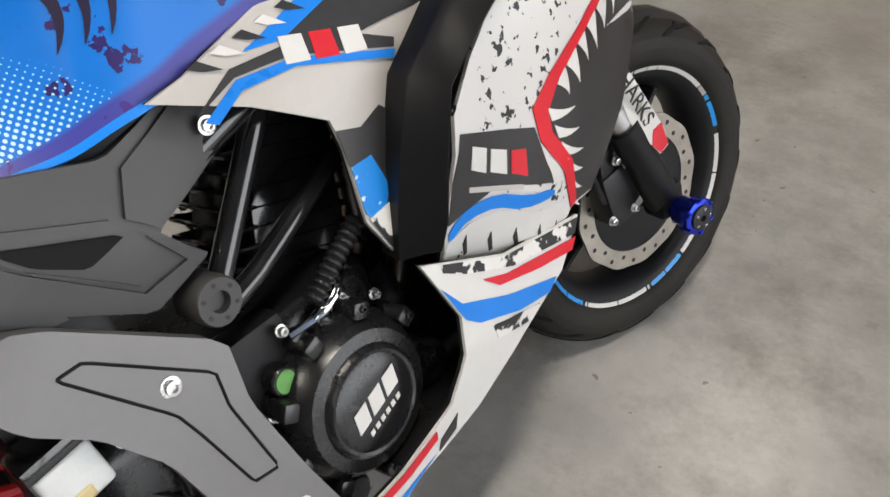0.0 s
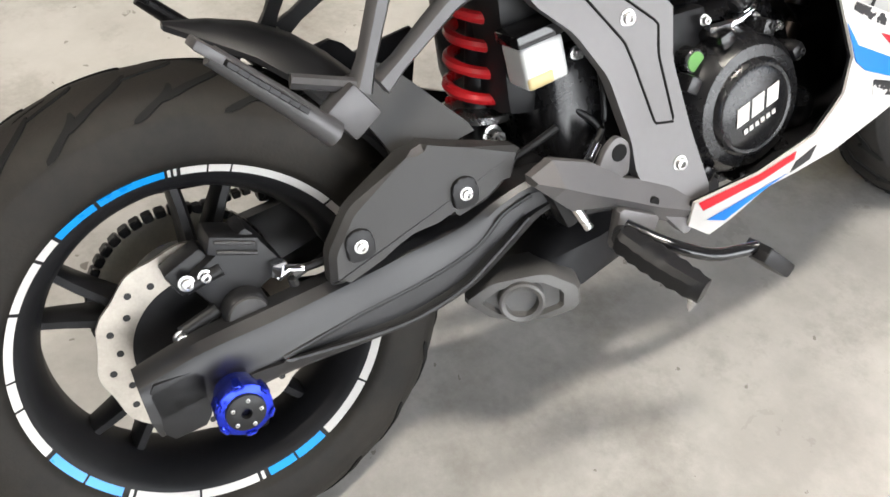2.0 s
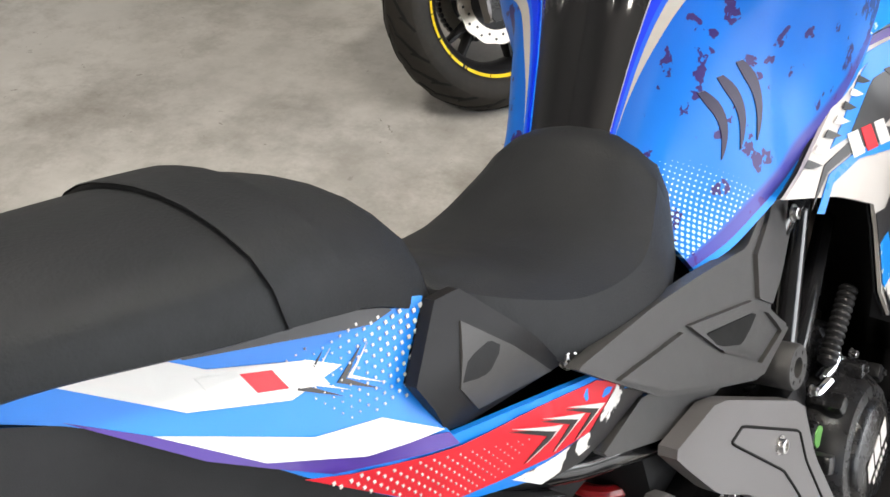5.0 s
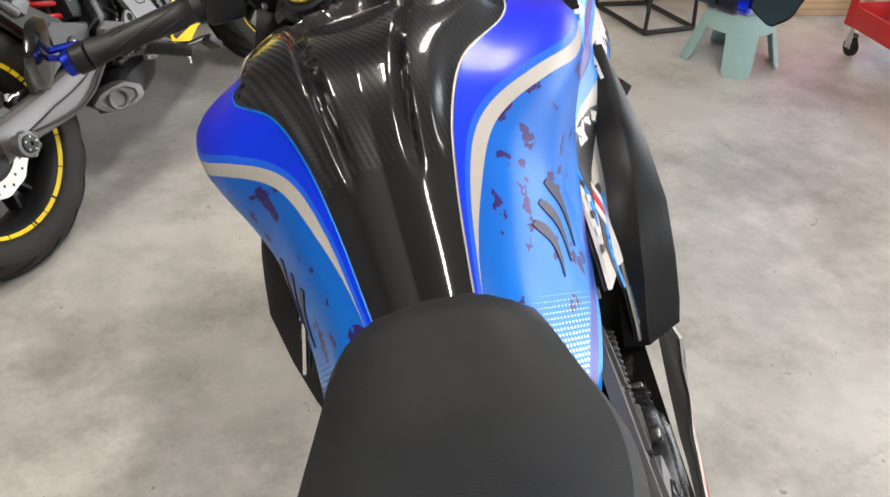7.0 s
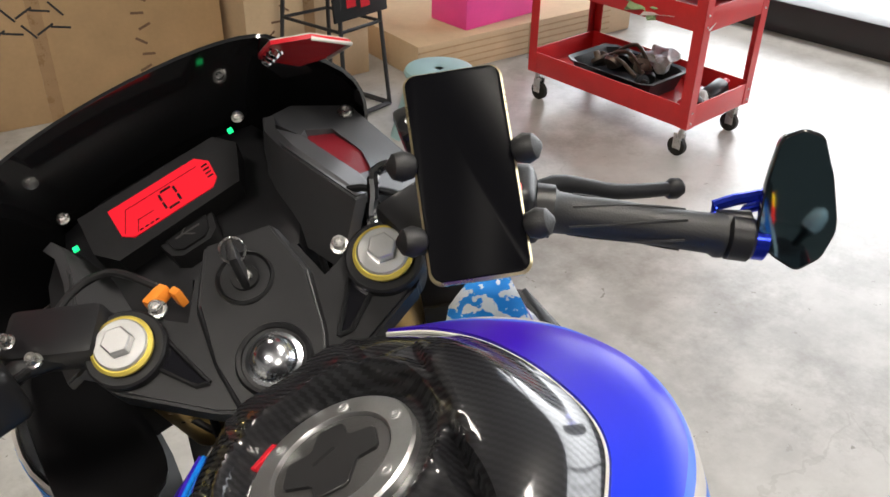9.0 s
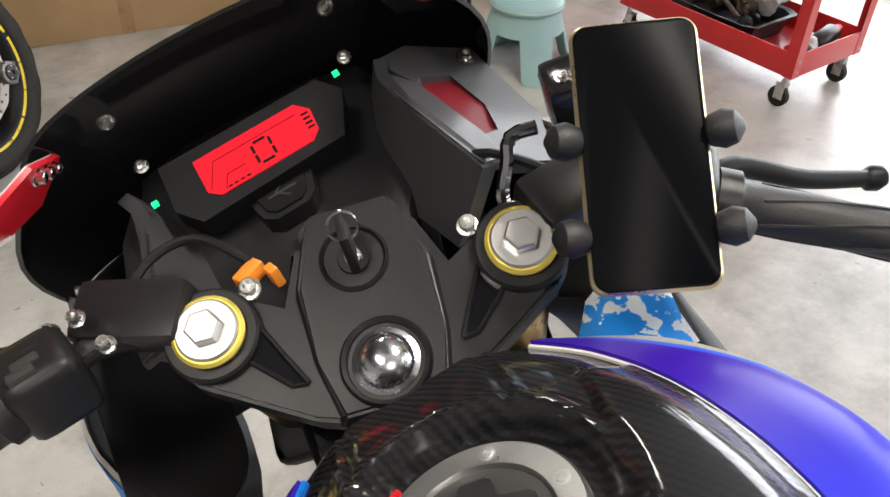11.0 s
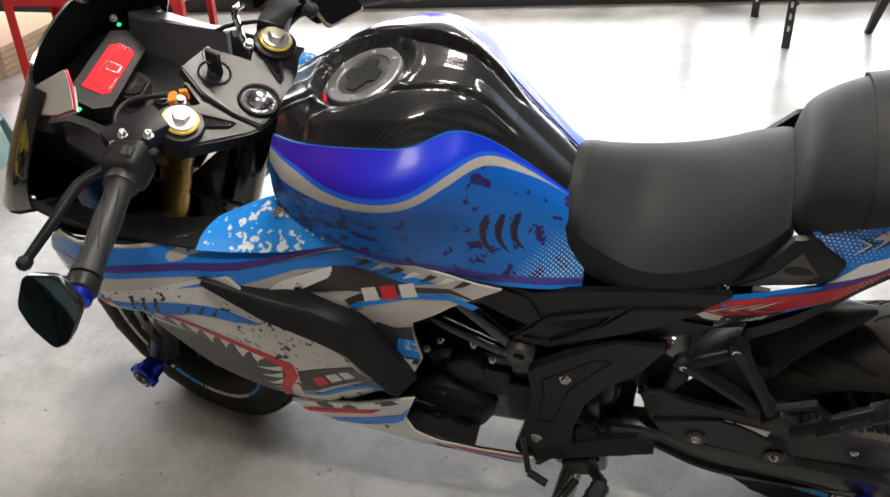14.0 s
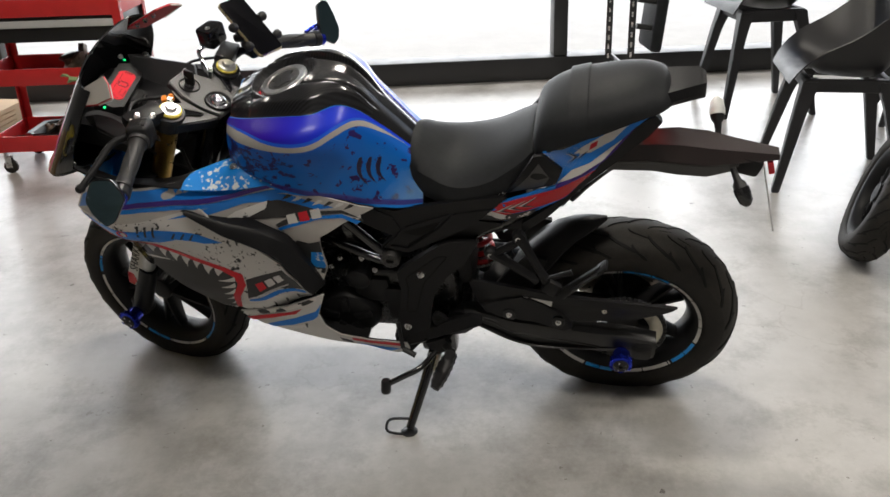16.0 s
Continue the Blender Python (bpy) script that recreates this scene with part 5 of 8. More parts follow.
def carbon_rows():
    """The cover: a rim round the cap, a middle panel and two raised side panels parted by channels that close towards the seat."""
    rows = []
    for s in SECS:
        half = tank_half(s, 0, 1, 22)
        full = [Vector((-p.x, p.y, p.z)) for p in reversed(half[1:])] + half
        edge = half[-1].x
        out = []
        for p in full:
            w, y = abs(p.x), p.y
            d = math.hypot(p.x + 0.004, y - 0.838)
            lift = 0.005
            c = 0.026 + 0.20 * max(0.0, y - 0.62)
            panel = ease(0.605, 0.65, y) * ease(0.93, 0.84, y)
            lift += 0.013 * panel * ease(c + 0.006, c + 0.013, w) * ease(edge * 0.99, edge * 0.80, w) * ease(0.078, 0.092, d)
            lift -= 0.008 * math.exp(-((w - c - 0.004) / 0.0055) ** 2) * ease(0.60, 0.63, y) * ease(0.83, 0.78, y)
            lift += 0.005 * ease(0.615, 0.66, y) * ease(c, c - 0.008, w) * ease(0.80, 0.76, y)
            lift += 0.006 * math.exp(-((d - 0.081) / 0.006) ** 2)
            if y > 0.90:
                lift -= 0.004 * math.exp(-((w - 0.05) / 0.005) ** 2) + 0.004 * ease(0.055, 0.06, w)
            well = ease(0.078, 0.066, d)
            z = (p.z + lift) * (1 - well) + (1.0535 - 0.275 * (y - 0.838)) * well
            out.append(Vector((p.x, p.y, z)))
        rows.append(out)
    return rows


body = bm_new()
rings = []
for s in TANK:
    half = tank_half(s, 0, 4, 4)
    full = [Vector((-p.x * 0.93, p.y, p.z - 0.014)) for p in reversed(half[1:])] + [Vector((p.x * 0.93, p.y, p.z - 0.014)) for p in half]
    rings.append(full)
loft(body, rings)
tank = part("fuel_tank", body, BLACK, bike, "fuel tank with violet and blue wrap under a carbon cover")
front_rows = carbon_rows()
nose = [Vector((p.x * 0.97, 0.985, p.z - 0.05)) for p in front_rows[0]]
carbon = part("tank_cover", skin([nose] + front_rows, 0.004), CARBON, tank, "glossy carbon fibre tank cover")
for s in (1, -1):
    rows = []
    for sec in SECS:
        rows.append([Vector((s * p.x, p.y, p.z)) for p in tank_half(sec, 1, 4, 6)])
    tp = part("tank_side_panel", skin(rows, -0.006, SECS), TANKW, tank, "violet to blue tank side panel with a wavy grey band and white dots")
    edge = [Vector((s * (p[-0].x), p[0].y, p[0].z + 0.003)) for p in [tank_half(sec, 1, 4, 6) for sec in SECS]]
    part("cover_edge", tube(bm_new(), edge, 0.0018, 6), WHITE if s > 0 else BLUEV, carbon)
    bvh = BVHTree.FromPolygons([v.co for v in tp.data.vertices], [list(p.vertices) for p in tp.data.polygons])
    for k in range(3):
        rows_ = []
        for j in range(10):
            t = j / 9
            z = 0.928 - 0.006 * k - (0.076 - 0.006 * k) * t
            y = 0.638 - 0.021 * k + 0.016 * math.sin(2.6 * t) - 0.016 * t
            w = 0.006 * (1 - t) ** 0.6 * min(1.0, 0.45 + 3 * t) + 0.0004
            hits = [bvh.ray_cast(Vector((s * 0.4, y + d, z)), Vector((-s, 0, 0))) for d in (-w, w)]
            if all(h[0] is not None for h in hits):
                up = [Vector(h[1]) * (1 if h[1].x * s > 0 else -1) for h in hits]
                rows_.append([hits[0][0], hits[1][0], hits[1][0] + up[1] * 0.0012, hits[0][0] + up[0] * 0.0012])
        if len(rows_) > 2:
            part("claw_mark", loft(bm_new(), rows_), CLAW, tp)
CAPO = Vector((-0.004, 0.838, 1.0565))
CAPN = Vector((0, 0.265, 0.964)).normalized()
CAPE = Vector((0, 0.964, -0.265)).normalized()
ring = lathe(bm_new(), [(-0.004, 0.0605), (0.003, 0.060), (0.005, 0.058), (0.005, 0.0435), (0.002, 0.042), (-0.002, 0.0415)], CAPO, CAPN, 56)
fc = part("fuel_cap", ring, ALU, tank, "brushed aluminium fuel cap ring with a dark lid")
part("lid", lathe(bm_new(), [(-0.004, 0.0425), (0.002, 0.042), (0.003, 0.040), (0.003, 0.001)], CAPO, CAPN, 48), GREY, fc)


def on_cap(pts, h0, h1, bev=0.0006):
    """A flat piece lying on the cap, from its outline about the cap's middle."""
    bm = bm_new()
    lo, hi = ([bm.verts.new(CAPO + Vector((a, 0, 0)) + CAPE * b + CAPN * h) for a, b in pts] for h in (h0, h1))
    bm.faces.new(lo), bm.faces.new(hi)
    for i in range(len(pts)):
        j = (i + 1) % len(pts)
        bm.faces.new((lo[i], lo[j], hi[j], hi[i]))
    bmesh.ops.bevel(bm, geom=list(bm.edges), offset=bev, segments=1, affect="EDGES")
    return bm


flap = part("lid_flap", on_cap(rounded([(-0.036, 0.002), (-0.026, 0.022), (-0.008, 0.017), (0.002, 0.034), (0.02, 0.028), (0.017, 0.012), (0.036, 0.004), (0.03, -0.018), (0.014, -0.014), (0.002, -0.032), (-0.02, -0.026), (-0.017, -0.012)], 1, 0.12), 0.003, 0.0055), SATIN, fc, "dark star-shaped key flap", 20.0)
part("key_slot", on_cap([(-0.012, 0.006), (0.006, 0.010), (0.007, 0.007), (-0.011, 0.003)], 0.0055, 0.006, 0.0001), BLACK, flap)
for k in range(6):
    a = 2 * math.pi * k / 6 + math.pi / 6
    part("screw", bolt(bm_new(), CAPO + Vector((0.0505 * math.sin(a), 0, 0)) + CAPE * 0.0505 * math.cos(a) + CAPN * 0.0048, CAPN, 0.0045, 0.0015, 12), CAPST, fc)
part("red_tab", on_cap([(-0.046, 0.048), (-0.026, 0.058), (-0.028, 0.0625), (-0.049, 0.052)], -0.003, 0.002), REDV, fc)

# -- seats --
def seat_mesh(secs, n=10):
    """Sections (y, half width, top z, bottom z, crown)."""
    bm = bm_new()
    rows = []
    cols = list(zip(*secs))
    cols = [[v.x for v in catmull([(c, 0) for c in col], 5)] for col in cols]
    for y, w, zt, zb, crown in zip(*cols):
        ring = []
        for k in range(n + 1):
            t = -1 + 2 * k / n
            e = abs(t) ** 3.0
            ring.append(Vector((t * w * (1 - 0.06 * e), y, zt + crown * (1 - t * t) - (zt - zb) * 0.28 * e)))
        ring += [Vector((w * 1.0, y, zb + (zt - zb) * 0.45)), Vector((w * 0.99, y, zb + 0.004)), Vector((w * 0.9, y, zb)), Vector((-w * 0.9, y, zb)), Vector((-w * 0.99, y, zb + 0.004)), Vector((-w * 1.0, y, zb + (zt - zb) * 0.45))]
        rows.append(ring)
    loft(bm, rows)
    return bm


rider = part("rider_seat", seat_mesh([(0.572, 0.040, 0.876, 0.84, 0.004), (0.564, 0.070, 0.890, 0.82, 0.007), (0.545, 0.090, 0.898, 0.81, 0.010), (0.520, 0.104, 0.898, 0.80, 0.011), (0.49, 0.117, 0.885, 0.79, 0.008), (0.42, 0.14, 0.866, 0.785, 0.004),
                                   (0.34, 0.14, 0.885, 0.80, 0.006), (0.27, 0.125, 0.925, 0.85, 0.008), (0.235, 0.105, 0.95, 0.88, 0.008), (0.225, 0.09, 0.945, 0.89, 0.006)]), SEATC, bike, "black vinyl rider seat")
pil = part("pillion_seat", seat_mesh([(0.232, 0.085, 0.965, 0.925, 0.006), (0.215, 0.11, 1.005, 0.925, 0.012), (0.16, 0.122, 1.035, 0.965, 0.016), (0.08, 0.12, 1.055, 0.995, 0.018), (0.0, 0.105, 1.07, 1.025, 0.018),
                                    (-0.05, 0.085, 1.07, 1.035, 0.014), (-0.075, 0.06, 1.055, 1.04, 0.01)]), SEATC, bike, "black vinyl pillion seat with a strap")
strap = seat_mesh([(0.152, 0.1255, 1.042, 0.97, 0.0175), (0.15, 0.126, 1.0435, 0.97, 0.0175), (0.112, 0.1255, 1.052, 0.985, 0.0185), (0.11, 0.125, 1.051, 0.985, 0.0185)])
part("strap", strap, SEATC, pil)
part("seat_screw", bolt(bm_new(), (0.128, 0.305, 0.829), (0.9, 0, 0.4), 0.008, 0.007), STEEL, rider)
part("seat_screw", bolt(bm_new(), (-0.128, 0.305, 0.829), (-0.9, 0, 0.4), 0.008, 0.007), STEEL, rider)

# -- tail --
RIDGE = lambda y: 0.905 - 0.60 * (y - 0.095) if y < 0.18 else 0.856 - 0.45 * (y - 0.18)


def tail_x(y, z):
    keys = ((-0.06, 0.078), (0.05, 0.105), (0.15, 0.134), (0.25, 0.147), (0.40, 0.138))
    y = max(-0.06, min(0.4, y))
    base = next(a[1] + (b[1] - a[1]) * (y - a[0]) / (b[0] - a[0]) for a, b in zip(keys, keys[1:]) if y <= b[0])
    return base - 0.25 * abs(z - RIDGE(y))


TAILP = [(-0.045, 1.035), (0.0, 1.03), (0.155, 0.975), (0.207, 0.946), (0.164, 0.912), (0.177, 0.864), (0.25, 0.838), (0.317, 0.807), (0.39, 0.743), (0.36, 0.733), (0.294, 0.74), (0.179, 0.802), (0.153, 0.82), (0.087, 0.9), (0.045, 0.957), (0.0, 1.0)]
for s in (1, -1):
    tl = part("tail_panel", shell(bm_new(), TAILP, tail_x, s, 0.006, 0.018), BLUEV, bike, "blue, white and red tail panel with arrow marks")
    def dec(name, pts, m, lift=0.0008, k=0, parent=tl, f=tail_x):
        return part(name, shell(bm_new(), rounded(pts, k) if k else pts, lambda y, z: f(y, z) + lift, s, 0.0007, 0.014), m, parent)
    dec("red_field", [(0.085, 0.9), (0.11, 0.885), (0.178, 0.855), (0.25, 0.833), (0.317, 0.803), (0.345, 0.78), (0.30, 0.765), (0.2, 0.80), (0.17, 0.812), (0.153, 0.823)], REDV)
    dec("violet_line", [(0.0, 1.002), (0.05, 0.952), (0.1, 0.91), (0.175, 0.868), (0.178, 0.857), (0.1, 0.893), (0.045, 0.945)], NAVY, 0.0010)
    dec("white_flash", [(0.03, 0.972), (0.1, 0.92), (0.14, 0.905), (0.173, 0.872), (0.12, 0.892), (0.07, 0.925)], WHITE, 0.0014)
    dec("white_flash", [(0.0, 1.024), (0.045, 1.01), (0.07, 0.985), (0.12, 0.958), (0.135, 0.945), (0.1, 0.945), (0.05, 0.972)], WHITE, 0.0012)
    dec("black_tip", [(0.255, 0.757), (0.345, 0.772), (0.388, 0.745), (0.355, 0.735), (0.29, 0.742)], DARKV, 0.0010)
    dec("white_streak", [(0.215, 0.79), (0.30, 0.765), (0.345, 0.787), (0.352, 0.778), (0.335, 0.757), (0.31, 0.747), (0.24, 0.763)], TORN, 0.0014)
    for k in range(3):
        y, z = 0.262 + 0.027 * k, 0.802 - 0.0115 * k
        dec("arrow", [(y - 0.046, z + 0.034), (y, z), (y - 0.036, z - 0.005), (y - 0.014, z + 0.004)], DARKV, 0.0014)
        dec("arrow_line", [(y - 0.044, z + 0.035), (y + 0.004, z + 0.0), (y - 0.034, z - 0.006), (y - 0.004, z + 0.0005)], WHITE, 0.0017)
        y, z = 0.115 + 0.022 * k, 0.945 - 0.010 * k
        if k < 2:
            dec("arrow", [(y + 0.014, z + 0.013), (y - 0.010, z + 0.003), (y + 0.012, z - 0.016), (y - 0.004, z + 0.002)], DARKV, 0.0014)
            dec("arrow_line", [(y + 0.019, z + 0.012), (y - 0.003, z + 0.002), (y + 0.017, z - 0.015), (y + 0.0, z + 0.0018)], WHITE, 0.0016)
    # the maker's mark as plain bars
    for k, m in enumerate((WHITE, REDV, WHITE)):
        y, z = 0.062 + 0.021 * k, 0.985 - 0.0115 * k
        dec("mark", [(y, z), (y + 0.016, z - 0.008), (y + 0.019, z - 0.022), (y + 0.003, z - 0.014)], m, 0.0016)
    dec("black_band", [(0.06, 1.008), (0.175, 0.962), (0.182, 0.952), (0.165, 0.953), (0.062, 0.996)], DARKV, 0.0012)
    red_dots, white_dots = bm_new(), bm_new()
    zone = [Vector(q) for q in [(0.09, 0.893), (0.16, 0.86), (0.2, 0.838), (0.235, 0.815), (0.21, 0.803), (0.175, 0.81), (0.14, 0.84)]]
    zone2 = [Vector(q) for q in [(0.10, 0.968), (0.15, 0.962), (0.203, 0.944), (0.162, 0.905), (0.12, 0.915)]]
    for i in range(40):
        for j in range(24):
            y, z = 0.08 + 0.0062 * i + 0.0031 * (j % 2), 0.80 + 0.0054 * j - 0.0
            if inside(Vector((y, z)), zone):
                k = 0.0026 * max(0.3, 1 - (y - 0.09) / 0.16)
                block(red_dots, (s * (tail_x(y, z) + 0.0012), y, z), (0.0008, k, k))
            y, z = 0.09 + 0.0062 * i + 0.0031 * (j % 2), 0.90 + 0.0054 * j
            if inside(Vector((y, z)), zone2):
                k = 0.0028 * max(0.3, (y - 0.09) / 0.11)
                block(white_dots, (s * (tail_x(y, z) + 0.0012), y, z), (0.0008, k, k))
    part("dots", red_dots, CREAM, tl)["kind"] = "stuff"
    part("dots", white_dots, WHITE, tl)["kind"] = "stuff"
    dk = part("seat_side_cover", shell(bm_new(), [(0.206, 0.945), (0.228, 0.94), (0.30, 0.828), (0.193, 0.858), (0.175, 0.868), (0.161, 0.914)], lambda y, z: 0.142 - 0.3 * abs(z - 0.895 + 0.2 * (y - 0.2)), s, 0.01), MATTE, bike, "matt black seat side cover")
    part("facet", shell(bm_new(), [(0.215, 0.925), (0.285, 0.833), (0.205, 0.862), (0.19, 0.892)], lambda y, z: 0.1435 - 0.3 * abs(z - 0.895 + 0.2 * (y - 0.2)), s, 0.002), GREY, dk)
    part("tail_underside", shell(bm_new(), [(-0.055, 1.012), (-0.04, 1.03), (0.0, 1.0), (0.045, 0.957), (0.087, 0.9), (0.153, 0.82), (0.185, 0.798), (0.26, 0.735), (0.262, 0.7), (0.18, 0.775), (0.126, 0.832), (0.04, 0.905), (-0.03, 0.974)], lambda y, z: 0.082 + 0.05 * min(1, max(0, y / 0.2)), s, 0.02), MATTE, bike, "matt black tail underside")
    if s < 0:
        continue
    tlight = part("tail_light", shell(bm_new(), [(-0.08, 1.002), (-0.06, 0.998), (-0.035, 0.968), (0.0, 0.938), (-0.012, 0.940), (-0.04, 0.958), (-0.058, 0.968), (-0.08, 0.985)], lambda y, z: 0.086 - 0.2 * max(0, -y), s, 0.02), TAILR, bike, "lit red and amber tail light")
    part("lens", shell(bm_new(), [(-0.078, 0.996), (-0.063, 0.992), (-0.042, 0.968), (-0.055, 0.972), (-0.078, 0.988)], lambda y, z: 0.0875 - 0.2 * max(0, -y), s, 0.003), TAILY, tlight)
tt = bm_new()
loft(tt, [[Vector((x * w, y, z + dz)) for x, dz in ((-1, -0.012), (-0.8, 0.008), (0.8, 0.008), (1, -0.012), (0.8, -0.03), (-0.8, -0.03))] for y, z, w in ((-0.02, 1.05, 0.075), (-0.08, 1.065, 0.06), (-0.13, 1.075, 0.045), (-0.145, 1.07, 0.03))])
part("tail_tip", tt, MATTE, bike, "pointed matt black tail end")
br = bm_new()
DARKRED = mat("dark_bracket_plastic", (0.019, 0.012, 0.012), 0.45, var=0.2, scale=12)
BRK = ((0.13, 0.898, 0.832, 0.045), (-0.05, 0.912, 0.832, 0.045), (-0.10, 0.914, 0.826, 0.05), (-0.17, 0.906, 0.822, 0.05), (-0.24, 0.893, 0.838, 0.036), (-0.33, 0.878, 0.856, 0.02))
loft(br, [[Vector((x * w, y, z1 + (z0 - z1) * k)) for x, k in ((-1, 0.5), (-1.06, 0.42), (-0.7, 0), (0.7, 0), (1.06, 0.42), (1, 0.5))] for y, z1, z0, w in BRK])
hold = part("plate_bracket", br, DARKRED, bike, "long black licence plate bracket")
part("bracket_side", loft(bm_new(), [[Vector((x * w, y, z1 + (z0 - z1) * k)) for x, k in ((-1.02, 0.5), (1.02, 0.5), (0.9, 0.9), (0.7, 1), (-0.7, 1), (-0.9, 0.9))] for y, z1, z0, w in BRK[:5]]), GREY, hold)
part("plate_holder", block(bm_new(), (0, -0.322, 0.755), (0.11, 0.004, 0.17), Matrix.Rotation(-0.25, 3, "X"), 0.0015), ALU, hold, "blank metal plate holder")
part("reflector", block(bm_new(), (0, -0.315, 0.845), (0.05, 0.014, 0.035), Matrix.Rotation(-0.25, 3, "X"), 0.003), REDV, hold, "red rear reflector")
part("rear_lobe", block(bm_new(), (0, -0.25, 0.855), (0.07, 0.09, 0.05), Matrix.Rotation(0.3, 3, "X"), 0.014), MATTE, hold)
for s in (1, -1):
    tip = Vector((s * 0.10, -0.19, 0.925)) if s > 0 else Vector((-0.10, -0.262, 0.80))
    base = Vector((s * 0.045, -0.195 if s > 0 else -0.225, 0.885 if s > 0 else 0.86))
    way = (tip - base).normalized()
    ind = part("turn_signal", lathe(bm_new(), [(0, 0.007), (0.03, 0.009), (0.04, 0.016), (0.065, 0.018)], base, way, 14), BLACK, hold, "black turn signal on a short stalk")
    part("lens", lathe(bm_new(), [(0.065, 0.0185), (0.085, 0.016), (0.096, 0.006)], base, way, 14), RESIN if s > 0 else GLOSS, ind)
    part("clear_lens", lathe(bm_new(), [(0.05, 0.0188), (0.066, 0.0192)], base, way, 14), RESIN if s > 0 else GLOSS, ind)

# -- fairing --
def fair_x(y, z):
    w = 0.258
    if y > 1.0 and z < 0.75:
        w -= 0.30 * (y - 1.0) ** 1.5 * min(1, (0.75 - z) / 0.1)
    if y > 1.25:
        w -= 0.95 * (y - 1.25) ** 1.3
    if z < 0.55:
        w -= 0.45 * (0.55 - z) ** 1.2
    if z < 0.64 and y < 0.95:
        w -= 0.26 * (0.64 - z) * min(1, (0.95 - y) / 0.1)
    if z > 0.72:
        w -= 0.15 * (z - 0.72)
        t = min(1, max(0, (y - 1.05) / 0.17))
        w += 0.035 * t * t * (3 - 2 * t) * min(1, (z - 0.72) / 0.06)
    return w


def upper_x(y, z):
    t = min(1, max(0, (y - 0.84 - 2.2 * max(0, z - 0.86)) / 0.23))
    t = t * t * (3 - 2 * t)
    inner = 0.192 - 0.30 * max(0, z - 0.74) - 0.08 * max(0, 0.76 - y)
    return inner * (1 - t) + fair_x(y, z) * t


MAIN = [(1.405, 0.785), (1.30, 0.805), (1.15, 0.822), (1.036, 0.838), (0.984, 0.768), (0.905, 0.718), (0.862, 0.675), (0.823, 0.56), (0.82, 0.522), (0.9, 0.478), (0.985, 0.436), (1.028, 0.478), (1.08, 0.472), (1.2, 0.572), (1.325, 0.685), (1.40, 0.765)]
UPPER = [(1.41, 0.79), (1.36, 0.855), (1.30, 0.91), (1.226, 0.917), (1.15, 0.907), (1.066, 0.897), (1.02, 0.886), (0.94, 0.872), (0.856, 0.863), (0.76, 0.832), (0.66, 0.802), (0.62, 0.795), (0.70, 0.757), (0.768, 0.712), (0.772, 0.68), (0.768, 0.6), (0.79, 0.55), (0.822, 0.56), (0.862, 0.675), (0.905, 0.718), (0.984, 0.768), (1.036, 0.838), (1.15, 0.822), (1.30, 0.805)]
BELLY = [(0.775, 0.552), (0.893, 0.494), (1.03, 0.466), (0.978, 0.418), (0.876, 0.367), (0.808, 0.338), (0.703, 0.318), (0.65, 0.285), (0.62, 0.272), (0.582, 0.3), (0.585, 0.335), (0.681, 0.347), (0.764, 0.378), (0.796, 0.425), (0.806, 0.469)]


def belly_x(y, z):
    return 0.242 - 0.25 * max(0, 0.42 - z) - 0.05 * max(0, 0.75 - y)


# the vent frame as a strip: outer edge on the white panel, crease behind it
VENT = [((0.254, 1.075, 0.832), (0.250, 1.074, 0.838)), ((0.266, 0.984, 0.772), (0.242, 0.985, 0.799)), ((0.268, 0.94, 0.753), (0.242, 0.918, 0.782)), ((0.268, 0.905, 0.735), (0.238, 0.886, 0.756)), ((0.268, 0.860, 0.706), (0.230, 0.846, 0.722)), ((0.262, 0.834, 0.640), (0.218, 0.811, 0.640)), ((0.254, 0.818, 0.580), (0.206, 0.793, 0.575)), ((0.246, 0.806, 0.553), (0.203, 0.786, 0.546))]
VENTB = mat("satin_black_vent", (0.009, 0.009, 0.010), 0.42, var=0.2, scale=12, spec=0.18)
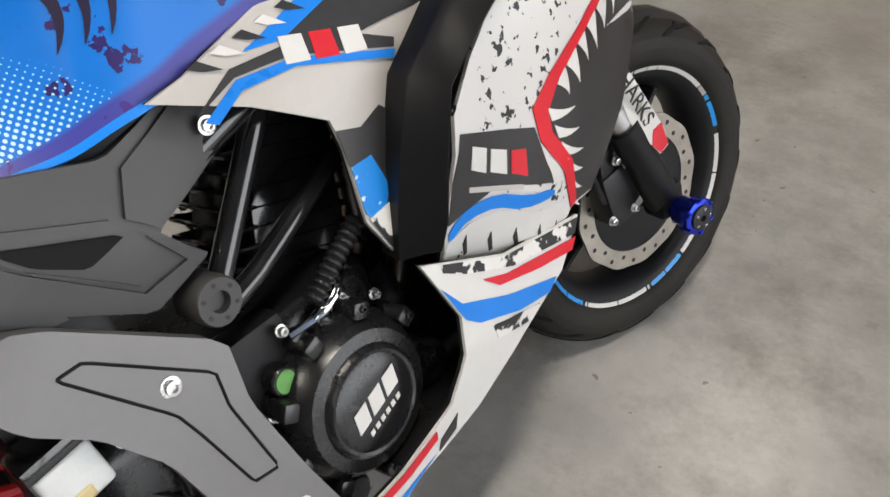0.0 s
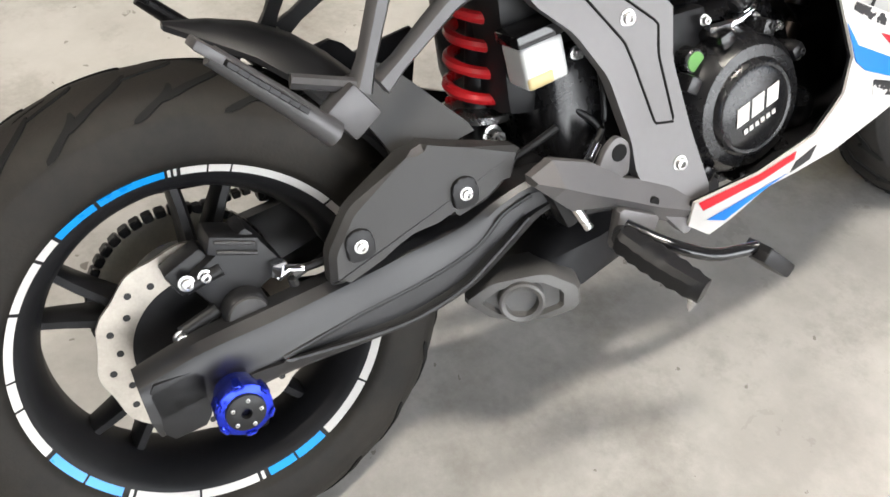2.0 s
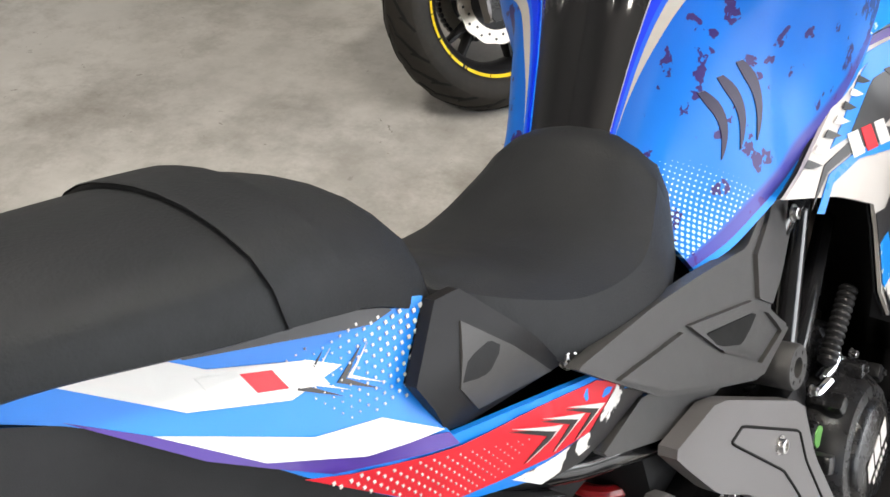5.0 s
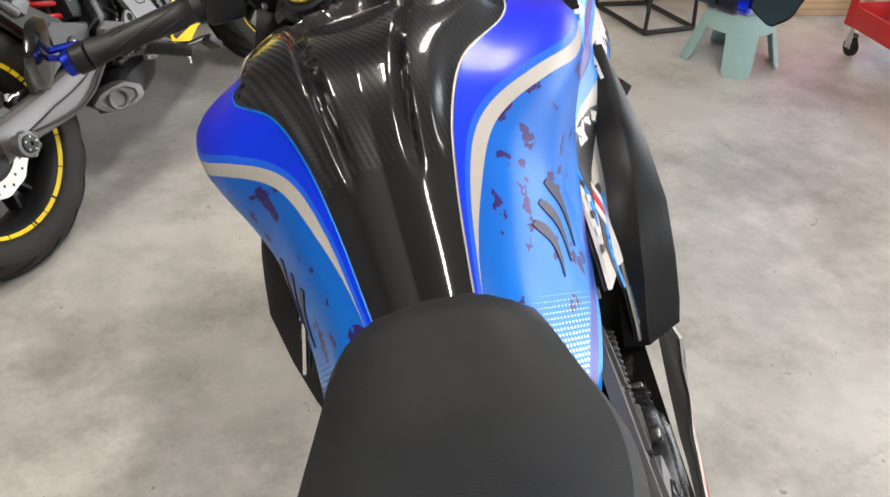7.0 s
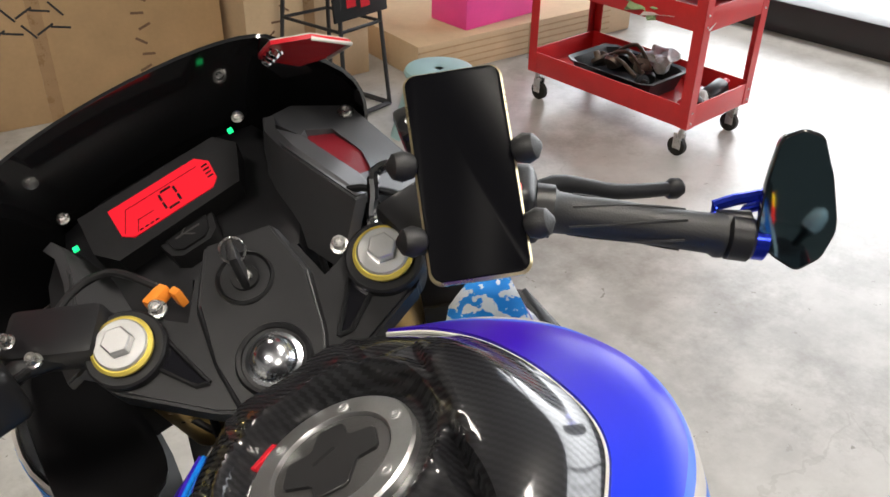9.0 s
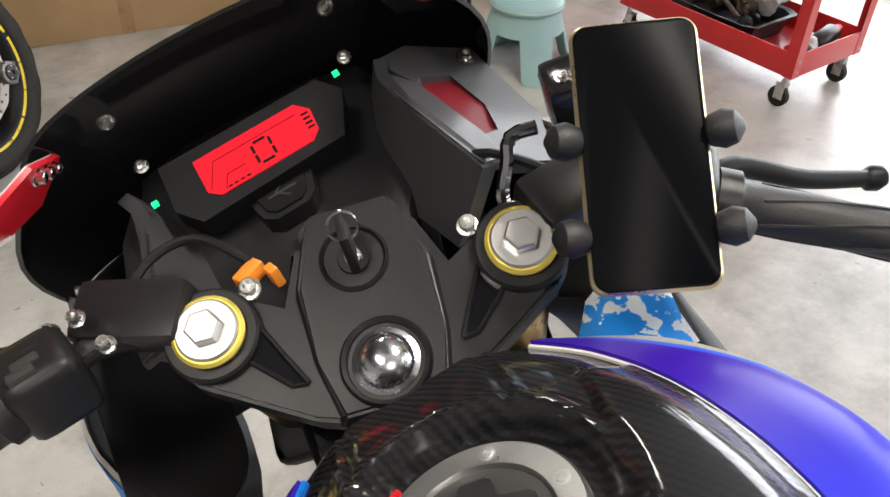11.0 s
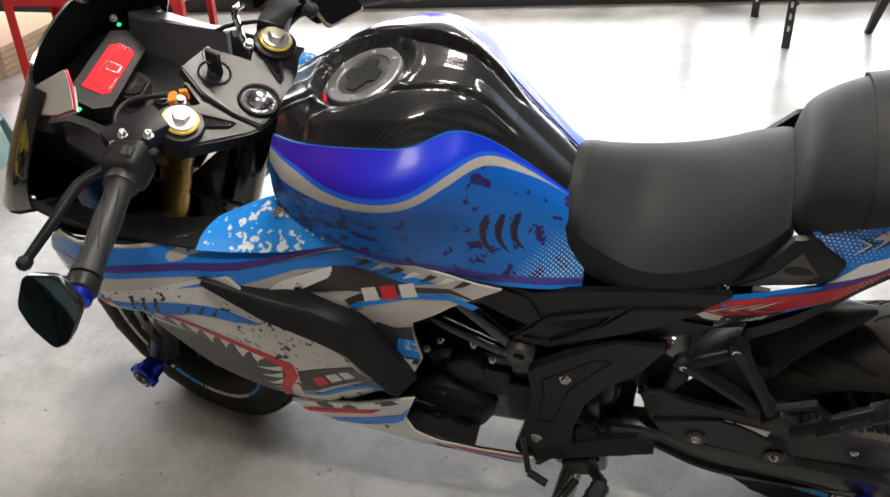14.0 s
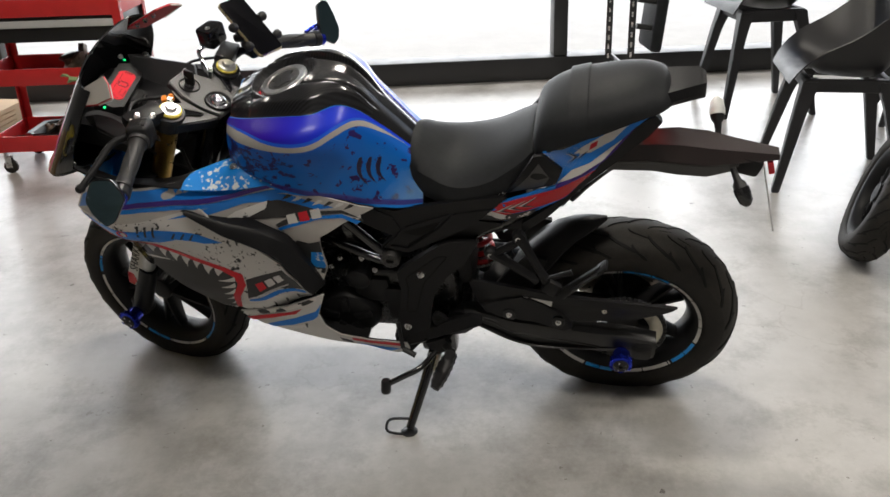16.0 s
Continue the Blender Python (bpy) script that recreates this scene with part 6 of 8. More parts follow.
for s in (1, -1):
    fm = part("side_fairing", shell(bm_new(), MAIN, fair_x, s, 0.005), SPLAT, bike, "white side fairing wrapped with an open shark mouth")
    fu = part("upper_fairing", shell(bm_new(), UPPER, upper_x, s, 0.004), CREAM, bike, "grey and blue upper fairing wrap with torn edges")
    fb = part("belly_fairing", shell(bm_new(), BELLY, belly_x, s, 0.004), WHITE, bike, "white belly fairing with blue and red stripes")
    for who, line_, fx, th in ((fm, MAIN, fair_x, 0.005), (fu, UPPER, upper_x, 0.004), (fb, BELLY, belly_x, 0.004)):
        part("black_lining", shell(bm_new(), line_, lambda y, z: fx(y, z) - th - 0.0025, s, 0.002, 0.03), BLACK, who)
    rings_v = []
    for i, (o_, c_) in enumerate(VENT):
        o_, c_ = Vector(o_), Vector(c_)
        m_ = o_.lerp(c_, 0.5) + Vector((0.004, 0, 0.002))
        deep = 0.034 * min(1, i / 2 + 0.1)
        ring_v = [o_, o_.lerp(m_, 0.15) + Vector((0.003, 0, 0)), m_, c_ + Vector((0.001, 0, 0)), c_ + Vector((-0.002, -0.002, 0)), c_ + Vector((-deep, 0.004, 0.002)), c_ + Vector((-deep, 0.012, -0.004)), o_ + Vector((-0.012, 0.002, -0.002))]
        rings_v.append([Vector((s * p.x, p.y, p.z)) for p in ring_v])
    fv = part("fairing_vent", loft(bm_new(), rings_v), VENTB, bike, "matt black fairing vent frame")

    def dec(name, pts, m, parent, f, lift=0.0009, k=0):
        return part(name, shell(bm_new(), rounded(pts, k, 0.22) if k else pts, lambda y, z: f(y, z) + lift, s, 0.0007, 0.016), m, parent)
    def fang(a, b, c, bend):
        """A curved tooth: two corners at the gum, a tip, and a sideways bend."""
        a, b, c = Vector(a), Vector(b), Vector(c)
        side = Vector((-(c - a).y, (c - a).x)).normalized() * bend
        one = [a * (1 - t) ** 2 + (a.lerp(c, 0.5) + side) * 2 * t * (1 - t) + c * t * t for t in (0, 0.2, 0.4, 0.6, 0.8, 1)]
        two = [c * (1 - t) ** 2 + (b.lerp(c, 0.5) + side) * 2 * t * (1 - t) + b * t * t for t in (0.2, 0.4, 0.6, 0.8, 1)]
        return [tuple(q) for q in one + two]
    # mouth, red lip and teeth
    dec("black_mouth", [(1.36, 0.748), (1.277, 0.745), (1.188, 0.71), (1.093, 0.664), (1.0, 0.632), (0.992, 0.6), (1.02, 0.545), (1.032, 0.482), (1.08, 0.474), (1.2, 0.573), (1.325, 0.686)], DARKV, fm, fair_x)
    lip = [(1.372, 0.772), (1.277, 0.757), (1.188, 0.722), (1.093, 0.678), (1.015, 0.652), (0.975, 0.63), (0.976, 0.59), (1.005, 0.54), (1.022, 0.479), (1.036, 0.482), (1.024, 0.545), (0.998, 0.592), (1.0, 0.617), (1.03, 0.64), (1.1, 0.666), (1.19, 0.708), (1.278, 0.744), (1.37, 0.762)]
    dec("red_lip", lip, REDV, fm, fair_x, 0.0018)
    for k in range(8):
        t = k / 8
        y, z = 1.235 - 0.225 * t, 0.728 - 0.092 * t
        w, h = 0.024 - 0.004 * (k % 3), 0.05 - 0.022 * abs(t - 0.35) - 0.006 * (k % 2)
        dec("tooth", fang((y + w * 0.5, z + 0.004), (y - w * 0.55, z - 0.012), (y - w * 0.1 + 0.010, z - h), 0.007), WHITE, fm, fair_x, 0.0014)
    for k in range(6):
        t = k / 5
        y, z = 0.998 + 0.026 * t, 0.612 - 0.115 * t
        L = 0.055 - 0.006 * k
        dec("tooth", fang((y + 0.002, z + 0.008), (y + 0.004, z - 0.009), (y + L, z - 0.014 - 0.003 * k), -0.006), WHITE, fm, fair_x, 0.0014)
    # blue flank, eye and gills
    dec("blue_flank", [(1.40, 0.781), (1.30, 0.79), (1.16, 0.79), (1.06, 0.762), (1.0, 0.74), (1.05, 0.735), (1.12, 0.748), (1.17, 0.735), (1.27, 0.76), (1.37, 0.775)], BLUEV, fm, fair_x, 0.0009)
    dec("eye", [(1.262, 0.788), (1.245, 0.792), (1.232, 0.784), (1.234, 0.772), (1.25, 0.768), (1.262, 0.776)], REDV, fm, fair_x, 0.0018, 1)
    dec("eye_white", [(1.25, 0.788), (1.236, 0.786), (1.236, 0.774), (1.244, 0.771)], WHITE, fm, fair_x, 0.0026, 1)
    for k in range(3):
        y, z = 1.2 - 0.018 * k, 0.79 - 0.004 * k
        dec("gill", [(y, z + 0.018), (y - 0.005, z + 0.017), (y + 0.004, z - 0.018), (y + 0.009, z - 0.017)], DARKV, fm, fair_x, 0.0020)
        y, z = 1.12 - 0.022 * k, 0.762 - 0.004 * k
        dec("gill", [(y, z + 0.008), (y - 0.005, z + 0.008), (y + 0.006, z - 0.01), (y + 0.012, z - 0.008)], DARKV, fm, fair_x, 0.0020)
    # sponsor patch as plain bars, and the blue wave under it
    dec("dark_patch", [(0.84, 0.61), (0.862, 0.655), (0.93, 0.628), (0.972, 0.61), (0.978, 0.565), (0.985, 0.535), (0.9, 0.575), (0.828, 0.566)], DARKV, fm, fair_x, 0.0009)
    for k, (y0, y1, m) in enumerate(((0.868, 0.89, WHITE), (0.894, 0.918, WHITE), (0.922, 0.945, REDV))):
        z = 0.612 - 0.016 * k
        dec("patch_mark", [(y0, z), (y0 + 0.006, z + 0.024), (y1 + 0.004, z + 0.012 + 0.004 * (k == 2)), (y1 - 0.002, z - 0.014)], m, fm, fair_x, 0.0018)
    dec("patch_mark", [(0.862, 0.588), (0.863, 0.594), (0.935, 0.56), (0.934, 0.554)], CREAM, fm, fair_x, 0.0018)
    dec("blue_wave", [(0.826, 0.56), (0.86, 0.572), (0.9, 0.567), (0.94, 0.543), (0.985, 0.528), (0.985, 0.518), (0.93, 0.53), (0.895, 0.553), (0.86, 0.558), (0.826, 0.546)], BLUEV, fm, fair_x, 0.0018, 1)
    dec("cream_field", [(0.824, 0.545), (0.86, 0.552), (0.9, 0.545), (0.95, 0.515), (1.02, 0.495), (1.024, 0.48), (0.985, 0.438), (0.9, 0.48), (0.822, 0.523)], WHITE, fm, fair_x, 0.0006)
    for k in range(5):
        y, z = 0.855 + 0.034 * k, 0.512 - 0.015 * k
        dec("slash", [(y, z), (y + 0.004, z + 0.001), (y + 0.0, z + 0.028), (y - 0.004, z + 0.018)], DARKV, fm, fair_x, 0.0016)
    # belly stripes
    dec("dark_stripe", [(0.80, 0.538), (0.893, 0.492), (1.028, 0.464), (1.015, 0.448), (0.9, 0.474), (0.83, 0.508), (0.80, 0.528)], TORN, fb, belly_x, 0.001)
    dec("red_stripe", [(0.85, 0.488), (0.888, 0.472), (0.96, 0.456), (1.015, 0.444), (1.003, 0.432), (0.94, 0.446), (0.871, 0.467)], REDV, fb, belly_x, 0.0016)
    dec("blue_stripe", [(0.79, 0.515), (0.812, 0.482), (0.88, 0.448), (0.965, 0.418), (0.95, 0.404), (0.89, 0.42), (0.828, 0.446), (0.81, 0.462)], BLUEV, fb, belly_x, 0.0014)
    dec("torn_stripe", [(0.845, 0.43), (0.93, 0.402), (0.915, 0.388), (0.85, 0.408)], TORN, fb, belly_x, 0.001)
    dec("black_corner", [(0.74, 0.345), (0.77, 0.36), (0.765, 0.34), (0.735, 0.33)], DARKV, fb, belly_x, 0.0012)
    dec("red_edge", [(0.59, 0.333), (0.681, 0.345), (0.735, 0.362), (0.735, 0.35), (0.69, 0.334), (0.6, 0.318)], REDV, fb, belly_x, 0.0016)
    dec("blue_edge", [(0.61, 0.3), (0.66, 0.312), (0.73, 0.33), (0.70, 0.318), (0.64, 0.288)], BLUEV, fb, belly_x, 0.0014)
    # upper fairing bands
    dec("blue_band", [(1.40, 0.795), (1.35, 0.86), (1.29, 0.905), (1.22, 0.912), (1.14, 0.902), (1.06, 0.893), (0.98, 0.876), (0.9, 0.866), (0.87, 0.862), (0.95, 0.858), (1.04, 0.862), (1.15, 0.872), (1.28, 0.865), (1.36, 0.82)], BLUEV, fu, upper_x, 0.0009)
    dec("violet_band", [(1.34, 0.845), (1.26, 0.868), (1.18, 0.874), (1.05, 0.864), (0.95, 0.858), (0.88, 0.858), (0.87, 0.85), (0.95, 0.846), (1.05, 0.850), (1.18, 0.860), (1.26, 0.855)], NAVY, fu, upper_x, 0.0016)
    dec("blue_line", [(1.36, 0.825), (1.26, 0.853), (1.18, 0.858), (1.05, 0.848), (0.95, 0.844), (0.86, 0.845), (0.80, 0.835), (0.86, 0.835), (0.95, 0.832), (1.05, 0.836), (1.18, 0.846), (1.26, 0.84)], BLUEV, fu, upper_x, 0.0012)
    dec("blue_diamond", [(1.12, 0.815), (1.0, 0.838), (0.92, 0.845), (0.82, 0.828), (0.72, 0.80), (0.8, 0.79), (0.86, 0.812), (0.94, 0.825), (1.02, 0.817)], BLUEV, fu, upper_x, 0.0012)
    dec("black_diamond", [(0.99, 0.785), (0.93, 0.815), (0.86, 0.818), (0.76, 0.795), (0.84, 0.77), (0.9, 0.772), (0.95, 0.782)], DARKV, fu, upper_x, 0.0018)
    dec("torn_diamond", [(1.0, 0.79), (0.96, 0.81), (0.88, 0.82), (0.89, 0.8), (0.94, 0.785)], TORN, fu, upper_x, 0.0024)
    dec("blue_line", [(0.655, 0.762), (0.70, 0.782), (0.76, 0.778), (0.87, 0.742), (0.865, 0.735), (0.76, 0.77), (0.70, 0.772), (0.665, 0.756)], BLUEV, fu, upper_x, 0.0018)
    dec("black_field", [(0.65, 0.768), (0.70, 0.792), (0.78, 0.79), (0.83, 0.775), (0.875, 0.752), (0.87, 0.744), (0.76, 0.78), (0.70, 0.784)], DARKV, fu, upper_x, 0.0012)
    for k, m in enumerate((WHITE, REDV, WHITE)):
        y, z = 0.755 + 0.032 * k, 0.787 - 0.008 * k
        dec("mark", [(y - 0.004, z - 0.012), (y + 0.002, z + 0.012), (y + 0.026, z + 0.006), (y + 0.022, z - 0.018)], m, fu, upper_x, 0.0022)
    for k in range(7):
        y, z = 0.665 + 0.026 * k, 0.806 + 0.004 * k
        dec("slash", [(y, z), (y + 0.012, z + 0.003), (y + 0.03, z - 0.012), (y + 0.012, z - 0.007)], WHITE if k % 2 else DARKV, fu, upper_x, 0.0024)
    dec("dark_flank", [(0.77, 0.70), (0.772, 0.64), (0.79, 0.56), (0.82, 0.565), (0.835, 0.62), (0.85, 0.68), (0.83, 0.70), (0.8, 0.69)], DARKV, fu, upper_x, 0.0012)
    dec("blue_spray", [(0.772, 0.66), (0.77, 0.61), (0.785, 0.588), (0.81, 0.62), (0.8, 0.66)], SPLATB, fu, upper_x, 0.0018)
    dec("white_flank", [(0.772, 0.602), (0.79, 0.552), (0.82, 0.56), (0.828, 0.6), (0.8, 0.605)], TORN, fu, upper_x, 0.0022)
    # torn blue shoulder sheet over the frame, with its two screws, and the dark panel beside the forks
    grid = []
    for o_, i_ in (((0.166, 0.856, 0.864), (0.146, 0.875, 0.880)), ((0.203, 0.945, 0.874), (0.135, 0.930, 0.908)), ((0.226, 1.02, 0.888), (0.112, 0.985, 0.897)), ((0.238, 1.07, 0.898), (0.165, 1.055, 0.899))):
        o_, i_ = Vector(o_), Vector(i_)
        grid.append([o_.lerp(i_, k / 6) + Vector((0, 0, 0.008 * math.sin(math.pi * k / 6))) for k in range(7)])
    cols = [catmull([r[k] for r in grid], 5) for k in range(7)]
    sheet = [[Vector((s * c[j].x, c[j].y, c[j].z)) for c in cols] for j in range(len(cols[0]))]
    fs = part("fairing_shoulder", skin(sheet, 0.004), SPLATB, bike, "blue fairing shoulder with torn white patches")
    for y, z, x in ((1.046, 0.897, 0.198), (0.959, 0.907, 0.155)):
        part("screw", bolt(bm_new(), (s * x, y, z), (s * 0.2, -0.1, 1), 0.0085, 0.004), STEEL, fs)
    outer = catmull([(0.238, 1.068, 0.899), (0.243, 1.15, 0.909), (0.245, 1.226, 0.919), (0.242, 1.30, 0.937), (0.236, 1.335, 0.956)], 4)
    inner = catmull([(0.168, 1.056, 0.897), (0.150, 1.12, 0.86), (0.152, 1.2, 0.85), (0.17, 1.28, 0.87), (0.19, 1.33, 0.92)], 4)
    panel = [[Vector((s * q.x, q.y, q.z)) for q in (a_.lerp(b_, k / 6) for k in range(7))] for a_, b_ in zip(outer, inner)]
    part("cockpit_panel", skin(panel, 0.004), MATTE, bike, "matt black cockpit side panel")
    sig = bm_new()
    loft(sig, [[Vector((s * (x + dx), y, z + dz)) for dx, dz in ((0, -0.014), (0.01, 0), (0, 0.014), (-0.01, 0))] for x, y, z in ((0.19, 1.29, 0.73), (0.245, 1.25, 0.715), (0.285, 1.2, 0.7), (0.29, 1.19, 0.698))])
    part("turn_signal", sig, GLOSS, bike, "smoked front turn signal")
shelf = bm_new()
loft(shelf, [[Vector((-w, y, z)), Vector((-w * 0.8, y, z + 0.02)), Vector((w * 0.8, y, z + 0.02)), Vector((w, y, z)), Vector((w * 0.7, y, z - 0.06)), Vector((-w * 0.7, y, z - 0.06))] for y, z, w in ((1.30, 0.86, 0.17), (1.40, 0.83, 0.125), (1.47, 0.79, 0.06))])
part("nose_cone", shelf, BLUEV, bike, "blue nose of the fairing")
part("headlight_bowl", block(bm_new(), (0, 1.33, 0.8), (0.2, 0.16, 0.12), Matrix.Rotation(0.2, 3, "X"), 0.03), BLACK, bike)

# -- windscreen --
def screen_row(t, n=20):
    """t from 0 at the foot to 1 at the upper rim."""
    half = 0.235 - 0.065 * t + 0.03 * math.sin(math.pi * t)
    front, back = 1.50 - 0.20 * t ** 0.9, 1.335 - 0.09 * t
    zf, zb = 0.88 + 0.275 * t, 0.945 + 0.185 * t
    row = []
    for k in range(n + 1):
        a = math.pi * k / n
        c, q = math.cos(a), math.sin(a) ** 0.75
        row.append(Vector((-half * c, back + (front - back) * q, zb + (zf - zb) * q)))
    return row


scr = part("windscreen", skin([screen_row(k / 8) for k in range(9)], 0.004), SMOKE, bike, "dark smoked windscreen")
for s in (1, -1):
    w = bm_new()
    pts = [Vector((s * x, y, z)) for x, y, z in ((0.150, 1.315, 1.100), (0.149, 1.205, 1.157), (0.180, 1.178, 1.156), (0.208, 1.164, 1.139), (0.196, 1.215, 1.112), (0.178, 1.27, 1.092))]
    out = Vector((s * 0.35, 0.55, 0.75)).normalized() * 0.004
    n_ = len(pts)
    lo = [w.verts.new(p) for p in pts]
    hi = [w.verts.new(p + out) for p in pts]
    w.faces.new(lo), w.faces.new(hi)
    for i in range(n_):
        w.faces.new((lo[i], lo[(i + 1) % n_], hi[(i + 1) % n_], hi[i]))
    wl = part("winglet", w, REDV, scr, "red screen winglet, pale on its outer face")
    part("edge", tube(bm_new(), [pts[2], pts[3], pts[4]], 0.002, 6), WHITE, wl)
    mid_ = sum(pts, Vector()) / n_
    part("outer_face", loft(bm_new(), [[mid_ + (p - mid_) * 0.97 + out * h for p in pts] for h in (1.02, 1.4)]), CREAM, wl)
    for k in range(3):
        part("screw", bolt(bm_new(), pts[0].lerp(pts[1], 0.35 + 0.25 * k) + Vector((s * 0.006, 0, -0.006)), (-s, -0.5, -0.4), 0.006, 0.008, 8), CHROME, wl)
    part("screw", bolt(bm_new(), (s * 0.224, 1.336, 0.955), (-s, -0.2, 0.1), 0.006, 0.005), STEEL, scr)

# -- dashboard --
COCK = mat("cockpit_black_paint", (0.013, 0.013, 0.0145), 0.36, var=0.2, scale=14, bump=0.12, bscale=1200, spec=0.28)
foot = screen_row(0)
cowl = [[p + (Vector((p.x * 0.5, 1.26 + (p.y - 1.26) * 0.5, p.z - 0.035)) - p) * k / 3 + Vector((0, -0.004, -0.002)) for p in foot] for k in range(4)]
part("inner_cowl", skin(cowl, 0.003), MATTE, bike, "matt black inner cowl under the windscreen")
# Added black plate that keeps the gaps beside the dashboard dark.
part("cowl_floor", block(bm_new(), (0, 1.29, 0.846), (0.4, 0.19, 0.008), None, 0.002), MATTE, bike)
dash = bm_new()
loft(dash, [[Vector((x * w, y, z + dz)) for x, dz in ((-1, -0.05), (-0.92, 0.0), (-0.5, 0.012), (0.5, 0.012), (0.92, 0.0), (1, -0.05))] for y, z, w in ((1.14, 0.925, 0.07), (1.2, 0.938, 0.09), (1.25, 0.952, 0.13), (1.33, 0.985, 0.14), (1.38, 0.985, 0.13), (1.42, 0.94, 0.1))])
db = part("dashboard", dash, COCK, bike, "black dashboard with a red display")
db.location.z = 0.018
DC, DU = Vector((-0.006, 1.277, 1.0175)), Vector((1, 0.05, 0)).normalized()
DV = Vector((0, 0.90, 0.43)).normalized()
DN = DU.cross(DV).normalized()


def on_dash(bm, pts, h0, h1):
    lo = [bm.verts.new(DC + DU * a + DV * b + DN * h0) for a, b in pts]
    hi = [bm.verts.new(DC + DU * a + DV * b + DN * h1) for a, b in pts]
    bm.faces.new(lo), bm.faces.new(hi)
    for i in range(len(pts)):
        j = (i + 1) % len(pts)
        bm.faces.new((lo[i], lo[j], hi[j], hi[i]))
    return bm


part("bezel", on_dash(bm_new(), [(-0.085, 0.035), (0.075, 0.035), (0.092, 0.012), (0.072, -0.03), (-0.07, -0.034), (-0.088, -0.012)], -0.03, 0.001), MATTE, db)
lcd = part("display", on_dash(bm_new(), [(-0.056, 0.022), (0.046, 0.022), (0.057, 0.01), (0.055, -0.012), (0.046, -0.02), (-0.046, -0.021), (-0.056, -0.012)], 0.001, 0.0025), LCD, db, "red lit liquid crystal display showing 0")


def ink(a, b, w, h=0.0027):
    d = Vector((b[0] - a[0], b[1] - a[1]))
    nrm = Vector((-d.y, d.x)).normalized() * w / 2
    return on_dash(bm_new(), [(a[0] + nrm.x, a[1] + nrm.y), (b[0] + nrm.x, b[1] + nrm.y), (b[0] - nrm.x, b[1] - nrm.y), (a[0] - nrm.x, a[1] - nrm.y)], h, h + 0.0003)


for a, b in (((-0.002, 0.008), (0.010, 0.008)), ((-0.002, -0.014), (0.010, -0.014)), ((-0.0045, 0.0065), (-0.0045, -0.002)), ((-0.0045, -0.004), (-0.0045, -0.0125)), ((0.0125, 0.0065), (0.0125, -0.002)), ((0.0125, -0.004), (0.0125, -0.0125))):
    part("segment", ink(a, b, 0.0026), GLOSS, lcd)
for a, b in (((-0.052, -0.012), (-0.04, 0.012)), ((-0.04, 0.012), (0.043, 0.012)), ((-0.04, -0.018), (-0.034, -0.006)), ((-0.034, -0.006), (-0.016, -0.006))):
    part("scale_line", ink(a, b, 0.0006), GLOSS, lcd)
for k in range(4):
    part("scale_line", ink((0.047, 0.008 - 0.005 * k), (0.054, 0.008 - 0.005 * k), 0.002), GLOSS, lcd)
    part("scale_line", ink((-0.038 + 0.006 * k, -0.0175), (-0.034 + 0.006 * k, -0.0175), 0.0015), GLOSS, lcd)
for a, b in ((0.094, 0.028), (-0.1, 0.004)):
    part("indicator_lamp", on_dash(bm_new(), [(a - 0.0028, b - 0.0025), (a + 0.0028, b - 0.0025), (a + 0.0028, b + 0.0025), (a - 0.0028, b + 0.0025)], 0.001, 0.004), LED, db, "lit green indicator lamp")
def prism(pts, down=0.02, bev=0.003):
    """A faceted slab from the corners of its upper face."""
    bm = bm_new()
    hi = [bm.verts.new(q) for q in pts]
    lo = [bm.verts.new(Vector(q) - Vector((0, 0, down))) for q in pts]
    bm.faces.new(hi), bm.faces.new(lo)
    for i in range(len(pts)):
        j = (i + 1) % len(pts)
        bm.faces.new((lo[i], lo[j], hi[j], hi[i]))
    bmesh.ops.bevel(bm, geom=list(bm.edges), offset=bev, segments=2, affect="EDGES")
    return bm


UC, UU, UV = Vector((-0.006, 1.250, 0.980)), DU, Vector((0, 0.97, 0.24)).normalized()
UN = UU.cross(UV).normalized()


def on_socket(pts, h0, h1):
    bm = bm_new()
    lo = [bm.verts.new(UC + UU * a + UV * b + UN * h0) for a, b in pts]
    hi = [bm.verts.new(UC + UU * a + UV * b + UN * h1) for a, b in pts]
    bm.faces.new(lo), bm.faces.new(hi)
    for i in range(len(pts)):
        j = (i + 1) % len(pts)
        bm.faces.new((lo[i], lo[j], hi[j], hi[i]))
    return bm


usb = part("usb_socket", on_socket([(-0.032, 0.012), (-0.026, 0.02), (0.026, 0.02), (0.032, 0.012), (0.026, -0.014), (0.016, -0.022), (-0.016, -0.022), (-0.026, -0.014)], -0.03, 0.006), BLACK, db, "black covered charging socket")
part("socket_lid", on_socket([(-0.025, 0.012), (0.025, 0.012), (0.02, -0.01), (0.012, -0.017), (-0.012, -0.017), (-0.02, -0.01)], 0.006, 0.009), MATTE, usb)
for pts in ([(-0.014, -0.001), (0.014, -0.001), (0.014, 0.001), (-0.014, 0.001)], [(-0.008, 0.001), (-0.006, 0.001), (0.002, 0.008), (0.0, 0.008)], [(-0.004, -0.001), (-0.002, -0.001), (0.006, -0.008), (0.004, -0.008)]):
    part("raised_mark", on_socket(pts, 0.009, 0.0098), GREY, usb)
DUCT = mat("grey_duct_plastic", (0.046, 0.046, 0.049), 0.36, var=0.12, scale=14, bump=0.15, bscale=900)
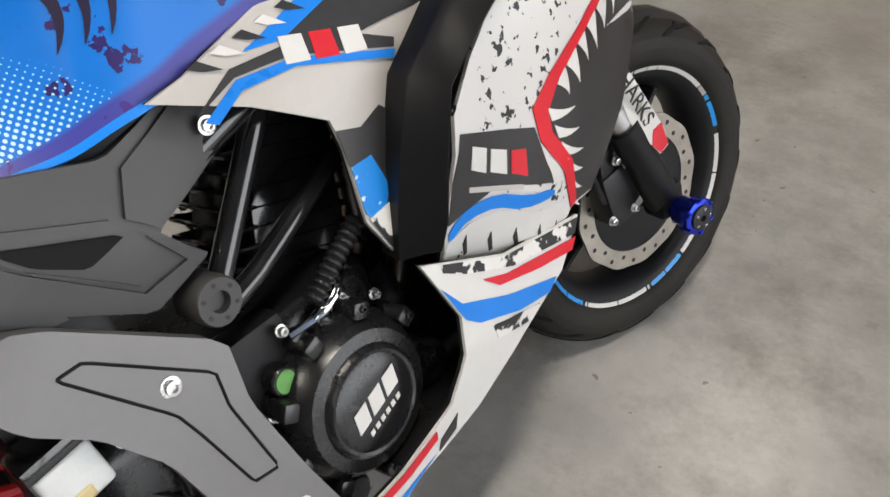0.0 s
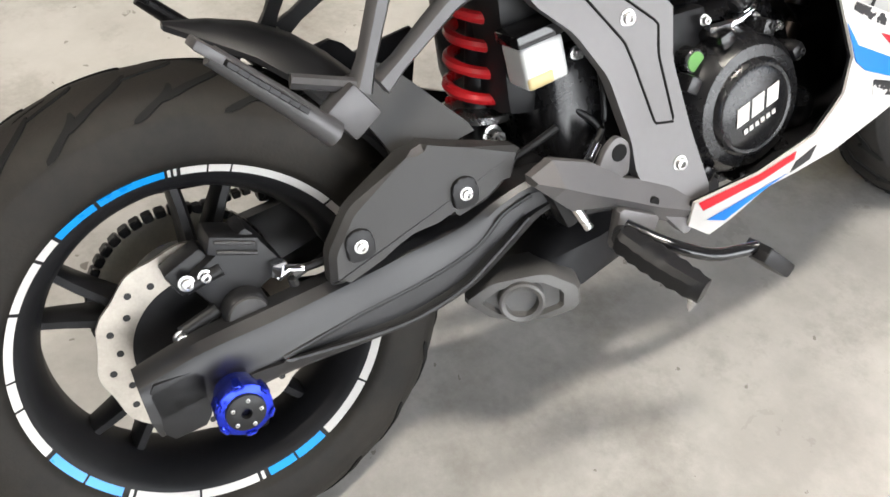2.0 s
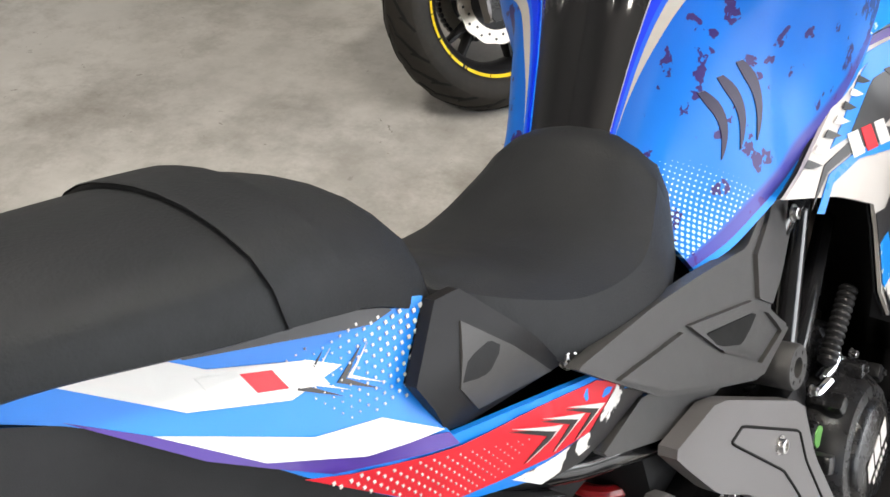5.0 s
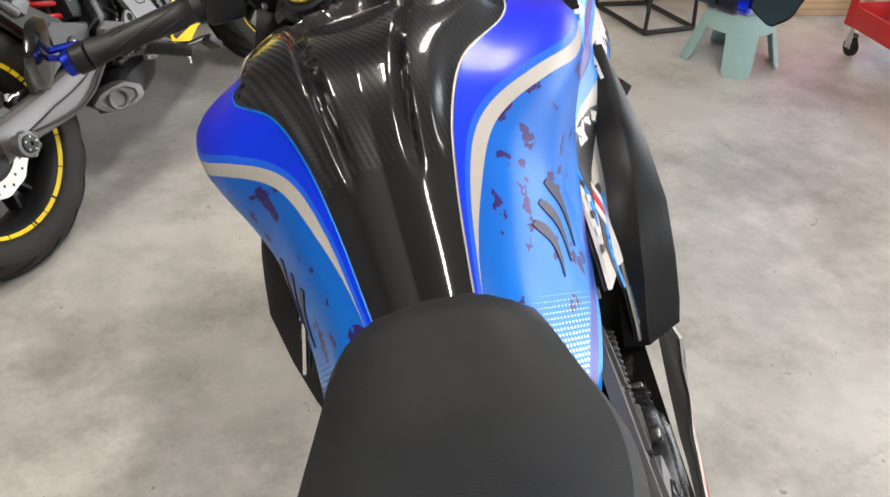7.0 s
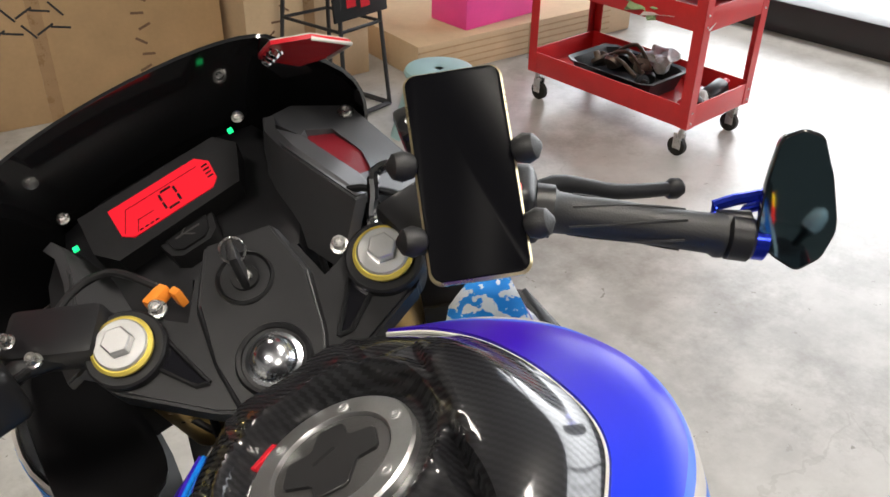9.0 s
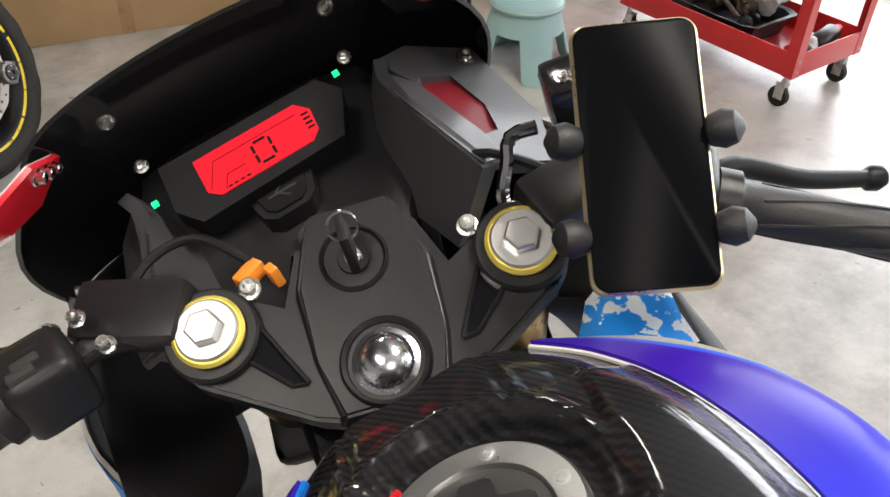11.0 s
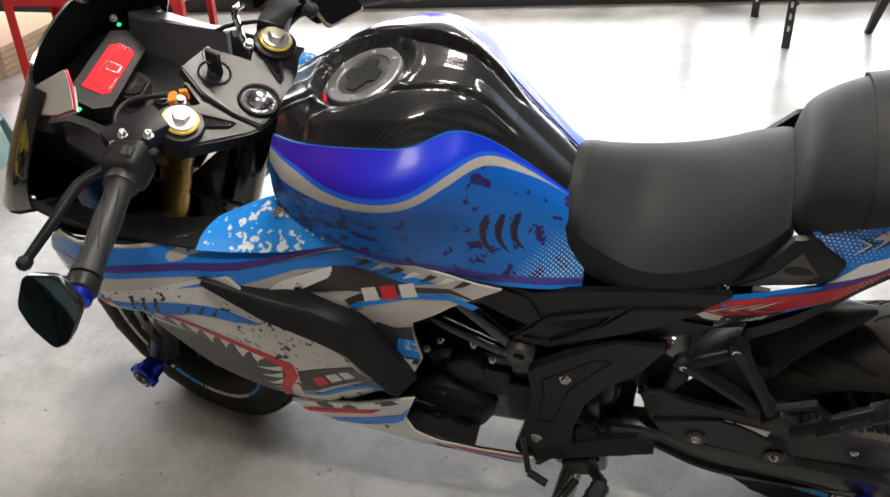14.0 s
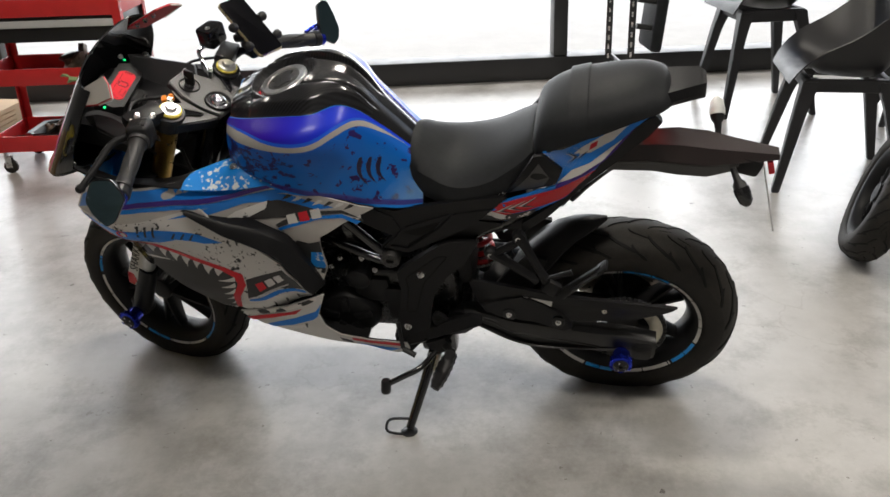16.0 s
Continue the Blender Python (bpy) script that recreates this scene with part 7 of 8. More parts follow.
for s in (1, -1):
    m3 = lambda *q: [Vector((s * x, y, z)) for x, y, z in q]
    duct = part("air_duct", prism(m3((0.121, 1.249, 1.017), (0.148, 1.153, 0.982), (0.171, 1.160, 0.970), (0.174, 1.205, 0.969), (0.152, 1.285, 0.995), (0.124, 1.300, 1.018)), 0.012, 0.002), DUCT, db, "dark grey angular inner air duct", 20.0)
    faces = bm_new()
    wall_ = [m3(*q) for q in (((0.126, 1.314, 1.021), (0.117, 1.285, 1.022), (0.120, 1.249, 1.014), (0.147, 1.152, 0.979)), ((0.09, 1.325, 0.93), (0.082, 1.29, 0.928), (0.08, 1.25, 0.921), (0.10, 1.14, 0.925)))]
    loft(faces, [[a, b, b + Vector((s * 0.012, 0, -0.004)), a + Vector((s * 0.012, 0, -0.004))] for a, b in zip(*wall_)])
    part("inner_face", faces, DUCT, duct, "", 20.0)
    if s > 0:
        outer = m3((0.126, 1.314, 1.019), (0.165, 1.345, 1.0), (0.228, 1.343, 0.962), (0.246, 1.25, 0.918), (0.212, 1.16, 0.940), (0.170, 1.157, 0.968))
        inner = m3((0.150, 1.288, 0.994), (0.160, 1.307, 0.986), (0.189, 1.308, 0.969), (0.199, 1.262, 0.953), (0.190, 1.217, 0.955), (0.174, 1.205, 0.967))
        arm_ = loft(bm_new(), [[a, b, b - Vector((0, 0, 0.014)), a - Vector((0, 0, 0.014))] for a, b in zip(outer, inner)])
        bmesh.ops.recalc_face_normals(arm_, faces=arm_.faces)
        part("arm", arm_, DUCT, duct, "", 20.0)
        part("red_inset", prism(m3((0.14, 1.262, 0.982), (0.165, 1.318, 0.976), (0.206, 1.305, 0.953), (0.21, 1.225, 0.934), (0.17, 1.165, 0.955)), 0.004, 0.0005), mat("dark_red_plastic", (0.13, 0.006, 0.012), 0.4, var=0.15, scale=20), duct)
        part("screw", bolt(bm_new(), (s * 0.216, 1.328, 0.966), (s * 0.3, -0.3, 1), 0.0085, 0.006), STEEL, duct)
    part("screw", bolt(bm_new(), (s * 0.104, 1.326, 1.03), (0, -0.5, 1), 0.006, 0.006), STEEL, db)
part("stud", bolt(bm_new(), (-0.003, 1.211, 0.957), (0, -0.4, 1), 0.011, 0.008), GREY, db)

# -- fork, clamps and bars --
AX = Vector((0, math.sin(RAKE), -math.cos(RAKE)))
UPW = -AX
for s in (1, -1):
    topc = Vector((s * 0.119, 1.079, 1.018))
    legs = part("fork_tube", steered(tube(bm_new(), [topc + AX * 0.01, topc + AX * 0.42], 0.0255, 24)), GOLD, bike, "gold upside-down fork tube")
    part("slider", steered(tube(bm_new(), [topc + AX * 0.40, topc + AX * 0.66], 0.02, 20)), ALU, legs, "bright fork slider")
    lower = tube(bm_new(), [topc + AX * 0.62, topc + AX * 0.70, topc + AX * 0.815], (0.027, 0.03), 20)
    block(lower, topc + AX * 0.80, (0.05, 0.05, 0.06), None, 0.012)
    part("fork_foot", steered(lower), MATTE, legs)
    cp = lathe(bm_new(), [(0, 0.027), (0.004, 0.0275), (0.006, 0.025), (0.006, 0.018), (0.004, 0.0165)], topc, UPW, 36)
    part("cap_ring", steered(cp), mat("bright_gold_ring", (0.75, 0.6, 0.12), 0.35, metal=0.6, var=0.05), legs)
    part("cap_face", steered(lathe(bm_new(), [(0.003, 0.0235), (0.0075, 0.0235), (0.009, 0.022), (0.009, 0.001)], topc, UPW, 36)), CAPST, legs)
    part("cap_hex", steered(lathe(bm_new(), [(0.008, 0.0135), (0.017, 0.0135), (0.0185, 0.012), (0.0185, 0.001)], topc, UPW, 6)), CAPST, legs)
    cl = lathe(bm_new(), [(-0.045, 0.036), (-0.004, 0.036), (-0.002, 0.034), (-0.002, 0.0275)], topc, UPW, 36)
    block(cl, topc + Vector((s * 0.055, 0.035, 0.005)), (0.09, 0.05, 0.035), Matrix.Rotation(s * 0.35, 3, "Z") @ Matrix.Rotation(0.3, 3, "X"), 0.008)
    clip = part("handlebar_clamp", steered(cl), COCK, bike, "matt black clip-on handlebar clamp")
    part("screw", steered(bolt(bm_new(), topc + Vector((-s * 0.034, 0.028, 0.004)), UPW, 0.0075, 0.01, 16)), STEEL, clip)
    gin, gout = Vector((s * 0.268, 1.056, 1.02)), Vector((s * 0.405, 0.994, 0.977 if s > 0 else 1.0))
    gw = (gout - gin).normalized()
    part("bar", steered(tube(bm_new(), [topc + Vector((s * 0.02, 0.02, -0.002)), topc + Vector((s * 0.09, 0.02, 0.0)), gin, gout], 0.0112, 12)), BLACK, clip)
    gr = lathe(bm_new(), [(0, 0.0215), (0.004, 0.0225), (0.008, 0.019), (0.03, 0.0175), (0.06, 0.0185), (0.1, 0.0172), (0.145, 0.0182), (0.15, 0.021), (0.156, 0.0205)], gin, gw, 28)
    _, ga, gb = frame_of(gw)
    ribs = []
    for k in range(6):
        a = 2 * math.pi * k / 6
        ribs.append(bm_new())
        tube(ribs[-1], [gin + gw * (0.02 + 0.1 * t) + 0.0178 * (math.cos(a + 1.2 * t) * ga + math.sin(a + 1.2 * t) * gb) for t in [j / 10 for j in range(11)]], 0.0014, 6)
    grip = part("grip", steered(gr), GRIP, clip, "black ribbed rubber grip")
    for r_ in ribs:
        part("rib", steered(r_), GRIP, grip)
    sw = block(bm_new(), gin - gw * 0.035, (0.055, 0.055, 0.06), Matrix.Rotation(-s * 0.42, 3, "Z"), 0.014, 3)
    lathe(sw, [(-0.012, 0.024), (0.004, 0.024)], gin, gw, 24)
    swp = part("switch_housing", steered(sw), BLACK, clip, "black handlebar switch housing")
    for k in range(3):
        part("button", steered(block(bm_new(), gin - gw * 0.035 + Vector((0, -0.018 + 0.012 * k, 0.03 - 0.002 * k)), (0.02, 0.009, 0.008), Matrix.Rotation(-s * 0.42, 3, "Z"), 0.002)), GREY if k else REDV if s > 0 else GREY, swp)
    ly, lz = (-0.024, -0.014) if s > 0 else (0.0, 0.0)
    lv = [gin + Vector((-s * 0.03, 0.035 + ly, 0.002)), gin + Vector((s * 0.02, 0.06 + ly, -0.002)), gin + Vector((s * 0.08, 0.058 + ly, -0.02 + lz)), gin + Vector((s * 0.143, 0.062 + ly, -0.045 + lz))]
    lever = tube(bm_new(), lv, (0.010, 0.007), 10, 5)
    lathe(lever, [(-0.011, 0.004), (-0.008, 0.0085), (0, 0.011), (0.008, 0.0085), (0.011, 0.004)], lv[-1], (s, 0, 0), 14)
    part("lever", steered(lever), MATTE, clip, "black ball-end lever")
    be = lathe(bm_new(), [(0.156, 0.015), (0.16, 0.021), (0.178, 0.021), (0.182, 0.017)], gin, gw, 24)
    bend = part("bar_end", steered(be), BLACK, clip)
    part("blue_weight", steered(lathe(bm_new(), [(0.18, 0.018), (0.192, 0.018), (0.195, 0.014)], gin, gw, 24)), BLUEM, bend)
# mirrors on the bar ends
for s, hub, corners, back in ((1, (0.392, 0.902, 0.938), [(0.441, 0.889, 1.012), (0.457, 0.880, 1.015), (0.469, 0.869, 1.005), (0.464, 0.856, 0.972), (0.452, 0.842, 0.927), (0.433, 0.843, 0.905), (0.412, 0.852, 0.898), (0.399, 0.868, 0.918), (0.397, 0.88, 0.939), (0.419, 0.886, 0.979)], (0.5, 0.55, -0.62)),
                              (-1, (-0.419, 1.092, 1.041), [(-0.453, 1.064, 1.114), (-0.469, 1.037, 1.078), (-0.486, 1.069, 1.025), (-0.501, 1.091, 1.018), (-0.487, 1.118, 1.042), (-0.473, 1.13, 1.069), (-0.457, 1.109, 1.112)], (0.6, 0.6, 0.5))):
    cpts = [Vector(p) for p in corners]
    mid = sum(cpts, Vector()) / len(cpts)
    nrm = sum(((a - mid).cross(b - mid) for a, b in zip(cpts, cpts[1:] + cpts[:1])), Vector()).normalized()
    if nrm.dot(Vector(back)) > 0:
        nrm = -nrm
    face = rounded([p - nrm * (p - mid).dot(nrm) for p in cpts], 2, 0.14)
    mb = loft(bm_new(), [[mid + (p - mid) * k + nrm * h for p in face] for k, h in ((0.7, -0.016), (0.95, -0.012), (1.0, -0.004), (1.0, 0.0), (0.97, 0.001))])
    mir = part("mirror", mb, GLOSS, bike, "kite-shaped bar-end mirror on a blue arm")
    part("mirror_glass", loft(bm_new(), [[mid + (p - mid) * 0.96 + nrm * h for p in face] for h in (0.0005, 0.0018)]), MIRROR, mir)
    arm = bm_new()
    hb_ = Vector(hub)
    tip = mid - nrm * 0.015
    off = Vector((0, 0.02, 0.012))
    tube(arm, [hb_, hb_ + off, tip + off * 0.3], 0.0055, 8, 3)
    tube(arm, [hb_ - off * 0.4, hb_ + off * 0.2 + Vector((s * 0.02, 0, 0)), tip - off * 0.2], 0.0045, 8, 3)
    part("arm", arm, BLUEM, mir)
    part("clamp", lathe(bm_new(), [(-0.014, 0.014), (0.014, 0.014)], hb_, (s * 0.8, -0.5, -0.3), 18), BLACK, mir)
# top clamp
NUTC = mat("worn_chrome", (0.82, 0.84, 0.93), 0.22, metal=1.0, var=0.15, scale=45, rvar=0.12)
SN = Vector((0, 1.037, 0.975))
yk = bm_new()
lo, hi = [], []
for x, y in ((-0.155, 1.09), (-0.135, 1.125), (-0.092, 1.108), (-0.062, 1.085), (-0.05, 1.13), (0.05, 1.13), (0.062, 1.085), (0.092, 1.108), (0.135, 1.125), (0.155, 1.09), (0.14, 1.055), (0.06, 1.01), (0.03, 1.0), (-0.03, 1.0), (-0.06, 1.01), (-0.14, 1.055)):
    z = 0.985 + (y - 1.037) * math.tan(RAKE)
    lo.append(yk.verts.new((x, y + 0.012, z - 0.028)))
    hi.append(yk.verts.new((x, y, z)))
yk.faces.new(lo), yk.faces.new(hi)
for i in range(len(lo)):
    j = (i + 1) % len(lo)
    yk.faces.new((lo[i], lo[j], hi[j], hi[i]))
bmesh.ops.bevel(yk, geom=list(yk.edges), offset=0.003, segments=2, affect="EDGES")
yoke = part("top_clamp", steered(yk), COCK, bike, "matt black fork top clamp", 20.0)
hous = bm_new()
lo, hi = [], []
panel = ((-0.036, 1.152), (0.036, 1.152), (0.058, 1.10), (0.055, 1.045), (0.044, 1.003), (-0.044, 1.003), (-0.055, 1.045), (-0.058, 1.10))
for x, y in panel:
    z = 0.985 + (y - 1.037) * math.tan(RAKE)
    lo.append(hous.verts.new((x, y, z - 0.008)))
    hi.append(hous.verts.new((x * 0.86, 1.08 + (y - 1.08) * 0.95 - 0.004, z + 0.006)))
hous.faces.new(lo), hous.faces.new(hi)
for i in range(8):
    hous.faces.new((lo[i], lo[(i + 1) % 8], hi[(i + 1) % 8], hi[i]))
bmesh.ops.bevel(hous, geom=list(hous.edges), offset=0.0022, segments=2, affect="EDGES")
part("ignition_housing", steered(hous), COCK, yoke, "", 20.0)
for s in (1, -1):
    sl = bm_new()
    pts = [(0.058, 1.034), (0.070, 1.035), (0.104, 1.066), (0.098, 1.09), (0.086, 1.083)]
    zz = lambda y: 0.985 + (y - 1.037) * math.tan(RAKE)
    lo = [sl.verts.new((s * x, y, zz(y) - 0.002)) for x, y in pts]
    hi = [sl.verts.new((s * x, y, zz(y) + 0.0015)) for x, y in pts]
    sl.faces.new(lo), sl.faces.new(hi)
    for i in range(5):
        sl.faces.new((lo[i], lo[(i + 1) % 5], hi[(i + 1) % 5], hi[i]))
    # A dark glossy patch stands in for the shade in the open slot.
    part("slot", steered(sl), SLOTB, yoke)
    rim = [Vector((s * x, y, zz(y) + 0.002)) for x, y in pts]
    part("slot_rim", steered(tube(bm_new(), rim + rim[:1], 0.0022, 6)), MATTE, yoke)
part("stem_ring", steered(lathe(bm_new(), [(-0.005, 0.034), (0.016, 0.034), (0.020, 0.032), (0.018, 0.0285), (0.008, 0.027)], SN, UPW, 36)), MATTE, yoke)
part("stem_nut", steered(lathe(bm_new(), [(0.004, 0.0255), (0.016, 0.025), (0.0175, 0.021), (0.024, 0.019), (0.030, 0.012), (0.032, 0.005), (0.032, 0.0005)], SN, UPW, 32)), NUTC, yoke, "domed chrome steering stem nut")
IG = Vector((-0.004, 1.107, 1.021))
part("ignition_lock", steered(lathe(bm_new(), [(-0.012, 0.0265), (0.006, 0.0265), (0.008, 0.0245), (0.004, 0.022), (0.004, 0.013), (0.007, 0.012), (0.007, 0.001)], IG, UPW, 32)), BLACK, yoke)
part("lock_barrel", steered(lathe(bm_new(), [(0.007, 0.007), (0.010, 0.0065), (0.010, 0.001)], IG, UPW, 20)), STEEL, yoke)
key = block(bm_new(), IG + UPW * 0.028 + Vector((0, 0.004, 0)), (0.008, 0.026, 0.04), Matrix.Rotation(0.15, 3, "X"), 0.003)
part("ignition_key", steered(key), BLACK, yoke, "black ignition key")
kr = bm_new()
tube(kr, [IG + UPW * 0.036 + Vector((0.011 * math.cos(a), 0.014 + 0.004 * math.sin(a), 0.011 * math.sin(a) + 0.004)) for a in [2 * math.pi * k / 20 for k in range(21)]], 0.0012, 6)
part("key_ring", steered(kr), STEEL, yoke)
# lower clamp, stem, cables
part("lower_clamp", steered(block(bm_new(), (0, 1.19, 0.76), (0.3, 0.09, 0.05), Matrix.Rotation(RAKE, 3, "X"), 0.012)), MATTE, bike)
part("steering_head", tube(bm_new(), [(0, 1.05, 0.95), (0, 1.14, 0.76)], 0.035, 18), GLOSS, bike)
for pts in ([(-0.18, 1.14, 1.04), (-0.13, 1.195, 1.045), (-0.085, 1.196, 1.045), (-0.055, 1.15, 1.036), (-0.05, 1.14, 1.03)], [(-0.19, 1.12, 1.05), (-0.15, 1.18, 1.0), (-0.12, 1.17, 0.9), (-0.06, 1.1, 0.8)], [(0.2, 1.09, 0.99), (0.15, 1.17, 1.0), (0.1, 1.19, 0.95), (0.08, 1.15, 0.85)], [(-0.08, 1.13, 0.9), (-0.1, 1.1, 0.8), (-0.06, 1.06, 0.72), (-0.03, 1.02, 0.7)]):
    part("cable", tube(bm_new(), pts, 0.004, 8, 6), BLACK, bike)
oc = bm_new()
block(oc, (-0.058, 1.138, 1.032), (0.024, 0.014, 0.013), Matrix.Rotation(0.5, 3, "Z"), 0.003)
block(oc, (-0.042, 1.128, 1.028), (0.008, 0.012, 0.018), Matrix.Rotation(0.3, 3, "Z"), 0.002)
part("cable_plug", oc, ORANGE, bike, "orange cable connector plug")
# brake fluid reservoir on the right bar and clutch perch screws
rb = block(bm_new(), (0.238, 1.125, 1.035), (0.062, 0.05, 0.055), Matrix.Rotation(-0.3, 3, "Z"), 0.008)
rr_ = part("front_brake_reservoir", rb, GLOSS, bike, "black front brake fluid reservoir")
part("screw", bolt(bm_new(), (0.222, 1.122, 1.063), (0, 0, 1), 0.006, 0.003), STEEL, rr_)
part("hose_fitting", tube(bm_new(), [(0.195, 1.135, 1.022), (0.173, 1.14, 1.022), (0.160, 1.132, 1.003), (0.147, 1.124, 0.985), (0.14, 1.11, 0.96)], 0.006, 8, 3), CHROME, bike)
for p in ((-0.178, 1.145, 1.068), (-0.165, 1.115, 1.058), (-0.2, 1.15, 1.065)):
    part("screw", bolt(bm_new(), p, (0, -0.4, 1), 0.006, 0.01), STEEL, bike)
# front mudguard with white fork guards
mg = bm_new()
rings = []
for k in range(10):
    a = radians(-55 + 118 * k / 9)
    o = FA + Vector((0, 0.298 * math.sin(a), 0.298 * math.cos(a)))
    up = Vector((0, math.sin(a), math.cos(a)))
    w = 0.068 * (0.55 + 0.45 * math.sin(math.pi * min(1, (k + 1.5) / 10)))
    rings.append([o + Vector((x * w, 0, 0)) + up * (-0.05 * abs(x) ** 2.5 + 0.004) for x in (-1, -0.8, -0.4, 0, 0.4, 0.8, 1)] + [o + Vector((x * w * 0.95, 0, 0)) + up * (-0.05 * abs(x) ** 2.5 - 0.001) for x in (1, 0.8, 0.4, 0, -0.4, -0.8, -1)])
loft(mg, rings)
mud = part("front_mudguard", steered(mg), DARKV, bike, "black front mudguard with white side blades")
for s in (1, -1):
    bl = [(1.275, 0.60), (1.315, 0.615), (1.362, 0.53), (1.408, 0.43), (1.412, 0.40), (1.392, 0.392), (1.345, 0.46), (1.30, 0.54)]
    blade = part("blade", steered(shell(bm_new(), bl, lambda y, z: 0.135 + 0.1 * (0.5 - z), s, 0.006)), WHITE, mud, "white mudguard blade lettered in black")
    part("red_tip", steered(shell(bm_new(), [(1.385, 0.435), (1.404, 0.44), (1.411, 0.402), (1.393, 0.394), (1.378, 0.412)], lambda y, z: 0.136 + 0.1 * (0.5 - z), s, 0.0015)), REDV, blade)
    part("blue_top", steered(shell(bm_new(), [(1.276, 0.598), (1.314, 0.613), (1.325, 0.592), (1.315, 0.57), (1.285, 0.572)], lambda y, z: 0.136 + 0.1 * (0.5 - z), s, 0.0015)), BLUEV, blade)
    cu = bpy.data.curves.new("lettering", "FONT")
    cu.body, cu.size, cu.extrude, cu.align_x, cu.align_y = "SHARKS", 0.036, 0.0006, "CENTER", "CENTER"
    me = bpy.data.meshes.new("lettering")
    tmp = new("lettering_source", cu)
    deps = bpy.context.evaluated_depsgraph_get()
    me = bpy.data.meshes.new_from_object(tmp.evaluated_get(deps))
    bpy.data.objects.remove(tmp)
    me.materials.append(DARKV)
    tx = new("lettering", me)
    tx.parent = blade
    run = Vector((0, 0.45, -0.893)) if s > 0 else Vector((0, -0.45, 0.893))
    nr = Vector((s, 0, -0.1 * 1)).normalized()
    upv = nr.cross(run).normalized()
    tx.matrix_local = STEER @ Matrix.Translation((s * 0.1425, 1.352, 0.505)) @ Matrix((run, upv, nr)).transposed().to_4x4()
# front caliper on the right leg
fc_ = bm_new()
block(fc_, (0.085, 1.335, 0.33), (0.05, 0.05, 0.1), Matrix.Rotation(0.2, 3, "X"), 0.008)
block(fc_, (0.085, 1.32, 0.40), (0.04, 0.03, 0.06), None, 0.006)
fcal = part("front_brake_caliper", steered(fc_), BLACK, bike, "black front brake caliper")
for y, z in ((1.33, 0.4), (1.35, 0.385), (1.31, 0.3), (1.36, 0.3)):
    part("screw", steered(bolt(bm_new(), (0.112, y, z), (1, 0, 0), 0.007, 0.008)), STEEL, fcal)
part("brake_hose", steered(tube(bm_new(), [(0.1, 1.31, 0.33), (0.11, 1.28, 0.4), (0.1, 1.24, 0.55), (0.06, 1.2, 0.7)], 0.005, 8, 5)), BLACK, bike)

# ---- the phone in its holder ----
P0, P1, P2, P3 = Vector((0.209, 1.070, 1.137)), Vector((0.281, 1.030, 1.1295)), Vector((0.204, 0.913, 1.017)), Vector((0.129, 0.945, 1.039))
PU, PV = ((P1 - P0) + (P2 - P3)).normalized(), ((P0 - P3) + (P1 - P2)).normalized()
PN = PU.cross(PV).normalized()
PC, PW, PH = (P0 + P1 + P2 + P3) / 4, (P1 - P0).length / 2, (P0 - P3).length / 2
PM = Matrix((PU, PN.cross(PU), PN)).transposed().to_4x4()
PM.translation = PC
phone = new("phone")
phone.matrix_world = LEAN @ PM
tagged(phone, "black smartphone with a thin gold frame in a handlebar holder", "phone")
def round_slab(w, h, r, z0, z1, edge):
    out = []
    for cx, cy, a0 in ((w - r, h - r, 0), (r - w, h - r, 90), (r - w, r - h, 180), (w - r, r - h, 270)):
        out += [(cx + r * math.cos(radians(a0 + 15 * k)), cy + r * math.sin(radians(a0 + 15 * k))) for k in range(7)]
    k = lambda e, z: [Vector((x * (1 - e / w), y * (1 - e / h), z)) for x, y in out]
    return loft(bm_new(), [k(edge, z0), k(0, z0 + edge), k(0, z1 - edge), k(edge, z1)])


PHONEG = mat("phone_glass", (0.003, 0.003, 0.004), 0.3, var=0.1, scale=10, spec=0.03, rvar=0.02)
part("case", round_slab(PW, PH, 0.011, -0.0095, 0.0015, 0.003), mat("gold_phone_frame", (0.6, 0.5, 0.3), 0.3, metal=0.8, var=0.1), phone)
part("screen", round_slab(PW - 0.002, PH - 0.002, 0.010, 0.001, 0.0028, 0.0006), PHONEG, phone)
holder = new("phone_holder")
holder.matrix_world = LEAN @ PM
tagged(holder, "black four-armed phone holder with round rubber ends", "phone holder")
part("body", block(bm_new(), (0, -0.01, -0.022), (0.05, 0.07, 0.02), None, 0.006), BLACK, holder)
for a, b in ((-1, 0.12), (1, 0.12), (-1, -0.52), (1, -0.52)):
    am = tube(bm_new(), [(0, -0.01, -0.022), (a * PW * 0.8, b * PH, -0.02), (a * (PW + 0.006), b * PH * 1.1, -0.006)], 0.006, 8)
    arm_ = part("arm", am, BLACK, holder)
    part("rubber_end", lathe(bm_new(), [(-0.013, 0.003), (-0.009, 0.010), (0, 0.013), (0.008, 0.0105), (0.013, 0.003)], (a * (PW + 0.009), b * PH * 1.1, 0.002), (a, 0, 0.4), 16), GRIP, arm_)
part("stem", tube(bm_new(), [(0, -0.01, -0.03), (0.0, 0.02, -0.075)], 0.012, 12), BLACK, holder)

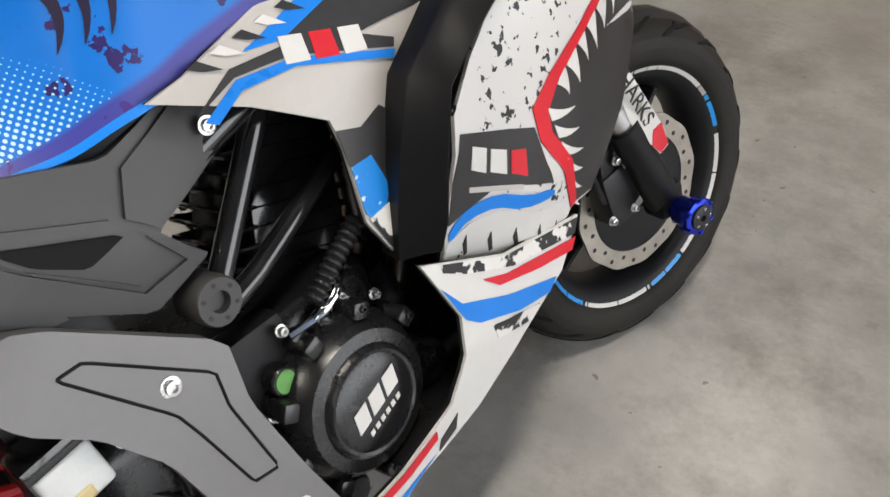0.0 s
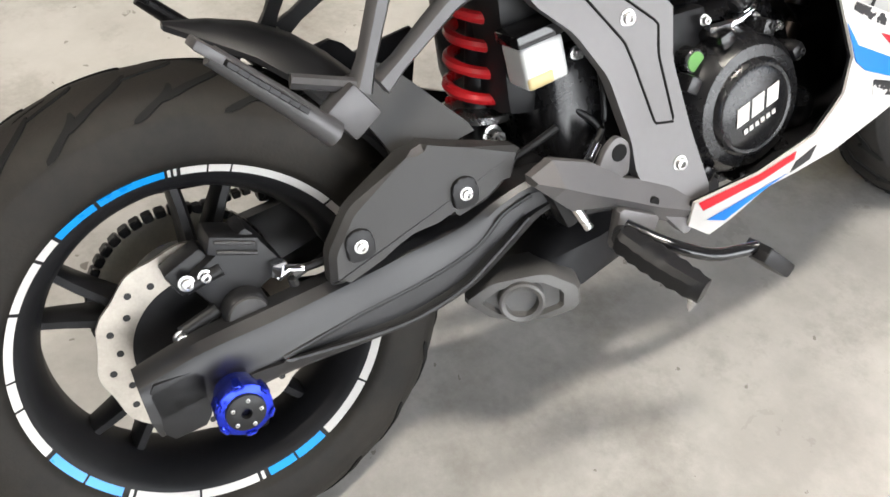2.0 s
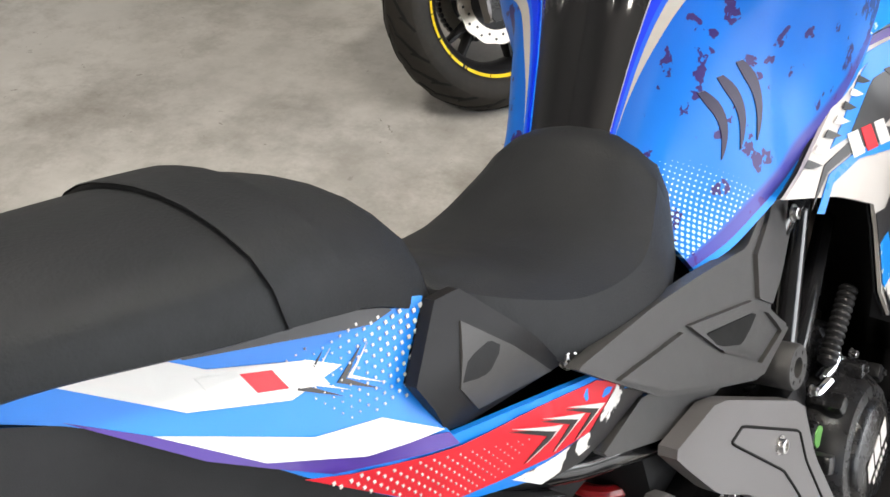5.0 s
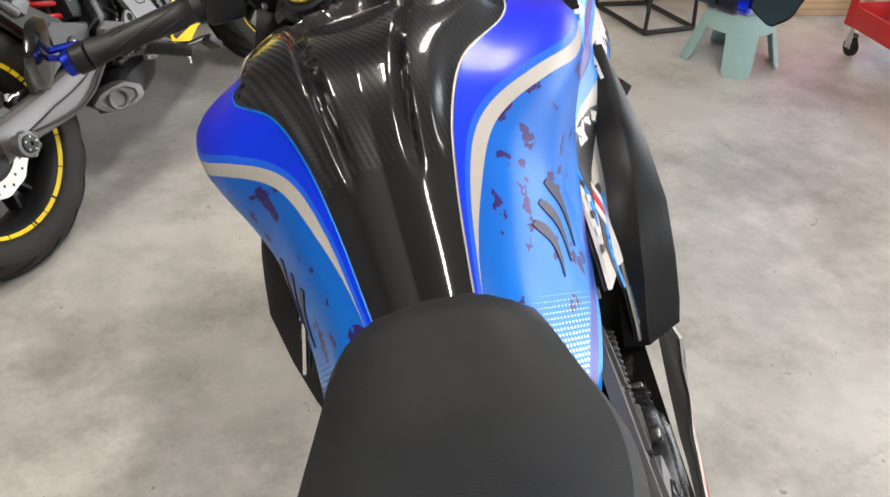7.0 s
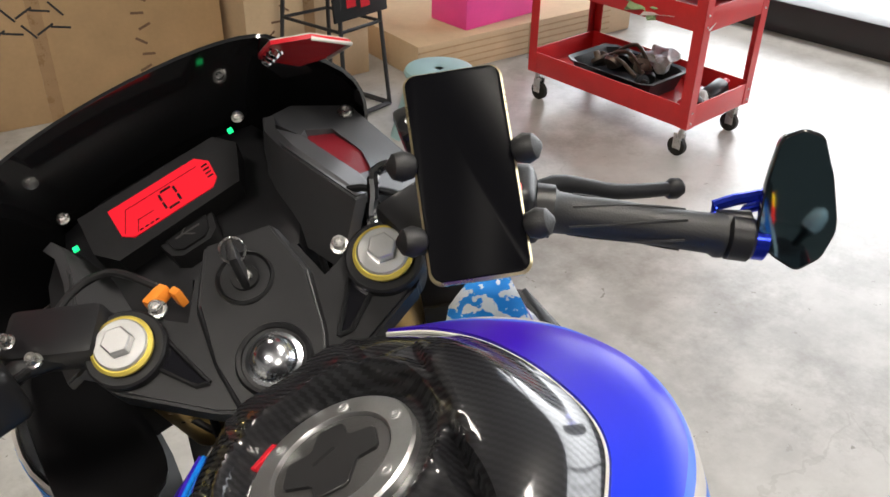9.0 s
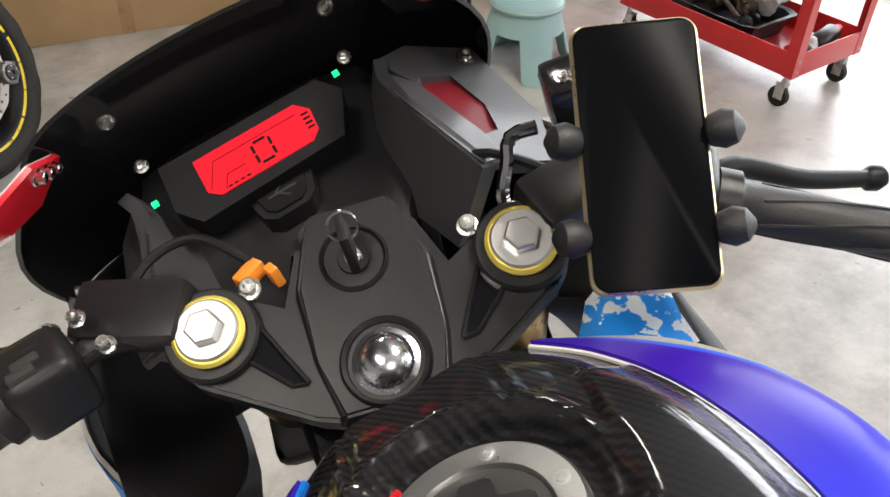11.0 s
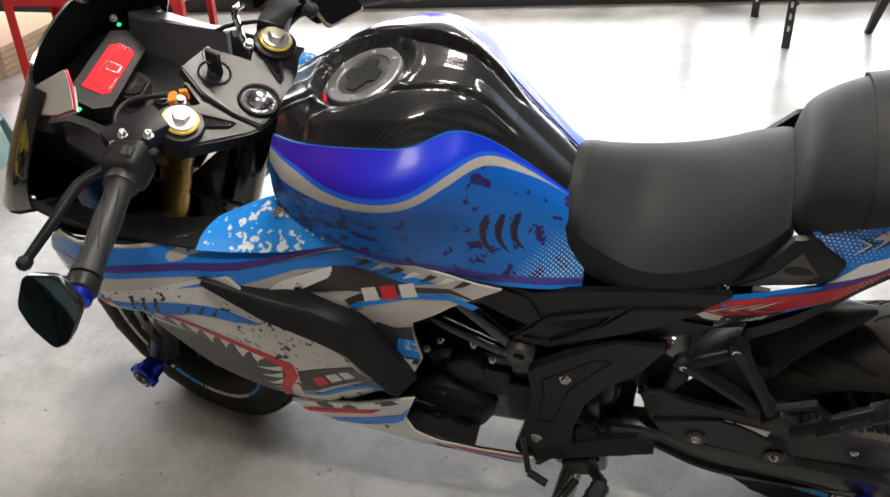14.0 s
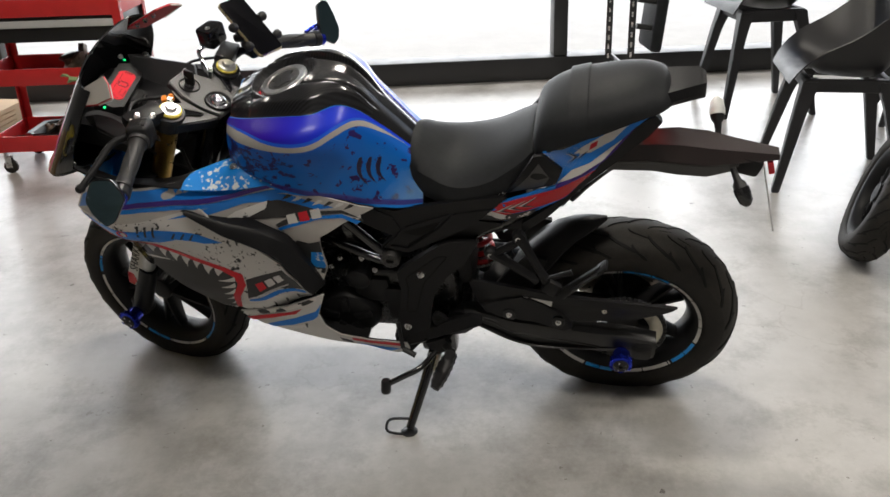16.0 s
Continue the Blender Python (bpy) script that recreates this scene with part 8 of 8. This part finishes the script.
# ---- things in the workshop ----
REDP = mat("red_powder_coat", (0.5, 0.02, 0.022), 0.38, var=0.12, scale=14, coat=0.1)
CARD = mat("brown_cardboard", (0.42, 0.27, 0.14), 0.85, var=0.12, scale=7, bump=0.25, bscale=160)
CARDP = mat("pale_cardboard", (0.55, 0.4, 0.25), 0.85, var=0.1, scale=7, bump=0.25, bscale=160)
PINK = mat("pink_printed_card", (0.78, 0.06, 0.3), 0.5, var=0.08, scale=8)
TEAL = mat("pale_green_blue_plastic", (0.30, 0.46, 0.47), 0.42, var=0.06, scale=10, bump=0.08, bscale=300)
CHAIRB = mat("black_chair_plastic", (0.012, 0.012, 0.014), 0.42, var=0.2, scale=10, bump=0.15, bscale=500)
BAG = mat("clear_plastic_bag", (0.6, 0.6, 0.6), 0.2, var=0.3, scale=40)
RUST = mat("greasy_steel", (0.12, 0.09, 0.07), 0.45, metal=0.6, var=0.5, scale=50)
CLOTH = mat("green_rag", (0.25, 0.36, 0.17), 0.9, var=0.3, scale=30, bump=0.5, bscale=200)
PVCG = mat("grey_drawer_front", (0.45, 0.45, 0.45), 0.4, var=0.06, scale=10)


def thing(name, label, category, place, turn=0.0, group=""):
    ob = new(name)
    ob.matrix_world = Matrix.Translation(place) @ Matrix.Rotation(turn, 4, "Z")
    return tagged(ob, label, category, group)


CART_TURN, CARTP = radians(11.5), Vector((1.66, 2.475, 0))


# -- red tool cart: u across, v along --
def tool_cart(place):
    W, D = 0.40, 0.78
    cart = thing("tool_cart", "red steel three-tier tool cart on black castors", "tool cart", place, CART_TURN)
    for u in (0, W):
        for v in (0, D):
            su, sv = (1 if u == 0 else -1), (1 if v == 0 else -1)
            bm = block(bm_new(), (u + su * 0.0205, v + sv * 0.001, 0.52), (0.041, 0.002, 0.80), None, 0)
            block(bm, (u + su * 0.001, v + sv * 0.0205, 0.52), (0.002, 0.041, 0.80), None, 0)
            post = part("post", bm, REDP, cart)
            for z in (0.14, 0.18, 0.49, 0.53, 0.83, 0.87):
                part("screw", bolt(bm_new(), (u + su * 0.02, v - sv * 0.0005, z), (0, -sv, 0), 0.004, 0.003, 8), STEEL, post)
            cas = tube(bm_new(), [(u + su * 0.03, v + sv * 0.03, 0.125), (u + su * 0.03, v + sv * 0.03, 0.075)], 0.011, 10)
            for k in (-1, 1):
                block(cas, (u + su * 0.03 + k * 0.014, v + sv * 0.04, 0.06), (0.003, 0.034, 0.06), None, 0.001, 1)
            c = part("castor", cas, STEEL, cart)
            part("castor_wheel", lathe(bm_new(), [(-0.011, 0.03), (-0.009, 0.036), (0.009, 0.036), (0.011, 0.03)], (u + su * 0.03, v + sv * 0.045, 0.036), (1, 0, 0), 24), RUBBER, c)
    for z, h in ((0.12, 0.085), (0.47, 0.085), (0.81, 0.085)):
        tray = part("tray", block(bm_new(), (W / 2, D / 2, z + 0.005), (W - 0.004, D - 0.004, 0.003), None, 0), REDP, cart, "red sheet-steel tray with a raised lip")
        for v in (0.0045, D - 0.0045):
            part("lip", block(bm_new(), (W / 2, v, z + h / 2), (W - 0.006, 0.006, h), None, 0.0025, 2), REDP, tray)
        for u in (0.0045, W - 0.0045):
            part("lip", block(bm_new(), (u, D / 2, z + h / 2), (0.006, D - 0.016, h), None, 0.0025, 2), REDP, tray)
    dr = part("drawer", block(bm_new(), (W / 2, D / 2, 0.745), (W - 0.03, D - 0.03, 0.12), None, 0.004), BLACK, cart, "black drawer box with a grey front edge")
    for u in (0.008, W - 0.008):
        part("drawer_edge", block(bm_new(), (u, D / 2, 0.775), (0.012, D - 0.08, 0.035), None, 0.003), PVCG, dr)
    return cart


cart = tool_cart(CARTP)


def on_cart(u, v, z=0.0):
    return CARTP + Matrix.Rotation(CART_TURN, 3, "Z") @ Vector((u, v, z))


random.seed(4)


def crumpled(bm, c, r, squash=0.6, seed=1, rough=0.35):
    """A crumpled lump."""
    rnd = random.Random(seed)
    made = bmesh.ops.create_icosphere(bm, subdivisions=3, radius=1.0)["verts"]
    ph = [(Vector((rnd.uniform(-1, 1), rnd.uniform(-1, 1), rnd.uniform(-1, 1))).normalized(), rnd.uniform(3, 9), rnd.uniform(0, 6)) for _ in range(9)]
    for v in made:
        k = 1 + rough * sum(math.sin(f * v.co.dot(d) + p) for d, f, p in ph) / 4
        v.co = Vector(c) + Vector((v.co.x * r * k, v.co.y * r * k, max(-0.9, v.co.z) * r * squash * k))
    return bm


oiltray = thing("oil_tray", "black plastic tray holding greasy engine parts", "tray", on_cart(0.18, 0.42, 0.128), CART_TURN)
ot = bm_new()
o0 = [(x * 0.135, y * 0.2) for x, y in ((-1, -0.8), (-0.8, -1), (0.8, -1), (1, -0.8), (1, 0.8), (0.8, 1), (-0.8, 1), (-1, 0.8))]
loft(ot, [[Vector((x * k, y * k, z)) for x, y in o0] for k, z in ((0.85, 0.0), (0.97, 0.07), (1.05, 0.075), (1.05, 0.08), (0.94, 0.075), (0.83, 0.012))])
part("tub", ot, BLACK, oiltray)
gears = thing("scrap_parts", "pile of greasy steel parts in the tray", "scrap metal", on_cart(0.18, 0.42, 0.142), CART_TURN)
for k in range(9):
    x, y = random.uniform(-0.09, 0.09), random.uniform(-0.13, 0.13)
    bm = lathe(bm_new(), [(0, 0.012), (0.004, 0.03), (0.018, 0.032), (0.022, 0.014), (0.045, 0.012), (0.047, 0.006)], (x, y, 0.03 + 0.02 * (k % 3)), (random.uniform(-1, 1), random.uniform(-1, 1), random.uniform(0.1, 1)), 14)
    part("steel_part", bm, RUST if k % 3 else BLACK, gears)
for k in range(3):
    part("steel_part", tube(bm_new(), [(-0.08 + 0.05 * k, -0.1, 0.06), (-0.05 + 0.05 * k, 0.0, 0.09 + 0.02 * k), (-0.02 + 0.03 * k, 0.1, 0.07)], 0.008, 8, 4), RUST, gears)
for u, v, r, z, sd in ((0.27, 0.33, 0.055, 0.235, 3), (0.06, 0.55, 0.04, 0.15, 5), (0.2, 0.08, 0.05, 0.155, 7)):
    b = part("plastic_bag", crumpled(bm_new(), (0, 0, 0), r, 0.7, sd, 0.5), BAG)
    b.matrix_world = Matrix.Translation(on_cart(u, v, z))
    tagged(b, "crumpled clear plastic bag lying on the cart tray", "plastic bag", "bags on the cart")


def bottle(place, m, capm, way=(0, 0, 1), label="", r=0.032, h=0.17):
    b = new("bottle")
    b.matrix_world = Matrix.Translation(place)
    tagged(b, label, "bottle", "bottles on the cart")
    part("body", lathe(bm_new(), [(0, r * 0.9), (0.005, r), (h * 0.72, r), (h * 0.82, r * 0.7), (h * 0.86, r * 0.4), (h * 0.88, r * 0.4)], (0, 0, 0), way, 24), m, b)
    part("cap", lathe(bm_new(), [(h * 0.86, r * 0.5), (h, r * 0.48), (h * 1.01, r * 0.4)], (0, 0, 0), way, 18), capm, b)
    return b


bottle(on_cart(0.06, 0.06, 0.128), REDV, WHITE, (0, 0, 1), "short red plastic bottle standing on the cart tray", 0.03, 0.09)
bottle(on_cart(0.12, 0.06, 0.128), DARKV, BLACK, (0, 0, 1), "short black bottle standing on the cart tray", 0.03, 0.085)
bottle(on_cart(0.2, 0.07, 0.165), DARKV, REDV, (0.95, 0.3, 0.12), "black spray bottle with a red end lying down", 0.034, 0.17)
# upper trays
motor = thing("engine_part", "greasy dark engine part with brackets on the cart", "engine part", on_cart(0.18, 0.33, 0.478), CART_TURN)
part("casting", crumpled(bm_new(), (0, 0, 0.055), 0.075, 0.8, 11, 0.4), RUST, motor)
part("flange", lathe(bm_new(), [(0, 0.05), (0.01, 0.06), (0.02, 0.06), (0.03, 0.03)], (0.0, 0.03, 0.09), (0.2, 0.3, 1), 20), BLACK, motor)
part("bracket", block(bm_new(), (0.02, -0.03, 0.13), (0.05, 0.03, 0.06), Matrix.Rotation(0.4, 3, "Y"), 0.006), RUST, motor)
rag = part("rag", crumpled(bm_new(), (0, 0, 0.02), 0.07, 0.5, 21, 0.6), CLOTH)
rag.matrix_world = Matrix.Translation(on_cart(0.07, 0.26, 0.478))
tagged(rag, "crumpled green cleaning rag on the cart", "rag")
loopw = part("cable_coil", tube(bm_new(), [(0.06 * math.cos(a), 0.05 * math.sin(a), 0.012 + 0.003 * math.sin(3 * a)) for a in [2 * math.pi * k / 28 for k in range(29)]], 0.006, 8), GRIP)
loopw.matrix_world = Matrix.Translation(on_cart(0.08, 0.46, 0.478))
tagged(loopw, "coiled black cable lying on the cart", "cable")
glove = part("work_glove", crumpled(bm_new(), (0, 0, 0.012), 0.045, 0.55, 31, 0.5), BAG)
glove.matrix_world = Matrix.Translation(on_cart(0.08, 0.55, 0.478))
tagged(glove, "crumpled pale work glove on the cart", "glove")
paper = part("paper_sheet", skin([[Vector((x * 0.1, y * 0.13, 0.012 + 0.012 * math.sin(5 * x + 3 * y))) for x in (-1, -0.5, 0, 0.5, 1)] for y in (-1, -0.5, 0, 0.5, 1)], 0.001), WHITE)
paper.matrix_world = Matrix.Translation(on_cart(0.1, 0.14, 0.478)) @ Matrix.Rotation(0.4, 4, "Z")
tagged(paper, "crumpled printed paper sheet on the cart", "paper")
for k, (u, v, L) in enumerate(((0.1, 0.2, 0.2), (0.2, 0.35, 0.26), (0.28, 0.45, 0.18))):
    tl_ = part("hand_tool", tube(bm_new(), [(-L / 2, 0, 0.012), (L / 2, 0, 0.012)], 0.01, 8), STEEL if k else BLACK)
    tl_.matrix_world = Matrix.Translation(on_cart(u, v, 0.818)) @ Matrix.Rotation(0.5 + k, 4, "Z")
    tagged(tl_, "steel hand tool lying on the top tray", "tool", "tools on the cart")

# -- plastic stool --
stool = thing("stool", "pale green-blue moulded plastic stool with four splayed legs", "stool", (1.015, 3.12, 0), 0.6)
part("seat", lathe(bm_new(), [(0.252, 0.016), (0.254, 0.024), (0.255, 0.112), (0.250, 0.126), (0.238, 0.133), (0.230, 0.131), (0.230, 0.02), (0.242, 0.014)], (0, 0, 0), (0, 0, 1), 40, False), TEAL, stool)
sk = []
for i in range(97):
    a = 2 * math.pi * i / 96
    near = min(abs((a - q + math.pi) % (2 * math.pi) - math.pi) for q in (math.pi / 4, 3 * math.pi / 4, 5 * math.pi / 4, 7 * math.pi / 4))
    leg = max(0.0, min(1.0, (0.40 - near) / 0.1))
    zb = 0.15 - 0.15 * (leg ** 0.35 if leg > 0 else 0)
    row = []
    for j in range(9):
        z = 0.236 + (zb - 0.236) * j / 8
        flare = 0.115 + 0.06 * (0.236 - z) / 0.236 + 0.018 * max(0, 1 - near / 0.4) * (0.236 - z) / 0.236
        row.append(Vector((flare * math.cos(a), flare * math.sin(a), z)))
    sk.append(row)
part("skirt", skin(sk, 0.005), TEAL, stool, "flared stool skirt with four legs")

# -- boxes --
def carton(name, corner, size, turn, m, label, flaps=True, group="boxes by the wall"):
    b = thing(name, label, "box", corner, turn, group)
    L, D, H = size
    part("body", block(bm_new(), (L / 2, D / 2, H / 2), (L, D, H), None, 0.006), m, b)
    if flaps:
        part("flap", block(bm_new(), (L / 2, D * 0.25, H + 0.003), (L - 0.004, D * 0.49, 0.005), Matrix.Rotation(0.03, 3, "X"), 0.001, 1), m, b)
        part("flap", block(bm_new(), (L / 2, D * 0.75, H + 0.003), (L - 0.004, D * 0.49, 0.005), Matrix.Rotation(-0.03, 3, "X"), 0.001, 1), m, b)
    part("tape", block(bm_new(), (L / 2, -0.0005, H * 0.5), (0.05, 0.0015, H), None, 0), mat("brown_tape", (0.33, 0.2, 0.1), 0.3, var=0.1, scale=20), b)
    return b


big = carton("cardboard_box", (-0.93, 3.86, 0), (1.38, 0.8, 0.86), 0.04, CARD, "large brown cardboard box with dark handwriting strokes")
for k in range(9):
    x, z, an = 0.55 + 0.045 * (k % 5) + 0.01 * k, 0.36 + 0.07 * (k // 5), 0.7 * (k % 3) - 0.5
    part("ink_stroke", block(bm_new(), (x, -0.001, z), (0.07, 0.0015, 0.008), Matrix.Rotation(an, 3, "Y")), DARKV, big)
for k in range(8):
    part("ink_stroke", block(bm_new(), (1.05 + 0.02 * (k % 2), -0.001, 0.15 + 0.055 * k), (0.05, 0.0015, 0.01), Matrix.Rotation(0.5 * (k % 3) - 0.4, 3, "Y")), mat("faded_brown_ink", (0.16, 0.09, 0.05), 0.8), big)
second = carton("cardboard_box", (0.494, 3.75, 0), (0.56, 0.68, 0.66), 0.1, CARDP, "lighter brown cardboard box with handwriting strokes")
for k in range(6):
    part("ink_stroke", block(bm_new(), (0.1 + 0.035 * (k % 3), -0.001, 0.1 + 0.05 * k), (0.05, 0.0015, 0.008), Matrix.Rotation(0.6 * (k % 3) - 0.6, 3, "Y")), mat("faded_brown_ink", (0.16, 0.09, 0.05), 0.8), second)
flat = carton("flat_box", (1.19, 3.61, 0), (1.3, 0.8, 0.15), 0.1, CARDP, "low flat pale cardboard box on the floor", False)
for k in range(4):
    part("ridge", block(bm_new(), (0.575, -0.002, 0.03 + 0.03 * k), (1.15, 0.003, 0.004), None, 0), CARD, flat)
pinkb = thing("pink_box", "bright pink printed box with pale bars, on a flat carton", "box", (1.485, 3.70, 0.151), 0.2)
part("body", block(bm_new(), (0.24, 0.12, 0.15), (0.48, 0.24, 0.30), None, 0.004), PINK, pinkb)
for k in range(3):
    part("printed_bar", block(bm_new(), (0.34, -0.0005, 0.12 + 0.04 * k), (0.14 - 0.03 * k, 0.0015, 0.014), None, 0), mat("pale_pink_print", (0.85, 0.5, 0.62), 0.5), pinkb)

# -- folding board stand --
easel = thing("board_stand", "black tubular folding stand holding a dark menu board", "stand", (0.74, 3.54, 0))
feet = ((-0.15, 0.14), (-0.01, -0.19), (0.22, -0.11), (0.09, 0.18))
for k, (x, y) in enumerate(feet):
    part("leg", tube(bm_new(), [(x, y, 0.008), (0.04 + (x - 0.04) * 0.62, 0.0 + y * 0.62, 0.95)], 0.009, 8), FRAMEB, easel)
    x2, y2 = feet[(k + 1) % 4]
    part("floor_bar", tube(bm_new(), [(x, y, 0.012), (x2, y2, 0.012)], 0.011, 4), FRAMEB, easel)
    part("cross_bar", tube(bm_new(), [(0.04 + (x - 0.04) * 0.86, y * 0.86, 0.35), (0.04 + (x2 - 0.04) * 0.86, y2 * 0.86, 0.35)], 0.007, 8), FRAMEB, easel)
board = part("board", block(bm_new(), (0.09, -0.11, 0.62), (0.27, 0.012, 0.46), Matrix.Rotation(0.32, 3, "Z") @ Matrix.Rotation(-0.1, 3, "X"), 0.004), BLACK, easel, "dark board with small red and white patches")
for x, z, m in ((-0.05, -0.17, REDV), (0.02, -0.18, REDV), (0.07, -0.15, WHITE), (0.0, -0.1, GREY), (0.06, -0.06, GREY), (-0.06, 0.02, GREY)):
    q = part("patch", block(bm_new(), (x, -0.0075, z), (0.045, 0.002, 0.03), None), m, board)
    q.matrix_local = Matrix.Translation((0.09, -0.11, 0.62)) @ (Matrix.Rotation(0.32, 3, "Z") @ Matrix.Rotation(-0.1, 3, "X")).to_4x4()

# -- chairs --
def armchair():
    c = thing("armchair", "black moulded plastic armchair with four tapered splayed legs", "chair", (0, 0, 0), 0, "black armchairs by the window")
    prof = catmull([(-0.26, 0.415), (-0.235, 0.445), (-0.15, 0.45), (0.0, 0.432), (0.13, 0.435), (0.20, 0.50), (0.235, 0.62), (0.265, 0.80)], 4)
    rows = []
    for i, p in enumerate(prof):
        t = i / (len(prof) - 1)
        half = 0.235 + 0.045 * math.sin(math.pi * min(1, t * 1.15)) - 0.07 * max(0, t - 0.7) / 0.3
        rise = 0.24 * max(0, min(1, (t - 0.10) / 0.42)) ** 1.3 * (1 if t < 0.62 else max(0.0, 1 - (t - 0.62) / 0.38) ** 0.8)
        row = []
        for k in range(19):
            x = -1 + 2 * k / 18
            e = abs(x) ** 3.2
            row.append(Vector((x * half * (1 + 0.10 * e * min(1, rise / 0.15)), p.x - 0.09 * e * max(0, t - 0.62) / 0.38, p.y + rise * e - 0.02 * (1 - x * x) * (0.3 < t < 0.9))))
        rows.append(row)
    part("shell", skin(rows, 0.006), CHAIRB, c, "one-piece curved black seat shell with arms")
    apr = bm_new()
    for s in (-1, 1):
        block(apr, (s * 0.17, 0.0, 0.40), (0.03, 0.36, 0.05), None, 0.01)
        block(apr, (0.0, s * 0.17, 0.40), (0.36, 0.03, 0.05), None, 0.01)
    part("apron", apr, CHAIRB, c)
    for sx in (-1, 1):
        for sy in (-1, 1):
            rings = [[Vector((sx * x + a * w, sy * y + b * w, z)) for a, b in ((-1, -1), (1, -1), (1, 1), (-1, 1))] for x, y, z, w in ((0.15, 0.155, 0.42, 0.038), (0.185, 0.19, 0.32, 0.029), (0.265, 0.27, 0.0, 0.017))]
            bm = loft(bm_new(), rings)
            bmesh.ops.bevel(bm, geom=[e for e in bm.edges], offset=0.004, segments=2, affect="EDGES")
            part("leg", bm, CHAIRB, c)
    return c


def at(x, y, turn):
    return Matrix.Translation((x, y, 0)) @ Matrix.Rotation(radians(turn), 4, "Z") @ Matrix.Diagonal((1, 1, 1.2, 1))


chair = armchair()
chair.matrix_world = at(1.92, -0.97, 180)
for x, y, tn in ((3.2, -0.78, 195), (3.0, -1.75, 170)):
    copy_thing(chair, at(x, y, tn))

# -- slotted steel frame by the window, with an added black slab for an unidentified dark shape --
rack = thing("slotted_frame", "black slotted steel angle frame by the window", "rack", (0, 0, 0))
for x, y in ((3.07, -0.05), (3.61, 0.09)):
    bm = block(bm_new(), (x, y, 0.85), (0.04, 0.003, 1.7), None, 0.001, 1)
    block(bm, (x - 0.02, y + 0.02, 0.85), (0.003, 0.04, 1.7), None, 0.001, 1)
    up = part("upright", bm, FRAMEB, rack)
    for k in range(26):
        part("slot", block(bm_new(), (x - 0.0215, y + 0.02, 0.1 + 0.06 * k), (0.0015, 0.012, 0.03), None, 0), STEEL, up)
for z in (0.22, 0.80, 1.5):
    part("rail", tube(bm_new(), [(3.07, -0.05, z), (3.61, 0.09, z)], 0.014, 6), FRAMEB, rack)
pad_ = thing("backrest_pad", "black padded slab by the slotted frame, for an unidentified dark shape", "cushion", (3.3, -0.17, 0.33), radians(14))
pm = bm_new()
block(pm, (0, 0, 0.26), (0.32, 0.07, 0.52), Matrix.Rotation(0.1, 3, "X"), 0.03, 3)
part("cushion", pm, SEATC, pad_)
for z in (0.14, 0.3):
    part("strap", tube(bm_new(), [(-0.1, 0.02, z), (-0.1, 0.14, z + 0.02)], 0.018, 8), BLACK, pad_)

# -- the wheel of another parked motorcycle by the chairs, modelled without the rest of it --
lone_wheel = new("spare_wheel")
tagged(lone_wheel, "black grooved wheel of another parked motorcycle, modelled on its own", "wheel")
SC = Vector((0, 0, 0.312))
part("tread", tread_grooves(SC, 0.312, 0.078, 0.2145, 20), RECESS_SHADE, part("tyre", tyre_mesh(SC, 0.312, 0.078, 0.2145), RUBBER, lone_wheel))["kind"] = "stuff"
rm = part("rim", rim_mesh(SC, 0.2145, 0.064, 5, 0.045), MATTE, lone_wheel)
for k in range(5):
    part("spoke", spoke_mesh(SC, 0.2145, 0.064, 0.045, 2 * math.pi * k / 5), MATTE, rm)
lone_wheel.matrix_world = Matrix.Translation((0.97, -0.88, 0.008)) @ Matrix.Rotation(radians(-100), 4, "Z") @ Matrix.Rotation(radians(19), 4, "Y") @ Matrix.Diagonal((0.84, 0.84, 0.84, 1))

# ---- the second motorcycle, in yellow and black ----
YEL = mat("yellow_vinyl", (0.72, 0.52, 0.015), 0.3, var=0.08, scale=8, coat=0.2)
YELB = splatter_material("yellow_wrap_with_black_tears", (0.72, 0.52, 0.015), (0.02, 0.02, 0.022), 22, 0.86)
SWAP = {"sky_blue_vinyl": YEL, "cyan_rim_tape": YEL, "violet_black_vinyl": DARKV, "white_vinyl_wrap": YEL, "warm_grey_vinyl": YELB, "violet_vinyl": DARKV, "white_wrap_with_black_specks": YEL, "blue_wrap_with_white_tears": YELB,
        "torn_black_and_white_wrap": YELB, "tank_wrap": YEL, "blue_anodised": SILVER, "carbon_fibre": GLOSS, "red_vinyl": DARKV, "red_display": GLOSS, "green_led": GLOSS,
        "matt_black_paint": MATTE}
other = copy_thing(bike, Matrix.Translation((-1.22, 1.75, 0)) @ Matrix.Rotation(radians(-21.4), 4, "Z") @ LEAN)
tagged(other, "yellow and black sport motorcycle leaning on its side stand", "motorcycle")
for o in [q for q in other.children_recursive if q.name.startswith("lettering")]:
    bpy.data.objects.remove(o)
fresh = {}
for o in other.children_recursive:
    if o.type == "MESH" and o.data.materials and o.data.materials[0].name in SWAP:
        if o.data.name not in fresh:
            fresh[o.data.name] = o.data.copy()
            fresh[o.data.name].materials[0] = SWAP[o.data.materials[0].name]
        o.data = fresh[o.data.name]
    if o.name.startswith("swingarm") and o.type == "MESH" and not o.name.startswith("swingarm_"):
        o.data = o.data.copy()
        o.data.materials[0] = SILVER
    if "label" in o and ("blue" in o["label"] or "white" in o["label"] or "violet" in o["label"] or "red" in o["label"]):
        o["label"] = "yellow and black " + o.name.split(".")[0].replace("_", " ")
